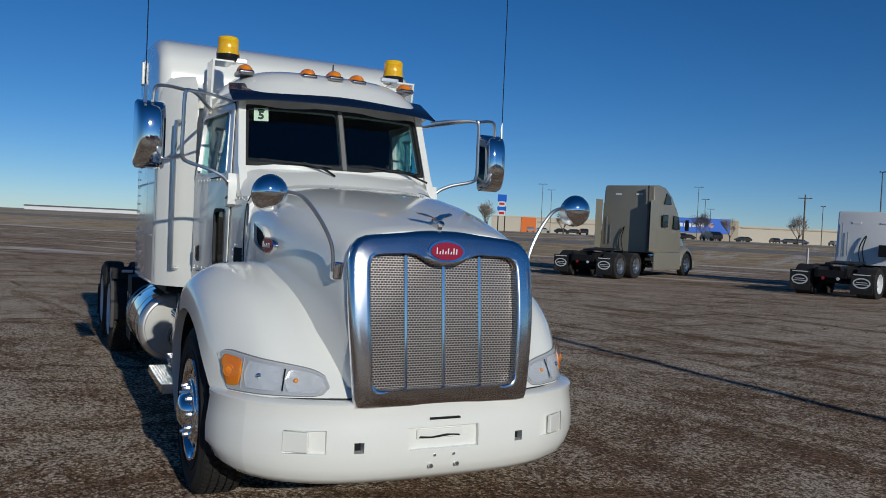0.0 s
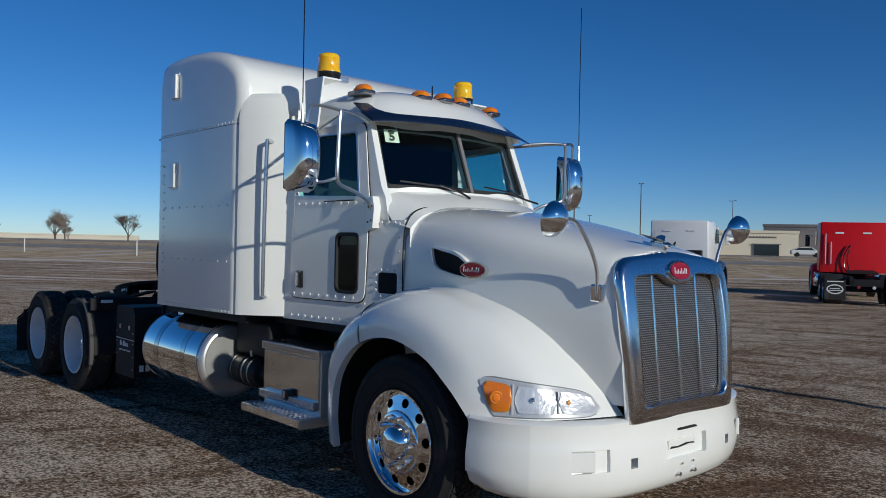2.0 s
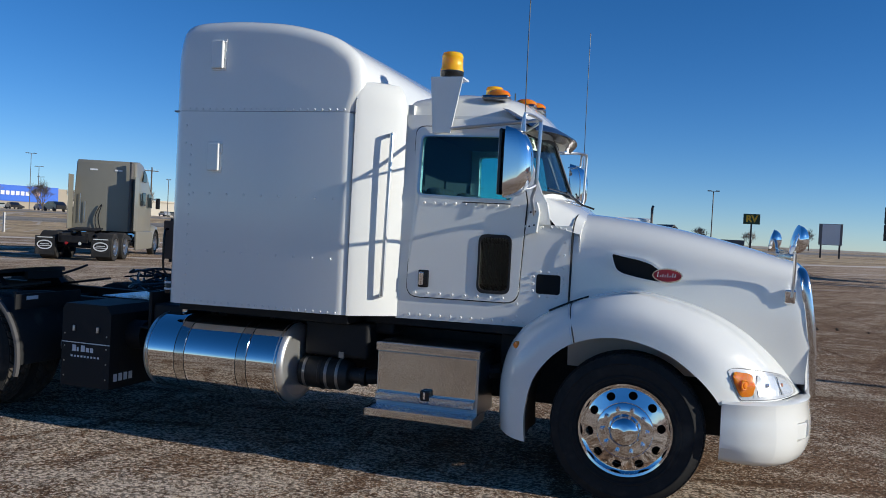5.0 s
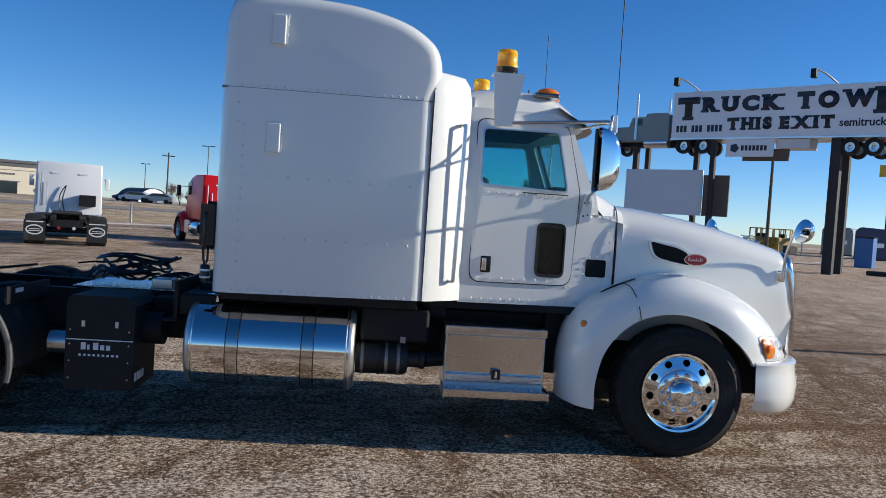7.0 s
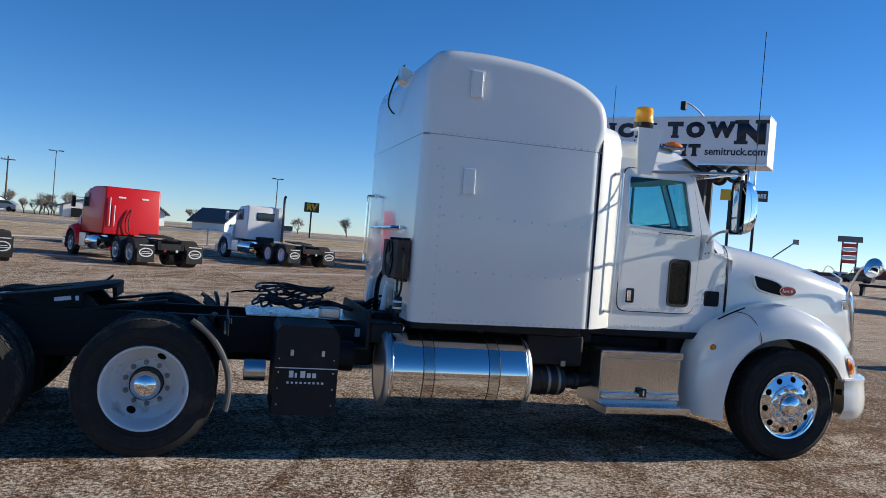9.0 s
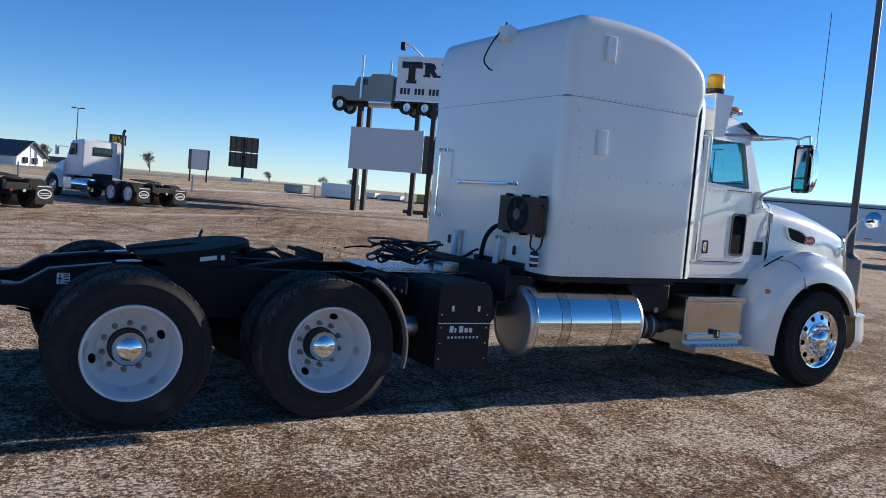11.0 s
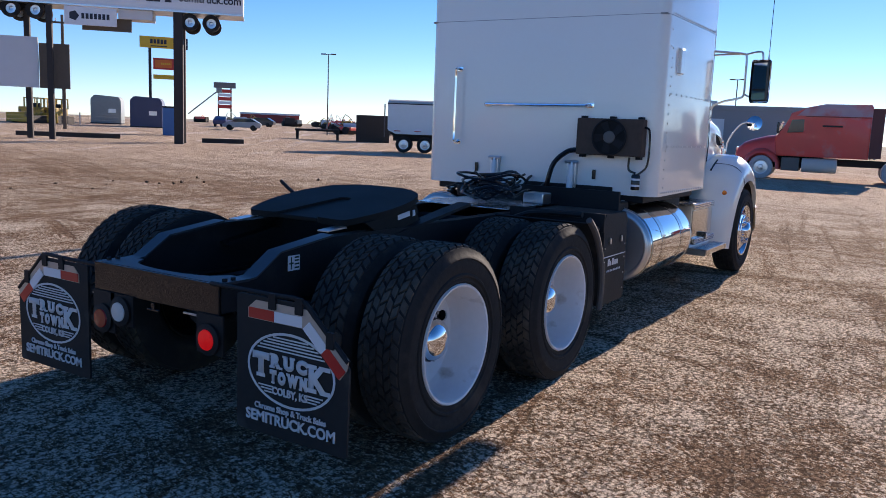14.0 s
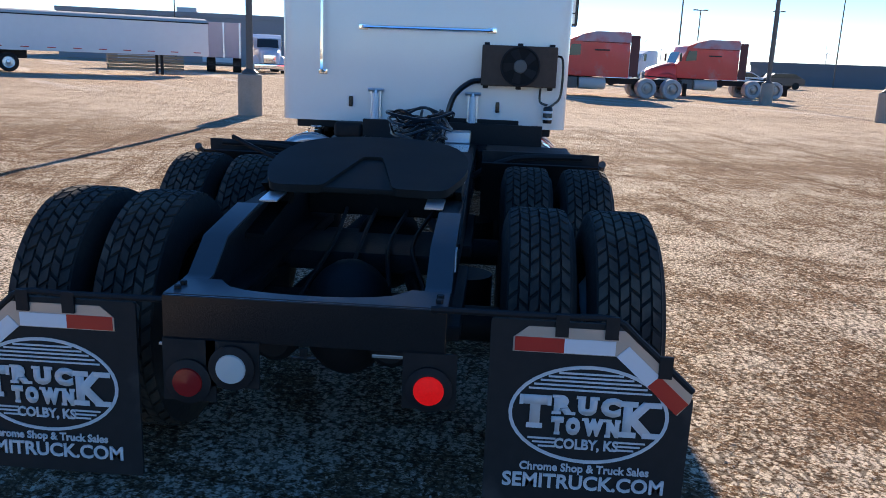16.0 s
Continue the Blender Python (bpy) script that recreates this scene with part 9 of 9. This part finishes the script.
for i in range(34):
    t_ = i / 33
    gear(i, 78 + 50 * (1 - t_) + random.uniform(-6, 6), 104 - 84 * t_ ** 0.9 * 0.55 + random.uniform(-5, 5) + (8 if i % 2 else 0))
for i in range(22):
    gear(i + 3, 96 + 1.5 * i + random.uniform(-4, 4), 112 - 3.1 * i + random.uniform(-4, 4))
lift = thing("boom_lift", "raised boom lift far across the yard", "boom lift", m=at_(54.2, 74.2, -43) @ Matrix.Diagonal((0.45, 0.5, 0.55, 1)))
part("chassis", bx(-1.5, 1.5, -1, 1, 0.3, 1.2, 0.1), SAGE, lift)
part("boom", tube(bmesh.new(), [(-1, 0, 1.2), (1.5, 0, 4.2), (2.2, 0, 3.0), (9.5, 0, 8.0)], 0.16, 6, 1, False), SAGE, lift)
part("basket", bx(9.2, 10.6, -0.5, 0.5, 7.7, 8.7), SAGE, lift)
for x in (-1, 1):
    part("wheel", lathe(bmesh.new(), [(0, -1.1), (0.45, -1.1), (0.45, 1.1), (0, 1.1)], "y", 14, (x, 0, 0.45)), RUBBER, lift)


# low stored things along the fence line, and the fence
for x, y, w, h, mt, lab in ((23.7, 70.6, 2.05, 1.4, FARWHITE, "small white box trailer"), (21.1, 77.4, 1.1, 0.8, SAGE, "pale green utility box"), (33.7, 80.2, 1.35, 0.5, GREYBOARD, "pale concrete blocks"), (31.6, 81.0, 0.6, 0.6, GREYBOARD, "pale concrete blocks")):
    g = thing("stored_box", lab + " on the frosty verge", "box", m=at_(x, y, sang))
    part("body", bx(-w, w, -0.9, 0.9, 0.1, 0.1 + h, 0.08), mt, g)
    part("skids", bx(-w * 0.8, w * 0.8, -0.7, 0.7, -0.03, 0.12), RUSTPOST, g)
fence = thing("wire_fence", "thin wire fence on short posts along the highway", "fence")
for k in range(12):
    x = -78 + k * 12.0
    y = 45 + 0.78 * (x + 20) * 0.62
    part("post", bx(x - 0.05, x + 0.05, y - 0.05, y + 0.05, gz(x, y) - 0.1, gz(x, y) + 1.25), CANVAS, fence)
for z in (0.5, 0.85, 1.15):
    part("wire", tube(bmesh.new(), [(-78 + k * 6.0, 45 + 0.78 * (-58 + k * 6.0) * 0.62, gz(-78 + k * 6.0, 45 + 0.78 * (-58 + k * 6.0) * 0.62) + z) for k in range(24)], 0.006, 4, 1, False), POLEM, fence)


# ---- bare trees ----
def bare_tree(seed, h):
    rnd = random.Random(seed)
    t = thing("bare_tree", "leafless winter tree with a fine twig crown", "tree", "bare trees")
    trunk, crown = bmesh.new(), bmesh.new()

    def limb(bm, p, q, r0, r1, sides):
        d = (q - p).normalized()
        u = d.orthogonal().normalized()
        v = d.cross(u)
        a = [bm.verts.new(p + r0 * (math.cos(2 * PI * k / sides) * u + math.sin(2 * PI * k / sides) * v)) for k in range(sides)]
        b = [bm.verts.new(q + r1 * (math.cos(2 * PI * k / sides) * u + math.sin(2 * PI * k / sides) * v)) for k in range(sides)]
        for k in range(sides):
            bm.faces.new((a[k], a[(k + 1) % sides], b[(k + 1) % sides], b[k]))

    def grow_(p, d, ln, r, depth):
        q = p + d * ln
        limb(trunk if depth < 2 else crown, p, q, r, r * 0.72, 6 if depth < 2 else 3)
        if depth >= 6:
            return
        for i in range(4 if depth in (0, 3) else 3):
            a = rnd.uniform(0, 2 * PI)
            lean = rnd.uniform(0.25, 0.62)
            nd = (d * 0.75 + Vector((lean * math.cos(a), lean * math.sin(a), 0.26))).normalized()
            grow_(p + d * ln * rnd.uniform(0.55, 1.0), nd, ln * rnd.uniform(0.72, 0.92), max(0.008, r * 0.56), depth + 1)

    grow_(Vector((0, 0, -0.1)), Vector((0, 0, 1)), h * 0.22, h * 0.022, 0)
    part("trunk", trunk, BARK, t)
    part("crown", crown, TWIGM, t, smooth=0)
    return t


ta, tb = bare_tree(1, 6.0), bare_tree(2, 5.0)
ta.matrix_world = at_(-91.8, 112, 0, -0.05)
tb.matrix_world = at_(-100.2, 105, 0, -0.05)
for i, (x, y, sc) in enumerate(((-183.5, 27.0, 1.05), (-182.7, 31.9, 1.0), (-181.7, 36.7, 0.9), (-178.7, 48.6, 0.95), (-176, 50.5, 0.7), (-141.4, 64, 1.2), (-184, 66, 1.5), (-144, 81, 1.2), (-135, 94, 1.2), (-190, 52, 1.3), (-210, 60, 1.5), (-120, 118, 1.1), (-109.8, 95, 1.1), (-75, 126, 1.0), (0.5, 146, 0.8), (8.5, 150, 0.6), (-19, 150, 0.7), (-30, 140, 0.8), (-36, 150, 0.9), (-44, 158, 0.8), (-11, 160, 0.8), (20, 165, 0.8), (-150, 120, 1.0), (-160, 128, 1.0), (34, 130, 0.5), (40, 120, 0.4), (48, 128, 0.5), (-31.4, 114, 0.42), (-30.3, 115, 0.5), (-29.4, 114, 0.46), (-28.5, 115, 0.5), (-27.6, 114, 0.4))):
    o = copy_thing(ta if i % 2 else tb, at_(x, y, 70 * i, -0.05))
    o.scale = (1.3 * sc, 1.3 * sc, sc)


# ---- wind turbines on the far plain ----
def turbine(x, y, a):
    w = thing("wind_turbine", "white wind turbine far on the plain", "wind turbine", "wind turbines", pose(x, y, 0, 0, 0, a))
    part("tower", cyl(bmesh.new(), (0, 0, 0), (0, 0, 60), 2.0, 1.1, 12), SIGNWHITE, w)
    part("nacelle", bx(-3, 3, -1.6, 1.6, 59, 62.4, 0.5), SIGNWHITE, w)
    for k in range(3):
        b = a * 0.9 + k * 2 * PI / 3
        part("blade", tube(bmesh.new(), [(-3.4, 0, 61), (-3.4, 15 * math.sin(b), 61 + 15 * math.cos(b)), (-3.4, 32 * math.sin(b), 61 + 32 * math.cos(b))], 0.8, 5, 1), SIGNWHITE, w)


for x, y, a in ((2500, -420, 20), (2700, -700, 45), (2900, -560, 10), (2800, -250, 30), (2600, -1000, 5), (3000, -860, 70)):
    turbine(x, y, a)


# ---- stones and clods on the yard ----
def crumbs(name, label, category, material, count, seed, lo, hi, flat):
    """Small broken lumps strewn over the dirt, thick in patches."""
    rnd = random.Random(seed)
    verts, faces = [], []
    made = 0
    while made < count:
        a, d = rnd.uniform(0, 2 * PI), rnd.uniform(0.0, 1.0) ** 0.75 * 11.0
        x, y = -3.0 + 1.35 * d * math.cos(a), -2.5 + d * math.sin(a)
        if noise.noise((x * 0.8, y * 0.8, seed)) + 0.5 * noise.noise((x * 3, y * 3, seed)) < rnd.uniform(-0.7, 0.35):
            continue
        if x > -4.0 or rnd.random() < max(0.0, (x + 7.0) / 3.0):
            continue
        r = rnd.uniform(lo, hi) * rnd.choice((0.7, 0.8, 1, 1.4))
        b, el = rnd.uniform(0, PI), rnd.uniform(1.0, 2.4)
        c, s = math.cos(b), math.sin(b)
        i = len(verts)
        for k in range(4):
            w = 2 * PI * k / 4
            u, v = r * el * math.cos(w) * rnd.uniform(0.7, 1.2), r * math.sin(w) * rnd.uniform(0.7, 1.2)
            verts.append((x + u * c - v * s, y + u * s + v * c, -0.02))
        for k in range(4):
            p, q = verts[i + k][:2], rnd.uniform(0.45, 0.75)
            verts.append((x + (p[0] - x) * q, y + (p[1] - y) * q, 0.006 + r * flat * rnd.uniform(0.3, 1.0)))
        for k in range(4):
            faces.append((i + k, i + (k + 1) % 4, i + 4 + (k + 1) % 4, i + 4 + k))
        faces.append(tuple(i + 4 + k for k in range(4)))
        made += 1
    me = bpy.data.meshes.new(name)
    me.from_pydata(verts, [], faces)
    me.materials.append(material)
    ob = new(name, me)
    return tagged(ob, label, category, kind="stuff")


def clods():
    rnd = random.Random(8)
    bm = bmesh.new()
    for i in range(50):
        x, y = rnd.gauss(-1, 2.6), rnd.gauss(13, 0.9)
        r = rnd.uniform(0.015, 0.045)
        m = Matrix.Translation((x, y, r * 0.2)) @ Euler((rnd.uniform(0, 6), rnd.uniform(0, 6), rnd.uniform(0, 6))).to_matrix().to_4x4() @ Matrix.Diagonal((r * rnd.uniform(0.8, 1.6), r, r * 0.7, 1))
        bmesh.ops.create_icosphere(bm, subdivisions=1, radius=1.0, matrix=m)
    ob = part("dirt_clods", bm, mat("dark_clod", (0.045, 0.033, 0.025), 0.95, grain=0.4), smooth=0)
    return tagged(ob, "dark churned dirt clods in a ridge", "dirt", kind="stuff")


FROSTM = mat("frost_crumb", (0.40, 0.32, 0.25), 0.8, grain=0.2, scale=60)
crumbs("frost_crumbs", "white frozen snow crumbs strewn on the dirt", "snow", FROSTM, 9000, 3, 0.003, 0.005, 0.12)
clods()
